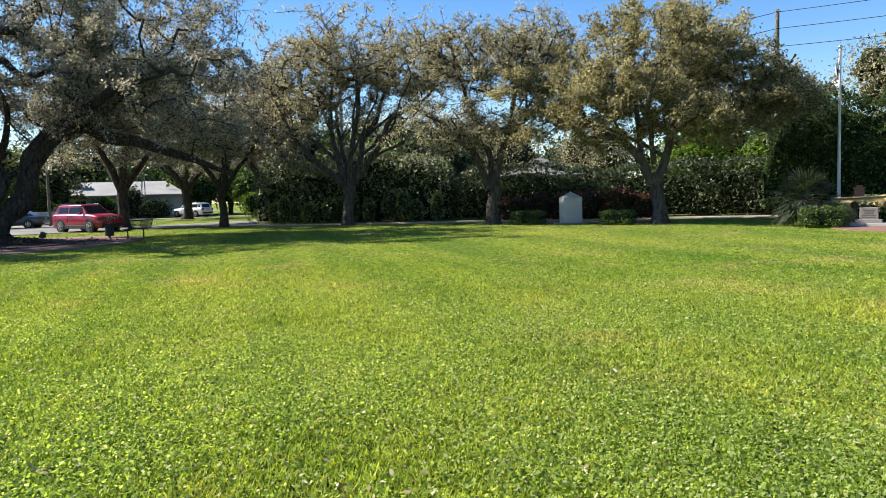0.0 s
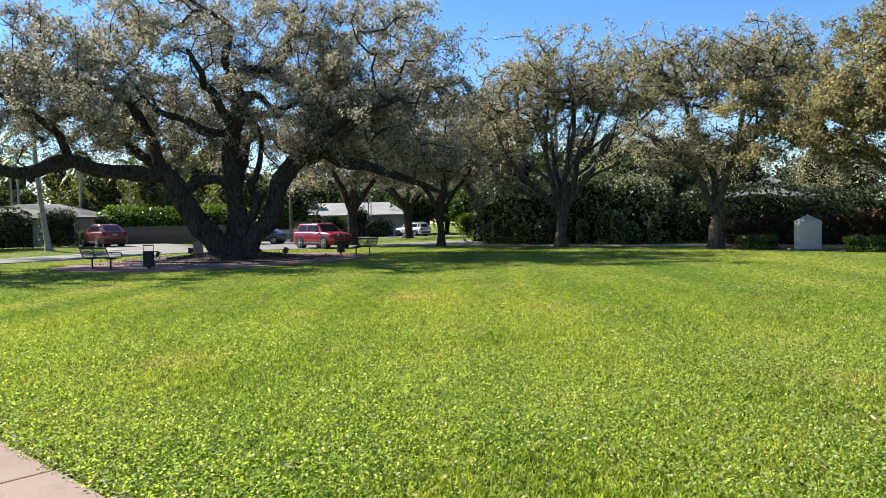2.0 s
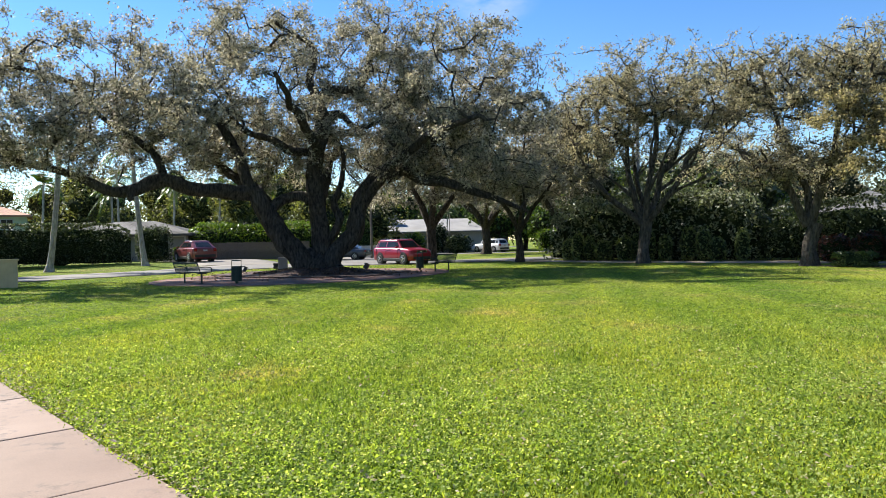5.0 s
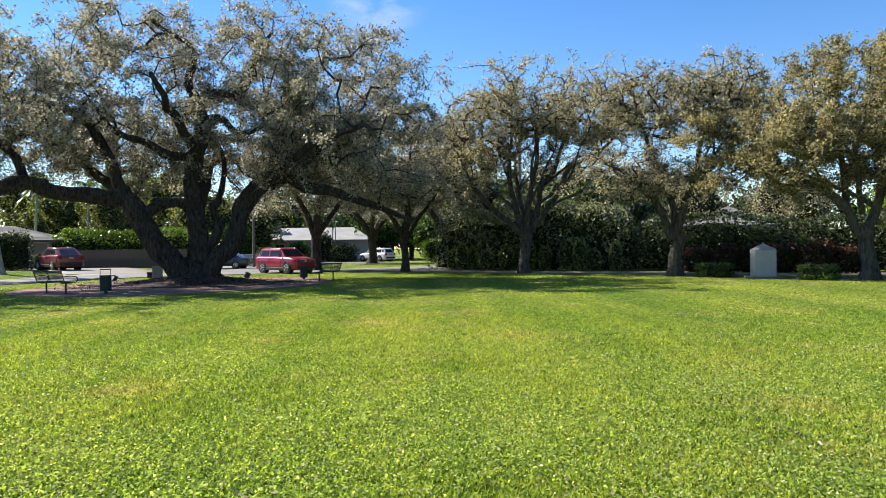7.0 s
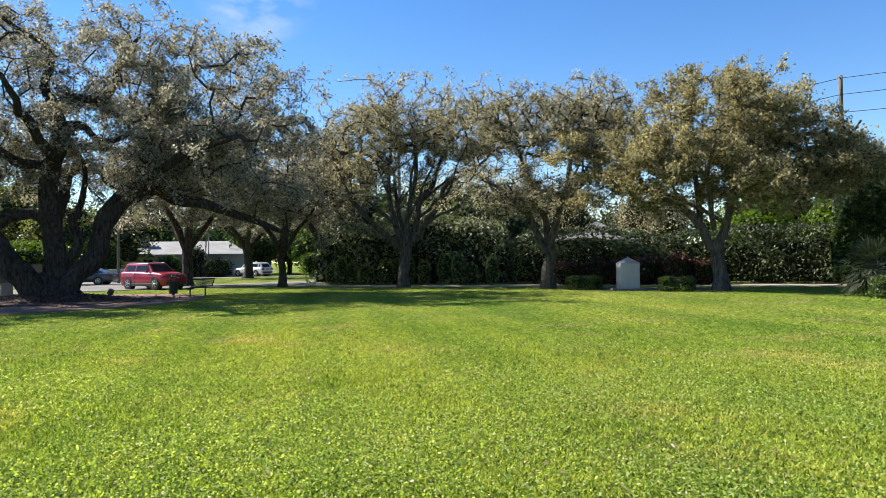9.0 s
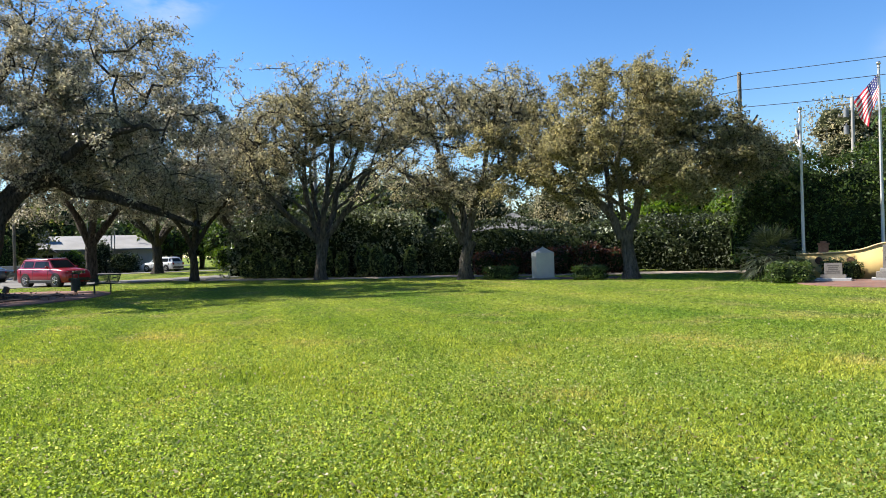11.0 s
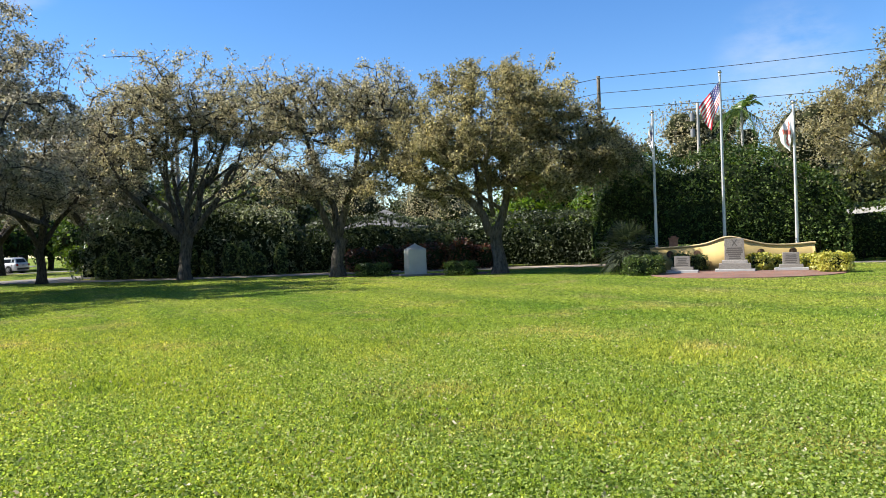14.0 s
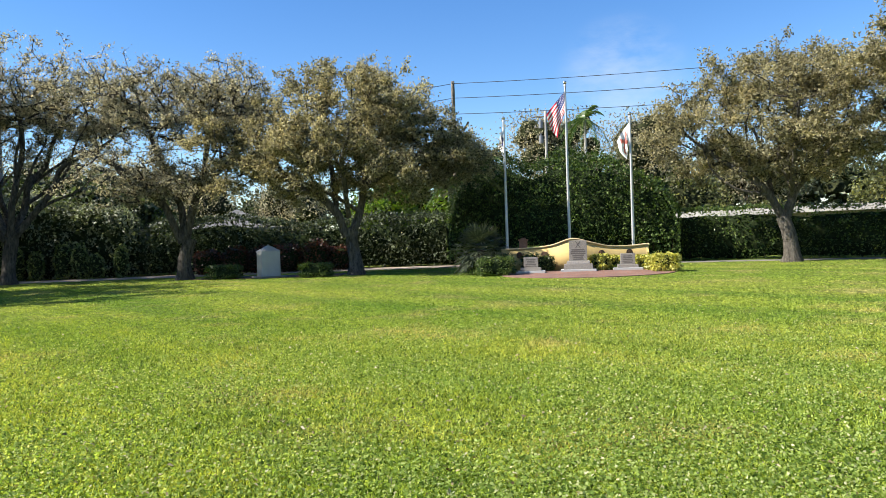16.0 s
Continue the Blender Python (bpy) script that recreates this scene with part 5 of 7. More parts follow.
# Low fan palm beside the memorial wall.
g = np.random.default_rng(220)
fan = thing("fan_palm", pose(22.5, 25.2, 0), "low bushy grey-green fan palm beside the memorial wall", "palm")
bm = B()
cyl(bm, (0, 0, -0.05), (0.05, 0, 1.15), 0.24, 0.17, 10)
for k in range(14):
    a = k * 2.4
    z = 0.15 + k * 0.07
    cyl(bm, (0.2 * math.cos(a), 0.2 * math.sin(a), z), (0.27 * math.cos(a), 0.27 * math.sin(a), z + 0.16), 0.05, 0.02, 5)
part("trunk", bm, BARK_DARK, fan)
for k in range(54):
    a = k * 2.39996
    el = 1.35 - 2.1 * (k / 53) + g.uniform(-0.1, 0.1)
    d = np.array([math.cos(a) * math.cos(el), math.sin(a) * math.cos(el), math.sin(el)])
    base = np.array([0.03, 0, 1.1])
    hub = base + d * g.uniform(0.65, 1.0)
    pieces = [segments(base[None], hub[None], np.array([0.014]), np.array([0.01]), 4)]
    s = np.cross(d, [0, 0, 1.0])
    s /= np.linalg.norm(s) + 1e-9
    n = 22
    th = np.linspace(-1.7, 1.7, n)
    ray = np.cos(th)[:, None] * d + np.sin(th)[:, None] * s + g.normal(0, 0.06, (n, 3)) + np.array([0, 0, -0.12])
    ln = (0.78 * (1 - 0.15 * np.abs(th)) * g.uniform(0.85, 1.1, n))[:, None]
    w = np.cross(ray, np.cross(d, s)) * 0.026
    lv = np.stack([hub - w * 0.4, hub + ray * ln * 0.5 - w, hub + ray * ln + np.array([0, 0, -0.06]), hub + ray * ln * 0.5 + w], 1)
    pieces.append((lv.reshape(-1, 3), np.arange(4 * n).reshape(n, 4)))
    v, q = join(pieces)
    part_np("frond", v, q, LEAF_FAN, fan)

# ---- far greenery ----
LEAF_BEHIND = leaf_mat("garden_leaf", ((0.0, (0.05, 0.062, 0.024)), (0.6, (0.13, 0.15, 0.055)), (1.0, (0.27, 0.28, 0.12))), (1.2, 1.2, 0.5), 0.4, 0.5)
woods("tree_belt", [(12, 57, 7.5, 3.6), (16, 55, 7.0, 3.2), (8.5, 58.5, 8.0, 3.4), (5, 64, 9, 4), (17, 60, 6.5, 2.6), (11.5, 52.5, 6.6, 2.6), (14.5, 52.0, 6.0, 2.2)], LEAF_HEDGE,
      "dark green broad trees behind the hedge", (0.36, 0.22), 62, 301)
woods("tree_belt", [(10.5, 53.5, 5.6, 1.5), (16.0, 52.5, 5.2, 1.7), (31, 46, 6.5, 2.6), (31.5, 47, 6.0, 2.4), (35, 42, 6.6, 2.6), (29, 42.5, 5.6, 2.0), (38, 40, 6.0, 2.2), (13, 56, 6.5, 2.6), (34, 48, 7.5, 3), (41, 43, 7.0, 2.6), (9, 62, 7.5, 3)], LEAF_BRIGHT,
      "bright green shrubs and young trees behind the hedge", (0.3, 0.17), 74, 302)
woods("tree_belt", [(44, 52, 13.0, 4.5), (51, 47, 15, 5), (57, 41, 14.5, 5), (14, 77, 11, 5.5), (20, 73, 10.5, 5), (28, 77, 10.5, 5), (36, 70, 9, 4.5), (62, 33, 10, 4.5), (58, 50, 15, 4.5)], LEAF_BROWN,
      "brown-green distant trees beyond the gardens", (0.22, 0.14), 105, 303)
woods("tree_belt", [(-10, 112, 9, 6), (-20, 116, 10, 6), (-2, 108, 8, 5), (6, 100, 9, 5), (12, 92, 9, 5), (18, 84, 9, 5), (-30, 112, 9, 6), (0, 125, 11, 7), (9, 84, 5, 3), (13, 72, 6, 3), (-5, 104, 7, 5), (-14, 109, 8, 5), (-25, 112, 9, 6), (2, 98, 6, 4), (6, 90, 6, 4)], LEAF_FICUS,
      "green distant trees along the side street", (0.5, 0.3), 36, 304)
woods("tree_belt", [(-58, 88, 12, 5), (-50, 94, 13, 5), (-42, 100, 14, 6), (-70, 76, 11, 5), (-36, 94, 13, 5), (-30, 90, 12, 5), (-25, 84, 8, 4), (-34, 82, 8, 4), (-42, 84, 8, 4), (-52, 84, 7, 3), (-22, 92, 9, 5), (-66, 92, 11, 5), (-74, 88, 11, 5), (-80, 80, 10, 5)], LEAF_BEHIND,
      "sunlit distant trees behind the houses", (0.27, 0.18), 78, 305)
woods("tree_belt", [(62, 20, 7, 4), (66, 8, 8, 5), (54, 34, 7, 3.5), (60, -6, 8, 5), (49, 24.5, 4.2, 1.2)], LEAF_BEHIND,
      "olive-green trees behind the low white house", (0.3, 0.18), 85, 306)

far = []
gg = np.random.default_rng(401)
for a in range(-64, 92, 4):
    dd = gg.uniform(88, 100) if abs(a + 12) > 16 else gg.uniform(118, 126)
    dd = dd if a < 52 else gg.uniform(76, 84)
    dd = 128 if -43 < a < -31 else dd
    far.append((dd * math.sin(radians(a)), dd * math.cos(radians(a)), gg.uniform(7.5, 10.5), gg.uniform(4.5, 6.0)))
woods("tree_belt", far, LEAF_HEDGE, "distant green trees closing the view beyond the gardens", (0.46, 0.3), 26, 307)

# bushes in the gardens across the street
for k, (x, y, rx, rz, mat, lab) in enumerate(((-10.6, 94.5, 1.7, 1.15, LEAF_HEDGE, "round dark green bush before the pale house"), (-13.4, 95.5, 1.3, 1.9, LEAF_HEDGE, "tall dark green bush before the pale house"),
                                              (-16.0, 92.5, 1.3, 1.3, LEAF_BRIGHT, "bright green leafy bush before the pale house"), (1.5, 86.5, 1.8, 1.4, LEAF_BRIGHT, "bright green bush behind the white car"),
                                              (-29.9, 57.6, 0.6, 0.6, LEAF_CLIP, "small green bush at the garage corner"))):
    shrub("shrub", (x, y, float(rise(np.array(x), np.array(y)))), (rx, rx * 0.9, rz), mat, lab, (0.26, 0.16), 1400, 140 + k, 0.8)
for k, (x, y) in enumerate(((-12.6, 96.4), (-12.0, 96.9), (-14.6, 96.6))):
    palm((x, y, 0), 5.2 + 0.6 * k, (0.5 - 0.4 * k, 0.1), 9, 1.7, "slim young palm before the pale house", 230 + k, 0.08)
# leaves dropped on the mulch and paving
M_OAKLITTER = leaf_mat("brown_dry_leaf", ((0.0, (0.05, 0.03, 0.018)), (0.6, (0.13, 0.085, 0.05)), (1.0, (0.26, 0.19, 0.12))), (1, 0.9, 0.6), 0.15, 0.6)
gl = np.random.default_rng(402)
a_, r_ = gl.uniform(0, 6.283, 600), np.sqrt(gl.uniform(0, 1, 600))
lx, ly = -12.0 + 6.2 * r_ * np.cos(a_), 35.9 + 6.6 * r_ * np.sin(a_)
v, f = leaf_quads(gl, np.stack([lx, ly, gl.uniform(0.07, 0.11, 600)], -1), 0.12, 0.06, 1.0, 0.5)
tagged(new("fallen_leaves", mesh_np("fallen_leaves", v, f, M_OAKLITTER)), "brown dry leaves dropped under the oak", "leaf litter", kind="stuff")

a_, r_ = gl.uniform(0, 6.283, 3200), np.sqrt(gl.uniform(0.05, 1, 3200))
bx_, by_ = 3.6 * r_ * np.cos(a_), 2.8 * r_ * np.sin(a_)
ca_, sa_ = math.cos(radians(-20)), math.sin(radians(-20))
bz_ = 0.075 + 0.27 * (1 - r_ ** 2) ** 1.3 + gl.uniform(0.0, 0.05, 3200)
v, f = leaf_quads(gl, np.stack([-11.7 + ca_ * bx_ - sa_ * by_, 36.9 + sa_ * bx_ + ca_ * by_, bz_], -1), 0.13, 0.05, 0.6, 0.4)
M_CHIP = leaf_mat("bark_chip", ((0.0, (0.02, 0.012, 0.009)), (0.6, (0.075, 0.042, 0.03)), (1.0, (0.2, 0.13, 0.09))), (1, 0.9, 0.6), 0.05, 0.8)
tagged(new("bark_chips", mesh_np("bark_chips", v, f, M_CHIP)), "dark bark chips heaped round the oak's trunks", "mulch", kind="stuff")

# ---- paints and stones ----
M_STUCCO = plain("yellow_stucco", (0.5, 0.36, 0.14), 0.9, var=0.1, scale=2.0, bump=0.25, fine=50.0)
M_TAN = plain("tan_stucco", (0.5, 0.37, 0.19), 0.9, var=0.12, scale=2.0, bump=0.25, fine=50.0)
M_COPING = plain("tan_coping", (0.48, 0.36, 0.19), 0.85, var=0.15)
M_GRANITE = plain("grey_granite", (0.20, 0.18, 0.155), 0.7, var=0.3, scale=30.0, bump=0.15, fine=120.0)
M_GRANITE_LT = plain("pale_granite", (0.29, 0.265, 0.235), 0.75, var=0.25, scale=30.0, bump=0.15, fine=120.0)
M_LETTER = plain("dark_lettering", (0.09, 0.08, 0.07), 0.8, var=0.1, bump=0)
M_WHITE = plain("white_paint", (0.36, 0.355, 0.345), 0.7, var=0.08, scale=2.0, bump=0.1)
M_BRONZE = plain("dark_bronze", (0.10, 0.055, 0.035), 0.5, 0.6, var=0.3, scale=20.0)
M_POLE = plain("white_pole_paint", (0.5, 0.5, 0.5), 0.4, 0.2, var=0.12, scale=1.5, bump=0)
M_BALL = plain("silver_ball", (0.6, 0.58, 0.52), 0.25, 0.9, var=0.1, bump=0)
M_FLAGRED = plain("flag_red", (0.52, 0.03, 0.05), 0.85, var=0.08, bump=0.1)
M_FLAGWHITE = plain("flag_white", (0.82, 0.80, 0.78), 0.85, var=0.05, bump=0.1)
M_FLAGBLUE = plain("flag_blue", (0.03, 0.035, 0.16), 0.85, var=0.1, bump=0.1)
M_PEACH = plain("flag_faded_red", (0.62, 0.17, 0.13), 0.85, var=0.15, bump=0.1)
M_GREENMETAL = plain("dark_green_metal", (0.011, 0.027, 0.019), 0.7, 0.0, var=0.25, scale=15.0, bump=0)
M_DARK = plain("black_plastic", (0.02, 0.02, 0.02), 0.5, var=0.2, bump=0)
M_WOODPOLE = bark_mat("weathered_pole_wood", (0.14, 0.12, 0.09), (0.30, 0.26, 0.20))
M_CONCPOLE = plain("concrete_pole", (0.3, 0.285, 0.26), 0.85, var=0.15, scale=1.0)
M_WIRE = plain("black_cable", (0.02, 0.02, 0.022), 0.6, bump=0)
M_FENCE = bark_mat("fence_wood", (0.13, 0.105, 0.08), (0.28, 0.23, 0.18))
M_BRICKRED = plain("orange_brick", (0.36, 0.15, 0.08), 0.85, var=0.25, scale=8.0)
M_WALLWHITE = plain("pale_house_paint", (0.4, 0.385, 0.35), 0.85, var=0.08, scale=0.8)
M_WALLTAN = plain("tan_house_paint", (0.27, 0.245, 0.205), 0.85, var=0.1, scale=0.8)
M_WALLGREEN = plain("pale_green_paint", (0.46, 0.52, 0.34), 0.85, var=0.1, scale=0.8)
M_ROOFGREY = plain("grey_roof_tile", (0.085, 0.08, 0.074), 0.8, var=0.2, scale=1.5, bump=0.3, fine=8.0)
M_ROOFMID = plain("weathered_roof_tile", (0.14, 0.136, 0.13), 0.85, var=0.2, scale=1.5, bump=0.3, fine=8.0)
M_ROOFPALE = plain("pale_roof", (0.26, 0.255, 0.245), 0.85, var=0.15, scale=0.6)
M_ROOFWHITE = plain("pale_flat_roof", (0.3, 0.29, 0.275), 0.8, var=0.1, scale=0.6)
M_ROOFRED = plain("terracotta_roof", (0.46, 0.24, 0.15), 0.85, var=0.25, scale=3.0, bump=0.3)
M_TRIM = plain("white_trim", (0.5, 0.49, 0.47), 0.6, var=0.06)

mgl = Mat("window_glass", 0.12, 0.0, 0.18)
mgl.color(mgl.ramp(mgl.noise(0.8), (0.3, (0.012, 0.015, 0.018)), (0.7, (0.03, 0.035, 0.04))))
M_GLASS = mgl.mat


def car_paint(name, col):
    m = Mat(name, 0.28, 0.15, 0.5)
    m.color(m.ramp(m.noise(1.5), (0.3, tuple(v * 0.88 for v in col)), (0.7, col)))
    m.bsdf.inputs["Coat Weight"].default_value = 0.5
    m.bsdf.inputs["Coat Roughness"].default_value = 0.05
    return m.mat


M_RUBBER = plain("tyre_rubber", (0.018, 0.018, 0.018), 0.85, var=0.2)
M_RIM = plain("alloy_rim", (0.55, 0.55, 0.56), 0.3, 0.8, var=0.1, bump=0)
M_CHROME = plain("chrome", (0.7, 0.7, 0.7), 0.15, 1.0, var=0.05, bump=0)
mtl = Mat("red_lamp_glass", 0.15)
mtl.color((0.25, 0.01, 0.012))
M_TAIL = mtl.mat
mhl = Mat("clear_lamp_glass", 0.1)
mhl.color((0.3, 0.31, 0.33))
M_HEAD = mhl.mat

# ---- memorial wall ----
MT = radians(-49)                     # the memorial faces back along this turn
wall_line = smooth_line([(25.0, 26.28, 1.10), (25.38, 24.96, 1.13), (25.82, 23.76, 1.24), (26.3, 22.88, 1.53), (26.9, 22.3, 1.33), (27.58, 21.87, 1.14), (28.5, 21.37, 1.10), (29.36, 20.9, 1.16)], 0.16)
memorial = thing("memorial_wall", pose(0, 0, 0), "curved yellow stucco memorial wall with swept top and bronze roundels", "wall")


def wall_strip(line, half, z0, top, over=0.0):
    t = np.gradient(line[:, :2], axis=0)
    t /= np.linalg.norm(t, axis=1)[:, None]
    nr = np.stack([-t[:, 1], t[:, 0]], -1)
    rows = []
    for s, z in ((-1, z0), (-1, 1), (1, 1), (1, z0)):
        zz = line[:, 2] + top if z == 1 else (line[:, 2] + z0 if z0 > 0 else np.full(len(line), z0))
        rows.append(np.concatenate([line[:, :2] + nr * s * half, zz[:, None]], 1))
    v = np.stack(rows, 1)
    n, m = v.shape[:2]
    i, j = np.meshgrid(np.arange(n - 1), np.arange(m), indexing="ij")
    k = (j + 1) % m
    q = np.stack([i * m + j, i * m + k, (i + 1) * m + k, (i + 1) * m + j], -1).reshape(-1, 4)
    caps = np.array([[0, 1, 2, 3], [(n - 1) * m + 3, (n - 1) * m + 2, (n - 1) * m + 1, (n - 1) * m]])
    return v.reshape(-1, 3), [q, caps]


v, f = wall_strip(wall_line, 0.16, -0.05, -0.06)
part_np("wall", v, f, M_STUCCO, memorial)
line2 = wall_line.copy()
line2[:, 2] -= 0.06
v, f = wall_strip(line2, 0.21, 0.002, 0.075)
part_np("coping", v, f, M_COPING, memorial)
bm = B()
cyl(bm, (0, -0.02, 0), (0, 0.02, 0), 0.16, 0.16, 24)
cyl(bm, (0, -0.035, 0), (0, -0.02, 0), 0.15, 0.155, 24)
cyl(bm, (0, -0.045, 0), (0, -0.03, 0), 0.10, 0.115, 20)
box(bm, (0, -0.05, 0), (0.06, 0.02, 0.09), 0, 0.006)
first = None
for (x, y) in ((25.3, 25.3), (25.72, 24.0), (26.32, 22.88), (27.3, 22.05), (28.45, 21.4)):
    k = int(np.argmin((wall_line[:, 0] - x) ** 2 + (wall_line[:, 1] - y) ** 2))
    a, b = wall_line[max(k - 1, 0)], wall_line[min(k + 1, len(wall_line) - 1)]
    ang_ = math.atan2(b[1] - a[1], b[0] - a[0])
    px, py = wall_line[k, 0] + math.sin(ang_) * 0.185, wall_line[k, 1] - math.cos(ang_) * 0.185
    m = pose(px, py, 0.78 if abs(x - 26.32) > 0.1 else 1.18) @ Matrix.Rotation(ang_, 4, "Z")
    if first is None:
        first = part("roundel", bm, M_BRONZE, memorial, "dark bronze roundel", at=m)
    else:
        again(first, m)


def memorial_stone(name, x, y, die, plinth, base, slab, label, lines, emblem=False):
    """A granite stone: white slab, base, plinth, die with lines of lettering as bars."""
    ob = thing(name, pose(x, y, 0.03) @ Matrix.Rotation(MT, 4, "Z"), label, "memorial stone", "memorial stones")
    z = 0.0
    bm = B()
    box(bm, (0, 0, z + slab[2] / 2 - 0.02), (slab[0], slab[1], slab[2] + 0.04), 0, 0.012)
    part("slab", bm, M_WHITE, ob, "white painted concrete slab")
    z += slab[2]
    for dims, nm in ((base, "base"), (plinth, "plinth")):
        if dims:
            bm = B()
            box(bm, (0, 0.02, z + dims[2] / 2), dims, 0, 0.015, 0.97)
            part(nm, bm, M_GRANITE if nm == "base" else M_GRANITE_LT, ob)
            z += dims[2]
    bm = B()
    box(bm, (0, 0.04, z + die[2] / 2), die, 0, 0.012, 0.96)
    part("die", bm, M_GRANITE, ob)
    fy = 0.04 - die[1] / 2
    w = die[0] * 0.8
    rg = np.random.default_rng(int(x * 10))
    n = lines
    for i in range(n):
        zz = z + die[2] * (0.78 if not emblem else 0.56) * (1 - (i + 0.5) / n) + 0.03
        ww = w * rg.uniform(0.6, 1.0)
        bm = B()
        box(bm, (0, fy + 0.004, zz), (ww, 0.012, die[2] * 0.5 / n * 0.8))
        part("lettering", bm, M_LETTER, ob)
    if emblem:
        for sgn in (-1, 1):
            bm = B()
            box(bm, (0, 0, 0), (0.035, 0.012, 0.36))
            part("emblem_bar", bm, M_LETTER, ob, at=pose(0, fy + 0.004, z + die[2] * 0.8, 0, 35 * sgn, 0))
    return ob


memorial_stone("memorial_stone", 25.66, 22.0, (0.82, 0.26, 0.93), (1.05, 0.42, 0.14), (1.32, 0.62, 0.24), (1.6, 0.9, 0.09), "tall grey granite memorial stone on a stepped base", 6, True)
memorial_stone("memorial_stone", 23.75, 23.15, (0.66, 0.18, 0.47), None, (0.94, 0.45, 0.14), (1.3, 0.75, 0.10), "low grey granite memorial stone on a white slab", 5)
memorial_stone("memorial_stone", 27.25, 20.45, (0.66, 0.18, 0.5), None, (0.94, 0.45, 0.14), (1.3, 0.75, 0.10), "low grey granite memorial stone before yellow shrubs", 5)

# Brick pillar behind the wall.
pillar = thing("brick_pillar", pose(28.2, 28.05, 0) @ Matrix.Rotation(MT, 4, "Z"), "small orange brick pillar behind the memorial wall", "pillar")
bm = B()
box(bm, (0, 0, 0.72), (0.42, 0.42, 1.5), 0, 0.01)
part("shaft", bm, M_BRICKRED, pillar)
bm = B()
box(bm, (0, 0, 1.5), (0.52, 0.52, 0.08), 0, 0.01)
box(bm, (0, 0, 1.58), (0.26, 0.26, 0.1), 0, 0.02)
part("cap", bm, M_BRICKRED, pillar)


# ---- flags ----
def flag_grid(nu, nv, fly, hoist, droop, swing, seed):
    """Points of a hanging flag; u runs out along the fly, v down the hoist."""
    g = np.random.default_rng(seed)
    ph = g.uniform(0, 6.28, 3)
    u, v = np.meshgrid(np.linspace(0, 1, nu), np.linspace(0, 1, nv), indexing="ij")
    ang_ = radians(droop) * (0.75 + 0.35 * v)
    x = -u * fly * np.cos(ang_) * swing
    z = -v * hoist * (1 - 0.12 * u) - u * fly * np.sin(ang_)
    y = 0.16 * np.sin(u * 7 + v * 2.5 + ph[0]) * u ** 0.6 + 0.06 * np.sin(u * 13 - v * 4 + ph[1]) * u
    x = x + 0.05 * np.sin(v * 6 + u * 4 + ph[2]) * u
    return np.stack([x, y, z], -1)


def cloth(P, i0, i1, j0, j1, lift=0.0):
    """The patch of a flag grid between grid lines, with two faces a few millimetres apart."""
    sub = P[i0:i1 + 1, j0:j1 + 1]
    a, b = sub.shape[:2]
    off = np.array([0, 0.003 + lift, 0])
    v = np.concatenate([(sub - off).reshape(-1, 3), (sub + off).reshape(-1, 3)])
    i, j = np.meshgrid(np.arange(a - 1), np.arange(b - 1), indexing="ij")
    q = np.stack([i * b + j, i * b + j + 1, (i + 1) * b + j + 1, (i + 1) * b + j], -1).reshape(-1, 4)
    return v, np.concatenate([q, q[:, ::-1] + a * b])


def flagpole(x, y, h, label):
    ob = thing("flagpole", pose(x, y, 0), label, "flagpole", "flagpoles")
    v, q = sweep(np.array([[0, 0, z] for z in np.linspace(-0.1, h - 0.25, 12)]), np.linspace(0.085, 0.055, 12), 14)
    part_np("pole", v, q, M_POLE, ob, smooth=True)
    bm = B()
    cyl(bm, (0, 0, h - 0.27), (0, 0, h - 0.16), 0.075, 0.06, 12)
    part("truck", bm, M_POLE, ob)
    bm = B()
    bmesh.ops.create_uvsphere(bm, u_segments=16, v_segments=10, radius=0.10, matrix=Matrix.Translation((0, 0, h - 0.08)))
    part("ball_finial", bm, M_BALL, ob, "silver ball", smooth=True)
    bm = B()
    cyl(bm, (0, 0, -0.02), (0, 0, 0.12), 0.2, 0.14, 16)
    part("base_collar", bm, M_POLE, ob)
    bm = B()
    cyl(bm, (-0.09, -0.02, h - 0.3), (-0.10, -0.02, 1.2), 0.006, 0.006, 5)
    part("halyard", bm, M_POLE, ob)
    bm = B()
    box(bm, (-0.09, -0.02, 1.25), (0.03, 0.03, 0.16), 0, 0.006)
    part("cleat", bm, M_BALL, ob)
    return ob


flagpole(27.1, 28.15, 8.14, "white metal flagpole with a silver ball")
flagpole(29.4, 25.78, 9.85, "tallest white metal flagpole, silver ball on top")
flagpole(31.45, 23.23, 7.97, "white metal flagpole with a silver ball")
FT = MT - radians(2)
stripes = thing("flag", Matrix.Translation((29.34, 25.76, 9.3)) @ Matrix.Rotation(FT, 4, "Z"), "red and white striped flag with starred blue corner, hanging in folds", "flag")
P = flag_grid(27, 27, 1.6, 1.0, 66, 1.0, 5)
for k in range(13):
    i0 = 11 if k < 7 else 0
    v, q = cloth(P, i0, 26, 2 * k, 2 * k + 2)
    part_np("stripe", v, q, M_FLAGRED if k % 2 == 0 else M_FLAGWHITE, stripes, "red stripe" if k % 2 == 0 else "white stripe", True)
v, q = cloth(P, 0, 11, 0, 14)
part_np("canton", v, q, M_FLAGBLUE, stripes, "dark blue corner", True)
pieces = []
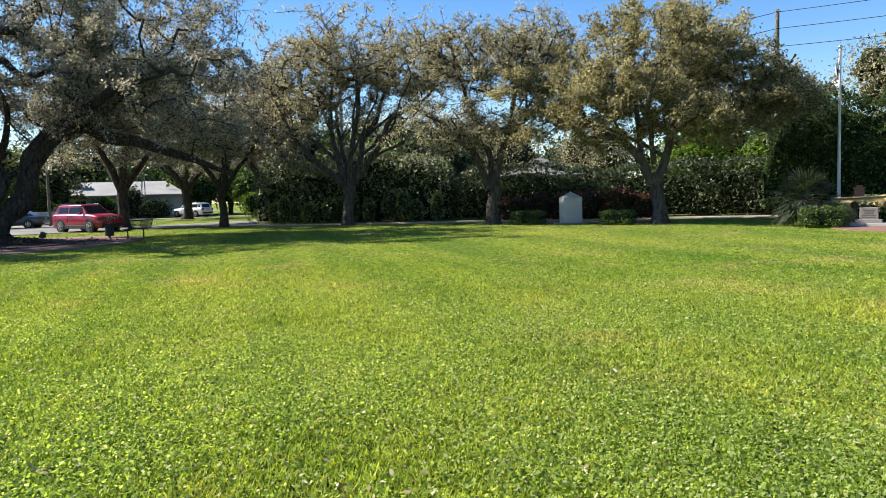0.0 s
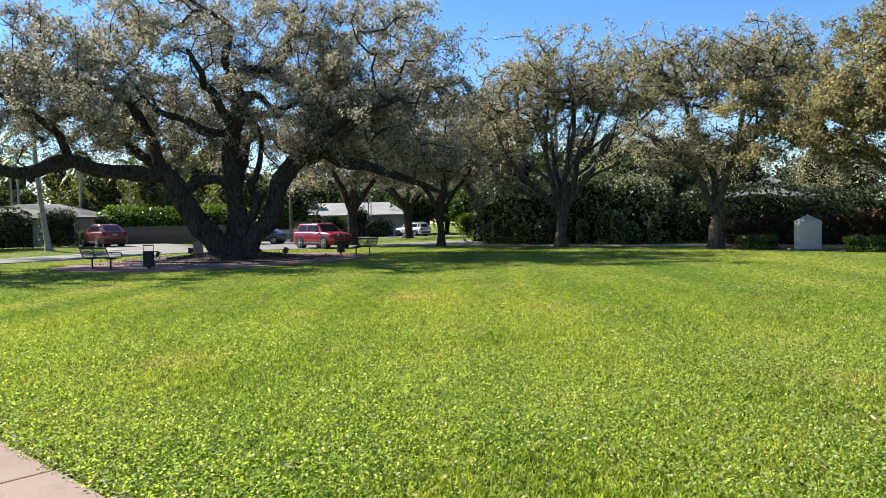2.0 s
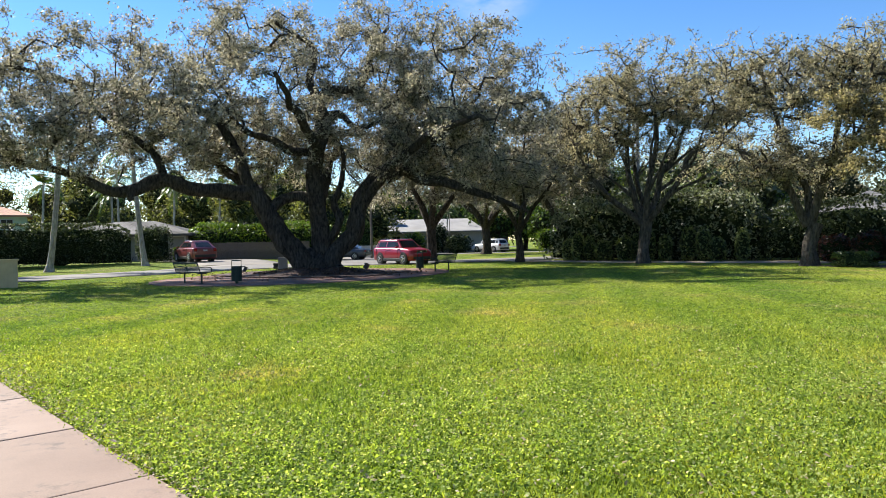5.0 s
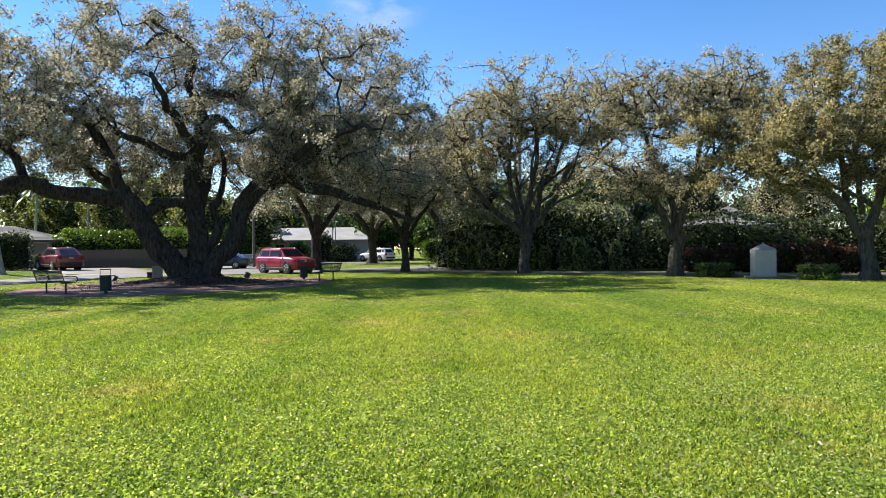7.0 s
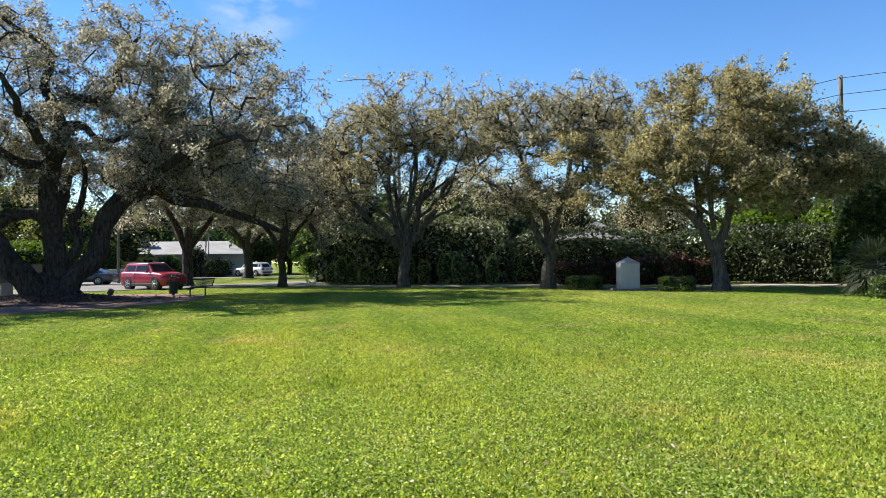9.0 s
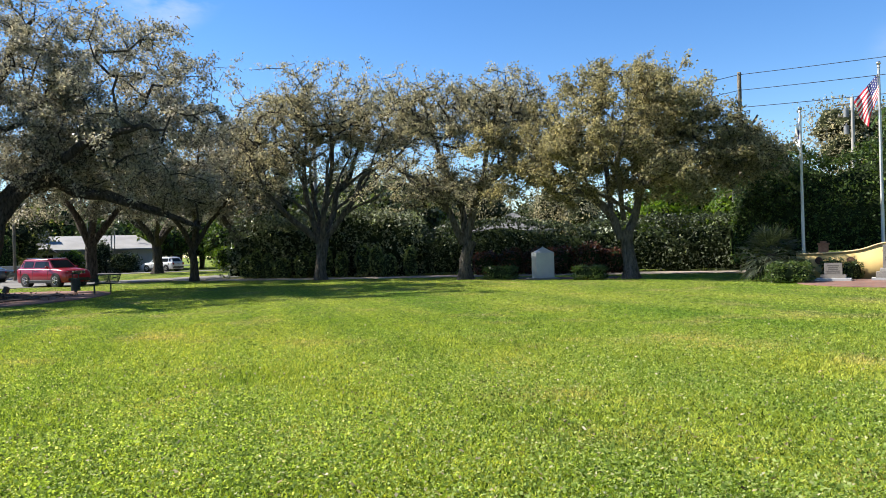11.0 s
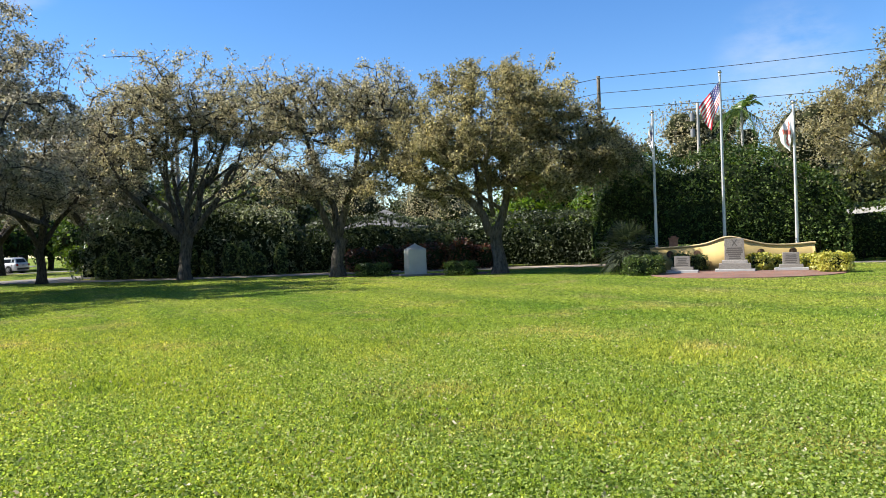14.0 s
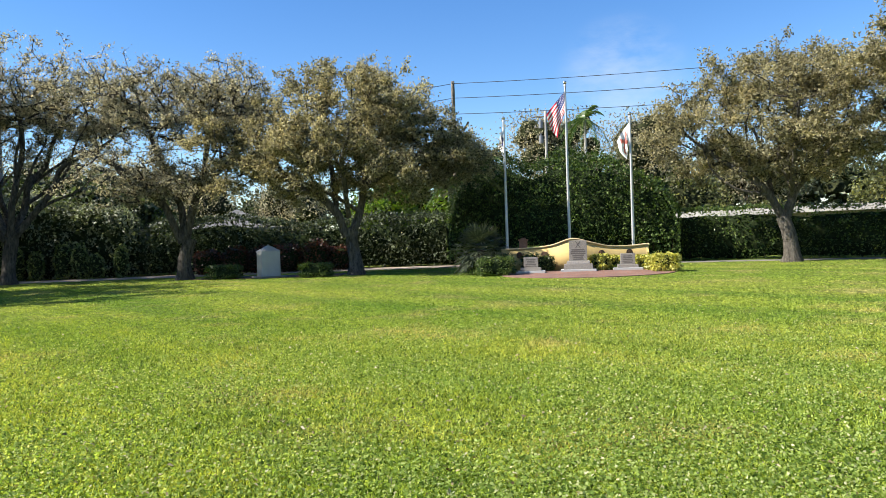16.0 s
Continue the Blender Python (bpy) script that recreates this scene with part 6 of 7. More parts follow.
for a in range(1, 11, 2):
    for b in range(1, 14, 3):
        c = (P[a, b] + P[a + 1, b + 1]) / 2
        e1, e2 = (P[a + 1, b] - P[a, b]) * 0.55, (P[a, b + 1] - P[a, b]) * 0.8
        for sgn in (-1, 1):
            o = np.array([0, 0.009 * sgn, 0])
            pieces.append((np.array([c - e1 + o, c - e2 + o, c + e1 + o, c + e2 + o]), np.array([[0, 1, 2, 3]])))
v, q = join(pieces)
part_np("stars", v, q, M_FLAGWHITE, stripes, "white stars", kind="stuff")
for (x, y, z, droop, seed, sw, lab) in ((27.04, 28.15, 7.7, 88, 8, 0.5, "white flag with a dark device, hanging limp"), (31.4, 23.2, 7.5, 72, 9, 1.0, "white flag with a faded red cross, hanging limp")):
    fl = thing("flag", Matrix.Translation((x, y, z)) @ Matrix.Rotation(FT, 4, "Z"), lab, "flag")
    P = flag_grid(25, 19, 1.25 if seed == 9 else 1.35, 0.85 if seed == 9 else 0.45, droop, sw, seed)
    v, q = cloth(P, 0, 24, 0, 18)
    part_np("cloth", v, q, M_FLAGWHITE, fl, smooth=True)
    if seed == 9:
        v, q = join([cloth(P, 8 + k, 10 + k, max(0, 3 + k), min(18, 7 + k), 0.004) for k in range(0, 11, 2)] + [cloth(P, 8 + k, 10 + k, max(0, 12 - k), min(18, 16 - k), 0.006) for k in range(0, 11, 2)])
        part_np("cross", v, q, M_PEACH, fl, "faded red cross", True)
    else:
        v, q = cloth(P, 8, 17, 6, 12, 0.005)
        part_np("device", v, q, M_FLAGBLUE, fl, "dark device", True)

# ---- white pillar monument ----
mon = thing("pillar_monument", pose(16.45, 34.85, 0.02) @ Matrix.Rotation(radians(-6), 4, "Z"), "white painted stone pillar with a pyramid cap", "monument")
bm = B()
box(bm, (0, 0, 0.0), (1.45, 1.2, 0.14), 0, 0.012)
part("slab", bm, M_CONC, mon, "pale concrete slab")
bm = B()
box(bm, (0, 0, 0.72), (1.0, 0.78, 1.32), 0, 0.03)
part("shaft", bm, M_WHITE, mon)
bm = B()
vs = [bm.verts.new(p) for p in ((-0.5, -0.39, 1.382), (0.5, -0.39, 1.382), (0.5, 0.39, 1.382), (-0.5, 0.39, 1.382), (-0.04, -0.03, 1.66), (0.04, -0.03, 1.66), (0.04, 0.03, 1.66), (-0.04, 0.03, 1.66))]
for fcs in ((3, 2, 1, 0), (0, 1, 5, 4), (1, 2, 6, 5), (2, 3, 7, 6), (3, 0, 4, 7), (4, 5, 6, 7)):
    bm.faces.new([vs[i] for i in fcs])
part("cap", bm, M_WHITE, mon)
bm = B()
cyl(bm, (0, 0, 1.65), (0, 0, 1.73), 0.035, 0.012, 8)
part("finial", bm, M_WHITE, mon)


# ---- benches, bins, lamps under the oak ----
def bench(x, y, face, label):
    """A strap-metal park bench; face: the compass turn of its front (local +y)."""
    ob = thing("park_bench", pose(x, y, 0.03) @ Matrix.Rotation(face, 4, "Z"), label, "bench", "park benches")
    L = 1.83
    seat = new("seat")
    seat.parent = ob
    strap = None
    for k in range(9):
        m = pose(0, -0.18 + k * 0.052, 0.45 + 0.012 * math.cos(k * 0.7))
        if strap is None:
            bm = B()
            box(bm, (0, 0, 0), (L, 0.036, 0.012), 0, 0.003)
            strap = part("strap", bm, M_GREENMETAL, seat, at=m)
        else:
            again(strap, m)
    for xx in (-0.88, 0, 0.88):
        bm = B()
        box(bm, (xx, 0.03, 0.438), (0.03, 0.47, 0.014), 0, 0.003)
        part("seat_rail", bm, M_GREENMETAL, seat)
    back = new("backrest")
    back.parent = ob
    strap = None
    for k in range(8):
        m = pose(0, -0.24 - k * 0.018, 0.50 + k * 0.05)
        if strap is None:
            bm = B()
            box(bm, (0, 0, 0), (L, 0.012, 0.034), 0, 0.003)
            strap = part("strap", bm, M_GREENMETAL, back, at=m)
        else:
            again(strap, m)
    for xx in (-0.88, 0, 0.88):
        bm = B()
        cyl(bm, (xx, -0.22, 0.46), (xx, -0.375, 0.88), 0.018, 0.018, 6)
        part("upright", bm, M_GREENMETAL, back)
    bm = B()
    cyl(bm, (-L / 2, -0.375, 0.89), (L / 2, -0.375, 0.89), 0.022, 0.022, 8)
    part("top_rail", bm, M_GREENMETAL, back)
    for xx in (-0.62, 0.62):
        bm = B()
        cyl(bm, (xx, 0.0, 0.44), (xx, 0.0, -0.02), 0.035, 0.035, 8)
        box(bm, (xx, 0.0, 0.42), (0.06, 0.42, 0.04), 0, 0.006)
        cyl(bm, (xx, 0.0, 0.0), (xx, 0.0, 0.02), 0.09, 0.09, 10)
        part("leg", bm, M_GREENMETAL, ob)
    for xx in (-0.93, 0.93):
        line = smooth_line([(xx, -0.30, 0.68, 0), (xx, -0.05, 0.70, 0), (xx, 0.22, 0.67, 0), (xx, 0.29, 0.58, 0), (xx, 0.25, 0.46, 0)], 0.05)
        v, q = sweep(line[:, :3], np.full(len(line), 0.02), 7)
        part_np("armrest", v, q, M_GREENMETAL, ob, smooth=True)
    return ob


def bin_(x, y, turn, label):
    ob = thing("litter_bin", pose(x, y, 0.03) @ Matrix.Rotation(turn, 4, "Z") @ Matrix.Diagonal((0.76, 0.76, 1, 1)), label, "litter bin", "litter bins")
    bm = B()
    cyl(bm, (0, 0, 0.10), (0, 0, 0.66), 0.235, 0.26, 20)
    part("liner", bm, M_DARK, ob)
    first = None
    for k in range(20):
        a = k / 20 * 2 * math.pi
        if first is None:
            bm = B()
            box(bm, (0.275, 0, 0.40), (0.012, 0.06, 0.62), 0, 0.004)
            first = part("slat", bm, M_GREENMETAL, ob)
        else:
            again(first, Matrix.Rotation(a, 4, "Z"))
    for z in (0.12, 0.4, 0.70):
        bm = B()
        cyl(bm, (0, 0, z - 0.015), (0, 0, z + 0.015), 0.287, 0.287, 24)
        part("hoop", bm, M_GREENMETAL, ob)
    for sgn in (-1, 1):
        bm = B()
        box(bm, (0.25 * sgn, 0, 0.82), (0.025, 0.06, 0.26), 0, 0.004)
        part("lid_bracket", bm, M_GREENMETAL, ob)
    bm = B()
    cyl(bm, (0, 0, 0.93), (0, 0, 0.97), 0.29, 0.25, 20)
    part("lid", bm, M_GREENMETAL, ob)
    bm = B()
    cyl(bm, (0, 0, -0.03), (0, 0, 0.11), 0.09, 0.09, 12)
    part("foot", bm, M_GREENMETAL, ob)
    return ob


bench(-14.75, 29.2, radians(-30), "dark green strap-metal park bench on brick paving")
bench(-5.25, 38.3, radians(62), "dark green strap-metal park bench at the paving's edge")
bin_(-12.6, 28.75, 0.3, "dark green slatted metal litter bin with a lid")
bin_(-6.75, 40.2, 0.9, "dark green slatted metal litter bin beside a bench")


def spotlight(x, y, turn):
    ob = thing("spotlight", pose(x, y, 0.06) @ Matrix.Rotation(turn, 4, "Z"), "small black ground spotlight on a stake, tilted up", "spotlight", "spotlights")
    bm = B()
    cyl(bm, (0, 0, -0.06), (0, 0, 0.16), 0.025, 0.02, 8)
    box(bm, (0, 0, 0.0), (0.16, 0.16, 0.05), 0, 0.01)
    part("stake", bm, M_DARK, ob)
    bm = B()
    box(bm, (0, 0, 0), (0.34, 0.2, 0.24), 0, 0.02, 0.85)
    box(bm, (0, 0.0, 0.13), (0.38, 0.26, 0.02), 0, 0.005)
    part("lamp_head", bm, M_DARK, ob, at=pose(0, 0, 0.27, 28, 0, 0))
    bm = B()
    box(bm, (0, 0, 0), (0.3, 0.17, 0.008), 0, 0.002)
    part("lens", bm, M_GLASS, ob, at=pose(0, -0.066, 0.395, 28, 0, 0))
    return ob


for x, y, t in ((-15.6, 36.6, 2.4), (-15.3, 40.6, 3.4), (-10.4, 36.6, 0.9), (-9.4, 38.4, 1.4)):
    spotlight(x, y, t)

stone = thing("marker_stone", pose(-14.4, 39.2, 0.04) @ Matrix.Rotation(radians(20), 4, "Z"), "upright rough grey granite marker stone by the oak", "stone")
bm = B()
box(bm, (0, 0, 0.40), (0.56, 0.24, 0.88), 0, 0.03, 0.92)
bmesh.ops.subdivide_edges(bm, edges=bm.edges, cuts=2, use_grid_fill=True)
for vv in bm.verts:
    vv.co += Vector((noise.noise(vv.co * 5), noise.noise(vv.co * 5 + Vector((9, 0, 0))), noise.noise(vv.co * 5 + Vector((0, 9, 0))))) * 0.018
part("block", bm, M_GRANITE_LT, stone)

low = thing("low_wall", pose(-22.25, 28.35, 0) @ Matrix.Rotation(math.atan2(-0.6, -0.8), 4, "Z"), "low yellow stucco entrance wall with a thin coping", "wall")
bm = B()
box(bm, (2.6, 0, 0.55), (5.2, 0.45, 1.2), 0, 0.015)
part("wall", bm, M_TAN, low)
bm = B()
box(bm, (2.6, 0, 1.185), (5.32, 0.55, 0.07), 0, 0.012)
part("coping", bm, M_TAN, low)

# ---- cars ----
def car(name, x, y, z, heading, paint, L, W, H, belt, hood, cabin, label, wr=0.36, wb=2.85, suv=True, grille=False, roof_rail=False):
    """A car pointing along its local +x. cabin: x of windscreen base, roof front, roof rear, rear glass base, as shares of L from the tail."""
    ob = thing(name, pose(x, y, z) @ Matrix.Rotation(radians(heading), 4, "Z"), label, "car", "parked cars")
    x0 = -L / 2
    hw = W / 2
    cw, cf, cr, ct = [x0 + L * c for c in cabin]
    # body: rings of half sections along the length
    st = [(x0, 0.42, belt - 0.16, 0.86), (x0 + 0.06, 0.30, belt - 0.03, 0.95), (x0 + 0.35, 0.25, belt, 0.99), (ct, 0.24, belt + 0.01, 1.0), (cr, 0.24, belt + 0.01, 1.0), (0, 0.24, belt, 1.0),
          (cf, 0.24, belt - 0.02, 1.0), (cw - 0.1, 0.24, belt - 0.03, 1.0), (cw + 0.25, 0.24, hood + 0.03, 0.99), (L / 2 - 0.5, 0.24, hood - 0.04, 0.97), (L / 2 - 0.14, 0.26, hood - 0.12, 0.92), (L / 2 - 0.02, 0.34, hood - 0.26, 0.84), (L / 2, 0.42, hood - 0.34, 0.80)]
    st = sorted(st)
    bm = B()
    rings = []
    for sx, lo, hi, ws in st:
        w = hw * ws
        half = [(w * 0.90, lo), (w * 0.98, lo + 0.12), (w, lo + (hi - lo) * 0.45), (w * 0.985, hi - 0.10), (w * 0.94, hi - 0.02), (w * 0.80, hi + 0.015), (w * 0.4, hi + 0.035)]
        pts = [(-a, b) for a, b in half] + [(a, b) for a, b in half[::-1]]
        rings.append([bm.verts.new((sx, a, b)) for a, b in pts])
    for r0, r1 in zip(rings, rings[1:]):
        for i in range(len(r0)):
            j = (i + 1) % len(r0)
            bm.faces.new((r0[i], r0[j], r1[j], r1[i]))
    bm.faces.new(rings[0][::-1])
    bm.faces.new(rings[-1])
    bmesh.ops.recalc_face_normals(bm, faces=bm.faces)
    part("body", bm, paint, ob, smooth=True)
    # glasshouse
    rw, bw = hw * 0.74, hw * 0.93
    zb = belt - 0.01
    lo = [(ct, bw * 0.92), (cr - 0.02, bw), (cf, bw), (cw, bw * 0.94)]
    hi = [(ct + (cr - ct) * (0.55 if suv else 0.75), rw * 0.92), (cr, rw), (cf, rw), (cf + (cw - cf) * 0.12, rw * 0.95)]
    bm = B()
    ra = [bm.verts.new((a, s * b, zb)) for s in (-1, 1) for a, b in (lo if s < 0 else lo[::-1])]
    rb = [bm.verts.new((a, s * b, H - 0.045 - (0.05 if i in (0, 7) else 0))) for i, (s, (a, b)) in enumerate([(-1, q) for q in hi] + [(1, q) for q in hi[::-1]])]
    for i in range(8):
        j = (i + 1) % 8
        bm.faces.new((ra[i], ra[j], rb[j], rb[i]))
    bm.faces.new(rb)
    bmesh.ops.recalc_face_normals(bm, faces=bm.faces)
    part("cabin", bm, paint, ob)
    top_z = H - 0.045

    def pane(name, q, u0, u1, v0, v1):
        """A dark pane set into the four-cornered face q (low left, low right, high right, high left)."""
        a, b, c, d = [Vector(p) for p in q]

        def at_(u, w):
            return (a * (1 - u) + b * u) * (1 - w) + (d * (1 - u) + c * u) * w
        nn = (b - a).cross(d - a).normalized()
        if nn.dot((a + b + c + d) / 4 - Vector((mid_x, 0, zb + 0.2))) < 0:
            nn = -nn
        bm = B()
        up = [bm.verts.new(at_(u, w) + nn * 0.012) for u, w in ((u0, v0), (u1, v0), (u1, v1), (u0, v1))]
        dn = [bm.verts.new(at_(u, w) - nn * 0.01) for u, w in ((u0, v0), (u1, v0), (u1, v1), (u0, v1))]
        bm.faces.new(up)
        for i in range(4):
            bm.faces.new((up[i], dn[i], dn[(i + 1) % 4], up[(i + 1) % 4]))
        bmesh.ops.recalc_face_normals(bm, faces=bm.faces)
        return part(name, bm, M_GLASS, ob, "dark tinted glass")

    mid_x = 0.5 * (cr + cf)
    for s in (-1, 1):
        L3 = [(a, s * b, zb) for a, b in lo]
        H3 = [(a, s * b, top_z) for a, b in hi]
        H3[0] = (H3[0][0], H3[0][1], top_z - 0.05)
        pane("side_window", (L3[0], L3[1], H3[1], H3[0]), 0.42, 0.97, 0.2, 0.74)
        pane("side_window", (L3[1], L3[2], H3[2], H3[1]), 0.05, 0.47, 0.14, 0.78)
        pane("side_window", (L3[1], L3[2], H3[2], H3[1]), 0.53, 1.0, 0.12, 0.78)
        pane("side_window", (L3[2], L3[3], H3[3], H3[2]), 0.02, 0.62, 0.12, 0.72)
    pane("windscreen", ((lo[3][0], -lo[3][1], zb), (lo[3][0], lo[3][1], zb), (hi[3][0], hi[3][1], top_z), (hi[3][0], -hi[3][1], top_z)), 0.07, 0.93, 0.1, 0.88)
    pane("rear_window", ((lo[0][0], -lo[0][1], zb), (lo[0][0], lo[0][1], zb), (hi[0][0], hi[0][1], top_z - 0.05), (hi[0][0], -hi[0][1], top_z - 0.05)), 0.1, 0.9, 0.16, 0.86)
    bm = B()
    ro = []
    for k, (dz, grow_) in enumerate(((-0.12, 1.05), (-0.05, 1.01), (-0.01, 0.95), (0.0, 0.7))):
        ro.append([bm.verts.new((0.5 * (cr + cf) + (a - 0.5 * (cr + cf)) * grow_, s * b * grow_, H + dz - (0.035 if i in (0, 7) else 0))) for i, (s, (a, b)) in enumerate([(-1, q) for q in hi] + [(1, q) for q in hi[::-1]])])
    for r0, r1 in zip(ro, ro[1:]):
        for i in range(8):
            j = (i + 1) % 8
            bm.faces.new((r0[i], r0[j], r1[j], r1[i]))
    bm.faces.new(ro[-1])
    bm.faces.new(ro[0][::-1])
    bmesh.ops.recalc_face_normals(bm, faces=bm.faces)
    part("roof", bm, paint, ob, smooth=True)
    mid = 0.5 * (cf + cr)
    for s in (-1, 1):
        bm = B()
        box(bm, (cw - 0.35, s * (hw + 0.08), belt + 0.06), (0.12, 0.2, 0.15), 0, 0.03)
        part("mirror", bm, paint, ob)
        bm = B()
        box(bm, (0, s * (hw * 0.975), 0.33), (L * 0.5, 0.07, 0.2), 0, 0.02)
        part("sill", bm, M_DARK, ob, "black sill")
        for xx in (mid + 0.02, cr - 0.1, cw - 0.38):
            bm = B()
            box(bm, (xx, s * (hw - 0.008), 0.5 * (belt + 0.36)), (0.012, 0.02, belt - 0.5))
            part("door_seam", bm, M_DARK, ob)
        for xx in (mid + 0.22, cf - 0.05 - 0.6):
            bm = B()
            box(bm, (xx, s * (hw + 0.004), belt - 0.14), (0.2, 0.025, 0.035), 0, 0.008)
            part("door_handle", bm, paint, ob)
        bm = B()
        box(bm, (x0 + 0.05, s * hw * 0.80, belt - 0.16), (0.14, 0.24, 0.24 if suv else 0.14), 0, 0.02)
        part("tail_light", bm, M_TAIL, ob, "red tail light")
        bm = B()
        box(bm, (L / 2 - 0.17, s * hw * 0.66, hood - 0.2), (0.16, 0.3, 0.12), 0, 0.03)
        part("headlight", bm, M_HEAD, ob, "clear headlight")
        if roof_rail:
            bm = B()
            cyl(bm, (cr + 0.05, s * rw * 0.9, H + 0.03), (cf - 0.05, s * rw * 0.9, H + 0.03), 0.02, 0.02, 6)
            part("roof_rail", bm, M_CHROME, ob)
        for xx in (-wb / 2, wb / 2):
            bm = B()
            cyl(bm, (xx, s * (hw - 0.30), wr), (xx, s * (hw + 0.003), wr), wr + 0.06, wr + 0.06, 24)
            part("wheel_arch", bm, M_DARK, ob, "black wheel arch")
            wheel = new("wheel")
            wheel.parent = ob
            wheel.matrix_local = pose(xx, s * (hw - 0.08), wr)
            bm = B()
            cyl(bm, (0, -0.11, 0), (0, 0.11, 0), wr, wr, 28)
            bmesh.ops.bevel(bm, geom=[e for e in bm.edges if abs(e.verts[0].co.y - e.verts[1].co.y) < 1e-4], offset=0.03, segments=2, affect="EDGES")
            part("tyre", bm, M_RUBBER, wheel)
            bm = B()
            cyl(bm, (0, 0.07 * s, 0), (0, 0.113 * s, 0), wr * 0.6, wr * 0.6, 24)
            part("wheel_well", bm, M_DARK, wheel, "dark inside of the rim")
            bm = B()
            cyl(bm, (0, 0.08 * s, 0), (0, 0.117 * s, 0), wr * 0.66, wr * 0.63, 24, False)
            cyl(bm, (0, 0.117 * s, 0), (0, 0.1175 * s, 0), wr * 0.63, wr * 0.55, 24, False)
            for k in range(5):
                a = k / 5 * 2 * math.pi
                cyl(bm, (0, 0.122 * s, 0), (math.cos(a) * wr * 0.6, 0.118 * s, math.sin(a) * wr * 0.6), 0.035, 0.028, 6)
            cyl(bm, (0, 0.1 * s, 0), (0, 0.135 * s, 0), 0.06, 0.05, 10)
            part("rim", bm, M_RIM, wheel)
    bm = B()
    box(bm, (x0 + 0.02, 0, 0.48), (0.14, W * 0.84, 0.2), 0, 0.04)
    part("rear_bumper", bm, M_DARK if suv else paint, ob, "black rear bumper" if suv else "")
    bm = B()
    box(bm, (x0 - 0.005, 0, belt - 0.2), (0.03, 0.32, 0.12), 0, 0.005)
    part("number_plate", bm, M_WHITE, ob, "pale blank plate")
    bm = B()
    box(bm, (L / 2 - 0.05, 0, 0.45), (0.16, W * 0.78, 0.2), 0, 0.05)
    part("front_bumper", bm, M_DARK, ob, "black front bumper")
    bm = B()
    box(bm, (L / 2 - 0.045, 0, hood - 0.21), (0.1, W * 0.44, 0.17), 0, 0.02)
    part("grille", bm, M_DARK, ob, "black grille")
    if grille:
        for k in range(8):
            bm = B()
            box(bm, (L / 2 + 0.005, (k - 3.5) * 0.105, hood - 0.21), (0.03, 0.03, 0.19), 0, 0.006)
            part("grille_bar", bm, M_CHROME, ob, "chrome bar")
    return ob


P_RED = car_paint("red_car_paint", (0.3, 0.01, 0.026))
P_MAROON = car_paint("maroon_car_paint", (0.19, 0.05, 0.05))
P_GREY = car_paint("grey_car_paint", (0.06, 0.062, 0.068))
P_WHITE = car_paint("white_car_paint", (0.68, 0.69, 0.70))
car("suv_car", -9.95, 51.8, 0.02, -44, P_RED, 4.82, 1.93, 1.76, 1.16, 1.10, (0.735, 0.575, 0.12, 0.03), "red boxy off-road car with chrome grille bars", 0.4, 2.915, True, True, True)
car("suv_car", -27.6, 55.2, 0.355, 136, P_MAROON, 4.85, 1.92, 1.69, 1.10, 1.02, (0.77, 0.53, 0.34, 0.02), "maroon crossover car parked on the driveway", 0.37, 2.85)
car("saloon_car", -18.3, 66.6, 0.03, 172, P_GREY, 4.85, 1.85, 1.46, 0.96, 0.90, (0.70, 0.55, 0.33, 0.10), "dark grey saloon car parked on the side street", 0.34, 2.82, False)
car("suv_car", -6.2, 92.5, 0.06, 140, P_WHITE, 4.95, 1.97, 1.68, 1.06, 1.00, (0.72, 0.58, 0.14, 0.03), "white crossover car parked on a far driveway", 0.37, 2.95, True, False, True)


# ---- fence ----
fence = thing("fence", pose(0, 0, 0.28), "weathered brown wooden board fence before the hedge", "fence")
FA, FB = Vector((-29.0, 60.3, 0)), Vector((-20.5, 62.6, 0))
fd = (FB - FA).normalized()
fl_ = (FB - FA).length
fang = math.atan2(fd.y, fd.x)
bm = B()
box(bm, (0, 0, 0.78), (0.138, 0.022, 1.56), 0, 0.004)
brd = None
nb = int(fl_ / 0.145)
for k in range(nb):
    c = FA + fd * (k + 0.5) * fl_ / nb
    m = Matrix.Translation((c.x, c.y, 0.012 * ((k * 7) % 5 - 2))) @ Matrix.Rotation(fang, 4, "Z")
    if brd is None:
        brd = part("board", bm, M_FENCE, fence, at=m)
    else:
        again(brd, m)
for k in range(5):
    c = FA + fd * fl_ * k / 4
    bm = B()
    box(bm, (c.x + fd.y * 0.06, c.y + fd.x * 0.07, 0.75), (0.1, 0.1, 1.6), fang, 0.008)
    part("post", bm, M_FENCE, fence)
for z in (0.3, 1.3):
    c = (FA + FB) / 2
    bm = B()
    box(bm, (c.x - fd.y * 0.035, c.y + fd.x * 0.035, z), (fl_, 0.04, 0.09), fang, 0.005)
    part("rail", bm, M_FENCE, fence)


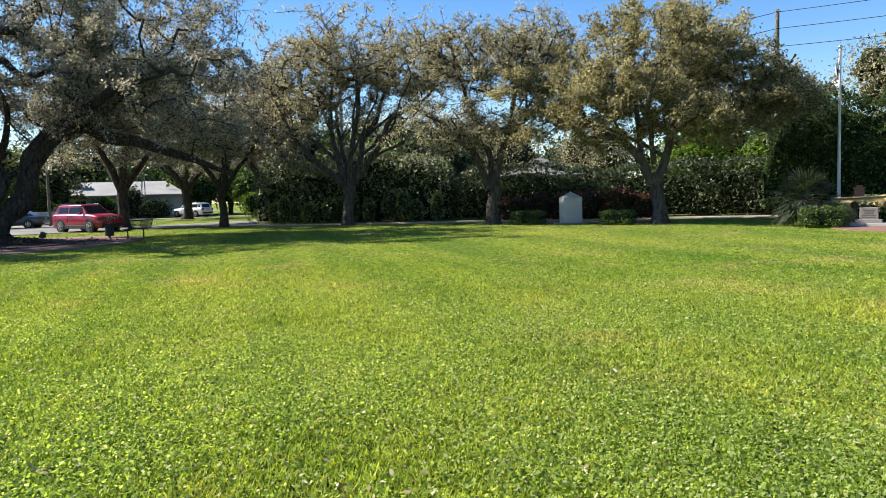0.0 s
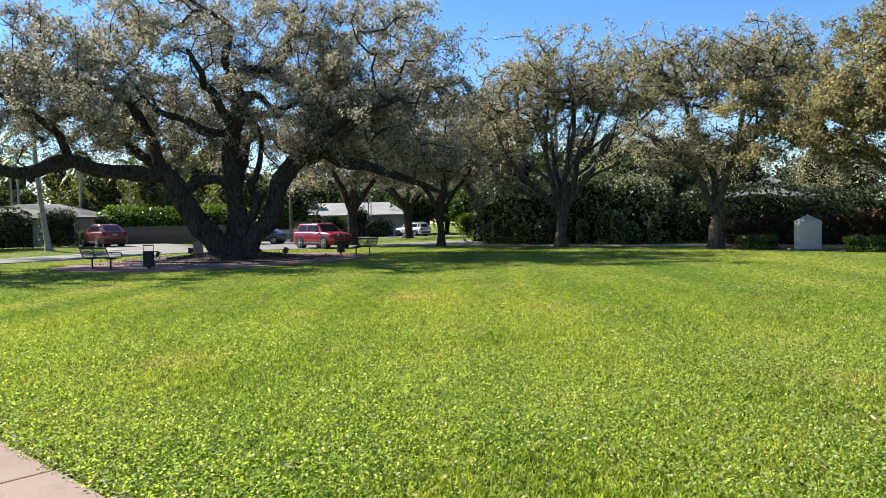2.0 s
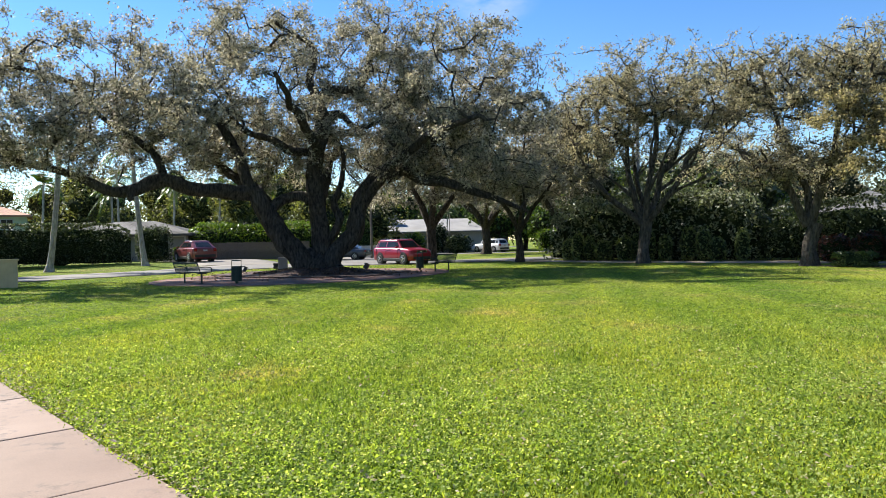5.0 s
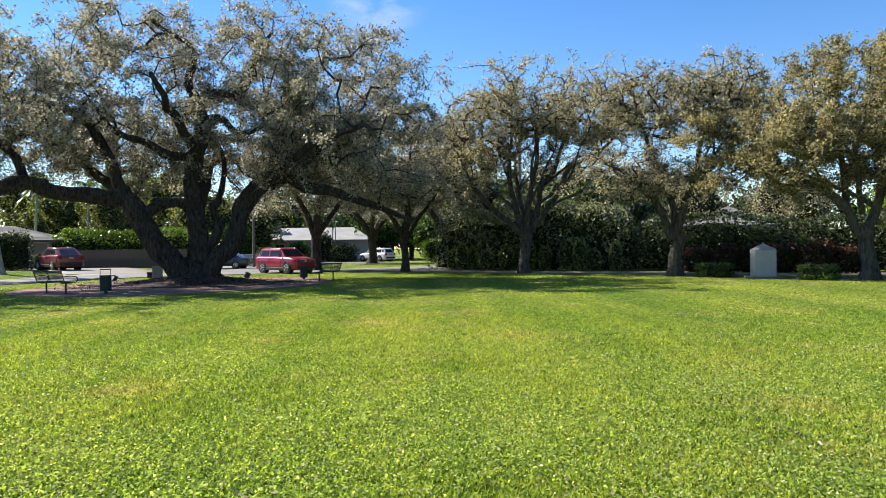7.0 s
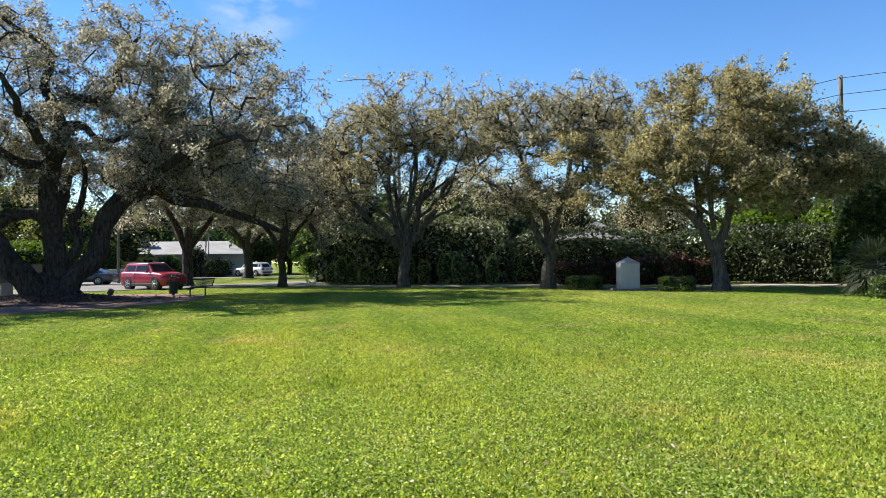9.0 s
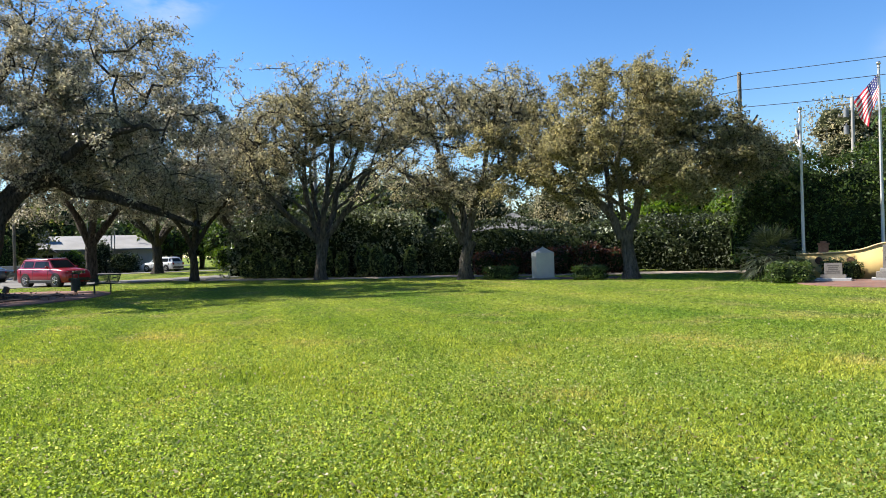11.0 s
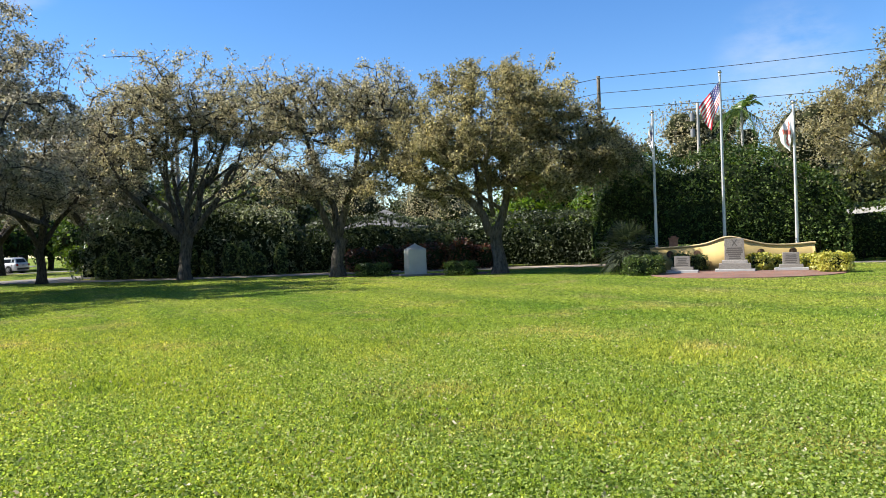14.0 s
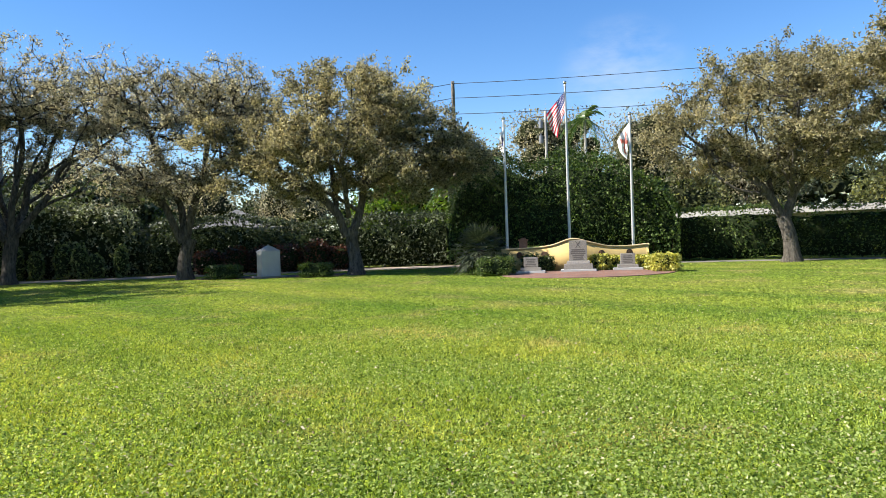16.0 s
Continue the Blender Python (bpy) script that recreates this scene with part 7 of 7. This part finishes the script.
# ---- houses ----
def hip_roof(parent, w, d, z0, z1, over, mat, ridge=0.5, tiles=0.0, label=""):
    """A hipped roof over a w x d block with a fascia; rows of tiles as low steps."""
    bm = B()
    W2, D2 = w / 2 + over, d / 2 + over
    rl = max(0.05, W2 - D2 * ridge * 2 * 0.5 - 0.0) if W2 > D2 else 0.05
    n = int(D2 / tiles) if tiles else 1
    prev = None
    for k in range(n + 1):
        f = k / n
        z = z0 + (z1 - z0) * f
        x, y = W2 + (rl - W2) * f, max(0.02, D2 * (1 - f))
        for dz in ((0.0, 0.025) if tiles and k < n else (0.0,)):
            ringv = [bm.verts.new(p) for p in ((-x, -y, z + dz), (x, -y, z + dz), (x, y, z + dz), (-x, y, z + dz))]
            if prev:
                for i in range(4):
                    j = (i + 1) % 4
                    bm.faces.new((prev[i], prev[j], ringv[j], ringv[i]))
            else:
                base = ringv
            prev = ringv
    bm.faces.new(prev)
    low_ = [bm.verts.new((v.co.x, v.co.y, v.co.z - 0.18)) for v in base]
    for i in range(4):
        j = (i + 1) % 4
        bm.faces.new((low_[i], low_[j], base[j], base[i]))
    bm.faces.new(low_[::-1])
    bmesh.ops.recalc_face_normals(bm, faces=bm.faces)
    return part("roof", bm, mat, parent, label)


def window_(parent, x, y, z, w, h, bars=1):
    """A window on the front (-y) face of a house: frame, pane, sill, glazing bars."""
    root = new("window")
    root.parent = parent
    root.matrix_local = pose(x, y, z)
    bm = B()
    box(bm, (0, 0.03, 0), (w, 0.06, h))
    part("pane", bm, M_GLASS, root)
    bm = B()
    for sx in (-1, 1):
        box(bm, (sx * (w / 2 + 0.03), 0, 0), (0.07, 0.12, h + 0.12), 0, 0.006)
    for sz in (-1, 1):
        box(bm, (0, 0, sz * (h / 2 + 0.03)), (w + 0.12, 0.12, 0.07), 0, 0.006)
    for k in range(bars):
        box(bm, (-w / 2 + w * (k + 1) / (bars + 1), -0.01, 0), (0.05, 0.06, h), 0, 0.004)
    part("frame", bm, M_TRIM, root)
    bm = B()
    box(bm, (0, -0.06, -h / 2 - 0.1), (w + 0.24, 0.16, 0.06), 0, 0.006)
    part("sill", bm, M_TRIM, root)
    return root


def house_block(parent, w, d, h, mat, z0=-0.3):
    bm = B()
    t = 0.25
    for c, s in (((0, -d / 2 + t / 2, (h + z0) / 2), (w, t, h - z0)), ((0, d / 2 - t / 2, (h + z0) / 2), (w, t, h - z0)),
                 ((-w / 2 + t / 2, 0, (h + z0) / 2), (t, d - 2 * t, h - z0)), ((w / 2 - t / 2, 0, (h + z0) / 2), (t, d - 2 * t, h - z0))):
        box(bm, c, s)
    return part("wall", bm, mat, parent)


gar = thing("house", pose(-38.0, 64.5, 0.33) @ Matrix.Rotation(radians(14), 4, "Z"), "low tan house with a grey tiled hip roof and garage", "house")
house_block(gar, 11.5, 9.0, 2.4, M_WALLTAN)
hip_roof(gar, 11.5, 9.0, 2.4, 3.7, 0.5, M_ROOFGREY, 0.9, 0.4)
door = new("garage_door")
door.parent = gar
door.matrix_local = pose(4.1, -4.55, 1.05)
tagged(door, "closed tan panelled garage door")
for k in range(4):
    bm = B()
    box(bm, (0, 0, -0.78 + k * 0.53), (2.7, 0.08, 0.51), 0, 0.015)
    part("panel", bm, M_WALLTAN, door)
bm = B()
for sx in (-1, 1):
    box(bm, (sx * 1.42, -0.02, 0.02), (0.12, 0.14, 2.2), 0, 0.01)
box(bm, (0, -0.02, 1.13), (2.96, 0.14, 0.12), 0, 0.01)
part("frame", bm, M_TRIM, door)
window_(gar, -3.0, -4.52, 1.5, 1.8, 1.2, 2)

pale = thing("house", pose(-15.9, 102.6, 0) @ Matrix.Rotation(radians(1), 4, "Z"), "low white house with a pale shallow roof and chimney", "house")
house_block(pale, 16.2, 10.0, 2.95, M_WALLWHITE)
hip_roof(pale, 16.2, 10.0, 2.95, 4.75, 0.6, M_ROOFPALE, 0.5)
bm = B()
box(bm, (-4.6, -2.0, 4.5), (1.2, 0.8, 1.9), 0, 0.03)
part("chimney", bm, M_WALLWHITE, pale)
window_(pale, -3.6, -5.02, 1.75, 1.2, 1.15, 1)
window_(pale, -1.4, -5.02, 1.6, 1.5, 1.3, 2)
window_(pale, 5.4, -5.02, 1.6, 1.4, 1.1, 1)
bm = B()
prism(bm, [(-5.2, 2.62), (-2.4, 2.62), (-3.0, 3.05), (-4.6, 3.05)], -6.6, -5.0)
part("porch_roof", bm, M_ROOFGREY, pale, "small grey porch roof")

hid = thing("house", pose(27.3, 64.4, 0) @ Matrix.Rotation(radians(-24), 4, "Z"), "house with a pale grey tiled roof behind the hedge", "house")
house_block(hid, 7.0, 7.0, 3.3, M_WALLTAN)
hip_roof(hid, 7.0, 7.0, 3.3, 5.1, 0.4, M_ROOFMID, 0.9, 0.33)
window_(hid, 0, -3.52, 1.6, 1.6, 1.2, 1)
hid2 = thing("house", pose(17.0, 68.5, 0) @ Matrix.Rotation(radians(-24), 4, "Z"), "white garden house with a low grey roof", "house")
house_block(hid2, 7.0, 7.0, 2.9, M_WALLTAN)
hip_roof(hid2, 7.0, 7.0, 2.9, 4.0, 0.5, M_ROOFGREY, 0.9, 0.33)

red = thing("house", pose(-67.5, 78.5, 0.33) @ Matrix.Rotation(radians(36), 4, "Z"), "two-storey pale green house with a terracotta roof", "house")
house_block(red, 12, 9, 5.3, M_WALLGREEN)
hip_roof(red, 12, 9, 5.3, 6.9, 0.5, M_ROOFRED, 0.9, 0.4)
for xx in (-4, -1.4, 1.4, 4):
    window_(red, xx, -4.52, 4.2, 1.2, 1.1, 1)

flat = thing("house", pose(52.8, 25.2, 0) @ Matrix.Rotation(radians(-84), 4, "Z"), "low modern house with a thick white flat roof", "house")
house_block(flat, 15.5, 9.0, 2.65, M_WALLTAN)
bm = B()
box(bm, (0, 0, 2.87), (17.5, 10.8, 0.42), 0, 0.02)
part("flat_roof", bm, M_ROOFWHITE, flat, "thick white flat roof")
for xx in (-5, -1.5, 2.5, 6):
    window_(flat, xx, -4.52, 1.5, 2.2, 1.4, 2)
tile = thing("house", pose(60, 15.5, 0) @ Matrix.Rotation(radians(-74), 4, "Z"), "house with a brown tiled roof and white chimney", "house")
house_block(tile, 12, 9, 2.9, M_WALLWHITE)
hip_roof(tile, 12, 9, 2.9, 4.6, 0.5, M_ROOFRED, 0.9, 0.4)
bm = B()
box(bm, (-3.6, -2.0, 4.3), (0.9, 0.7, 1.7), 0, 0.03)
box(bm, (-3.6, -2.0, 5.25), (0.6, 0.5, 0.3), 0, 0.03)
part("chimney", bm, M_WALLWHITE, tile)


# ---- utility poles and wires ----
M_TANK = plain("transformer_grey", (0.16, 0.165, 0.17), 0.5, var=0.15)
def upole(x, y, h, r, mat, label, arms=0, tanks=0, turn=0.0, spool=()):
    ob = thing("utility_pole", pose(x, y, float(rise(np.array(x), np.array(y)))) @ Matrix.Rotation(turn, 4, "Z"), label, "utility pole", "utility poles")
    v, q = sweep(np.array([[0, 0, z] for z in np.linspace(-0.2, h, 14)]), np.linspace(r, r * 0.7, 14), 12)
    q2 = np.array([[13 * 12 + i for i in range(12)]])
    part_np("pole", v, [q, q2], mat, ob)
    for k in range(arms):
        bm = B()
        box(bm, (0, 0.14, h - 0.5 - 0.9 * k), (2.0, 0.1, 0.12), 0, 0.01)
        arm = part("crossarm", bm, M_WOODPOLE, ob)
        for xx in (-0.9, -0.5, 0.5, 0.9):
            bm = B()
            cyl(bm, (xx, 0.14, h - 0.44 - 0.9 * k), (xx, 0.14, h - 0.26 - 0.9 * k), 0.05, 0.03, 8)
            part("insulator", bm, M_CONCPOLE, ob)
    for k in range(tanks):
        bm = B()
        cyl(bm, (-0.42, 0, h - 2.8 + 1.3 * k), (-0.42, 0, h - 2.15 + 1.3 * k), 0.19, 0.19, 16)
        cyl(bm, (-0.42, 0, h - 2.1 + 1.3 * k), (-0.42, 0, h - 1.95 + 1.3 * k), 0.05, 0.04, 8)
        part("transformer", bm, M_TANK, ob, "grey transformer can")
    for z in spool:
        bm = B()
        cyl(bm, (-0.45, 0, z), (0.45, 0, z), 0.05, 0.05, 8)
        part("insulator", bm, M_CONCPOLE, ob)
    return ob


def wire(a, b, sag, r=0.016, label="black overhead power cable"):
    a, b = np.array(a, float), np.array(b, float)
    u = np.linspace(0, 1, 25)
    p = a + (b - a) * u[:, None]
    p[:, 2] -= sag * 4 * u * (1 - u)
    v, q = sweep(p - a, np.full(25, r), 5)
    ob = new("power_cable", mesh_np("power_cable", v, q, M_WIRE))
    ob.location = a
    return tagged(ob, label, "cable", "power cables")


upole(32.2, 38.4, 12.55, 0.17, M_WOODPOLE, "tall weathered wooden utility pole carrying three cables", 0, 0, 0.7, (12.4, 11.4, 10.3))
upole(46.3, 43.0, 12.5, 0.17, M_CONCPOLE, "concrete utility pole with crossarms and transformers", 2, 2, radians(-50))
upole(7.6, 57.5, 10.8, 0.19, M_CONCPOLE, "pale concrete utility pole behind the oaks")
upole(-16.6, 70.6, 9.5, 0.14, M_WOODPOLE, "slim wooden utility pole on the street corner")
upole(62, -8, 13.0, 0.17, M_WOODPOLE, "wooden utility pole down the street", 0, 0, 0.7, (12.8, 11.8, 10.7))
for k, z in enumerate((12.4, 11.4, 10.3)):
    wire((32.2, 38.4, z), (62, -8, z + 0.4), 0.9, 0.02)
    wire((32.2, 38.4, z), (7.6, 57.5, z - 1.9), 0.7, 0.02)
for z in (7.6, 7.15):
    wire((7.6, 57.5, z), (46.3, 43.0, z + 0.5), 0.5, 0.016)
wire((-16.6, 70.6, 9.3), (7.6, 57.5, 9.6), 0.6)
wire((-16.6, 70.6, 9.0), (-45, 60, 8.6), 0.6)

# white metal gate beside the garage, and a low garden wall across the street
gate = thing("garden_gate", pose(-31.0, 57.2, 0.33) @ Matrix.Rotation(radians(25), 4, "Z"), "low white metal garden gate beside the garage", "gate")
bm = B()
for z in (0.08, 0.98):
    box(bm, (0, 0, z), (1.7, 0.04, 0.05), 0, 0.006)
for xx in (-0.85, 0.85):
    box(bm, (xx, 0, 0.5), (0.06, 0.06, 1.1), 0, 0.008)
part("gate_frame", bm, M_TRIM, gate)
bm = B()
cyl(bm, (-0.7, 0, 0.08), (-0.7, 0, 0.98), 0.012, 0.012, 6)
bar = part("bar", bm, M_TRIM, gate)
for k in range(1, 11):
    again(bar, pose(k * 0.14, 0, 0))
gwall = thing("garden_wall", pose(-20.5, 74.2, 0) @ Matrix.Rotation(radians(8), 4, "Z"), "low white rendered garden wall on the corner", "wall")
bm = B()
box(bm, (0, 0, 0.55), (7.0, 0.25, 1.3), 0, 0.02)
part("wall", bm, M_WALLWHITE, gwall)
bm = B()
box(bm, (0, 0, 1.23), (7.1, 0.34, 0.07), 0, 0.012)
part("coping", bm, M_TRIM, gwall)
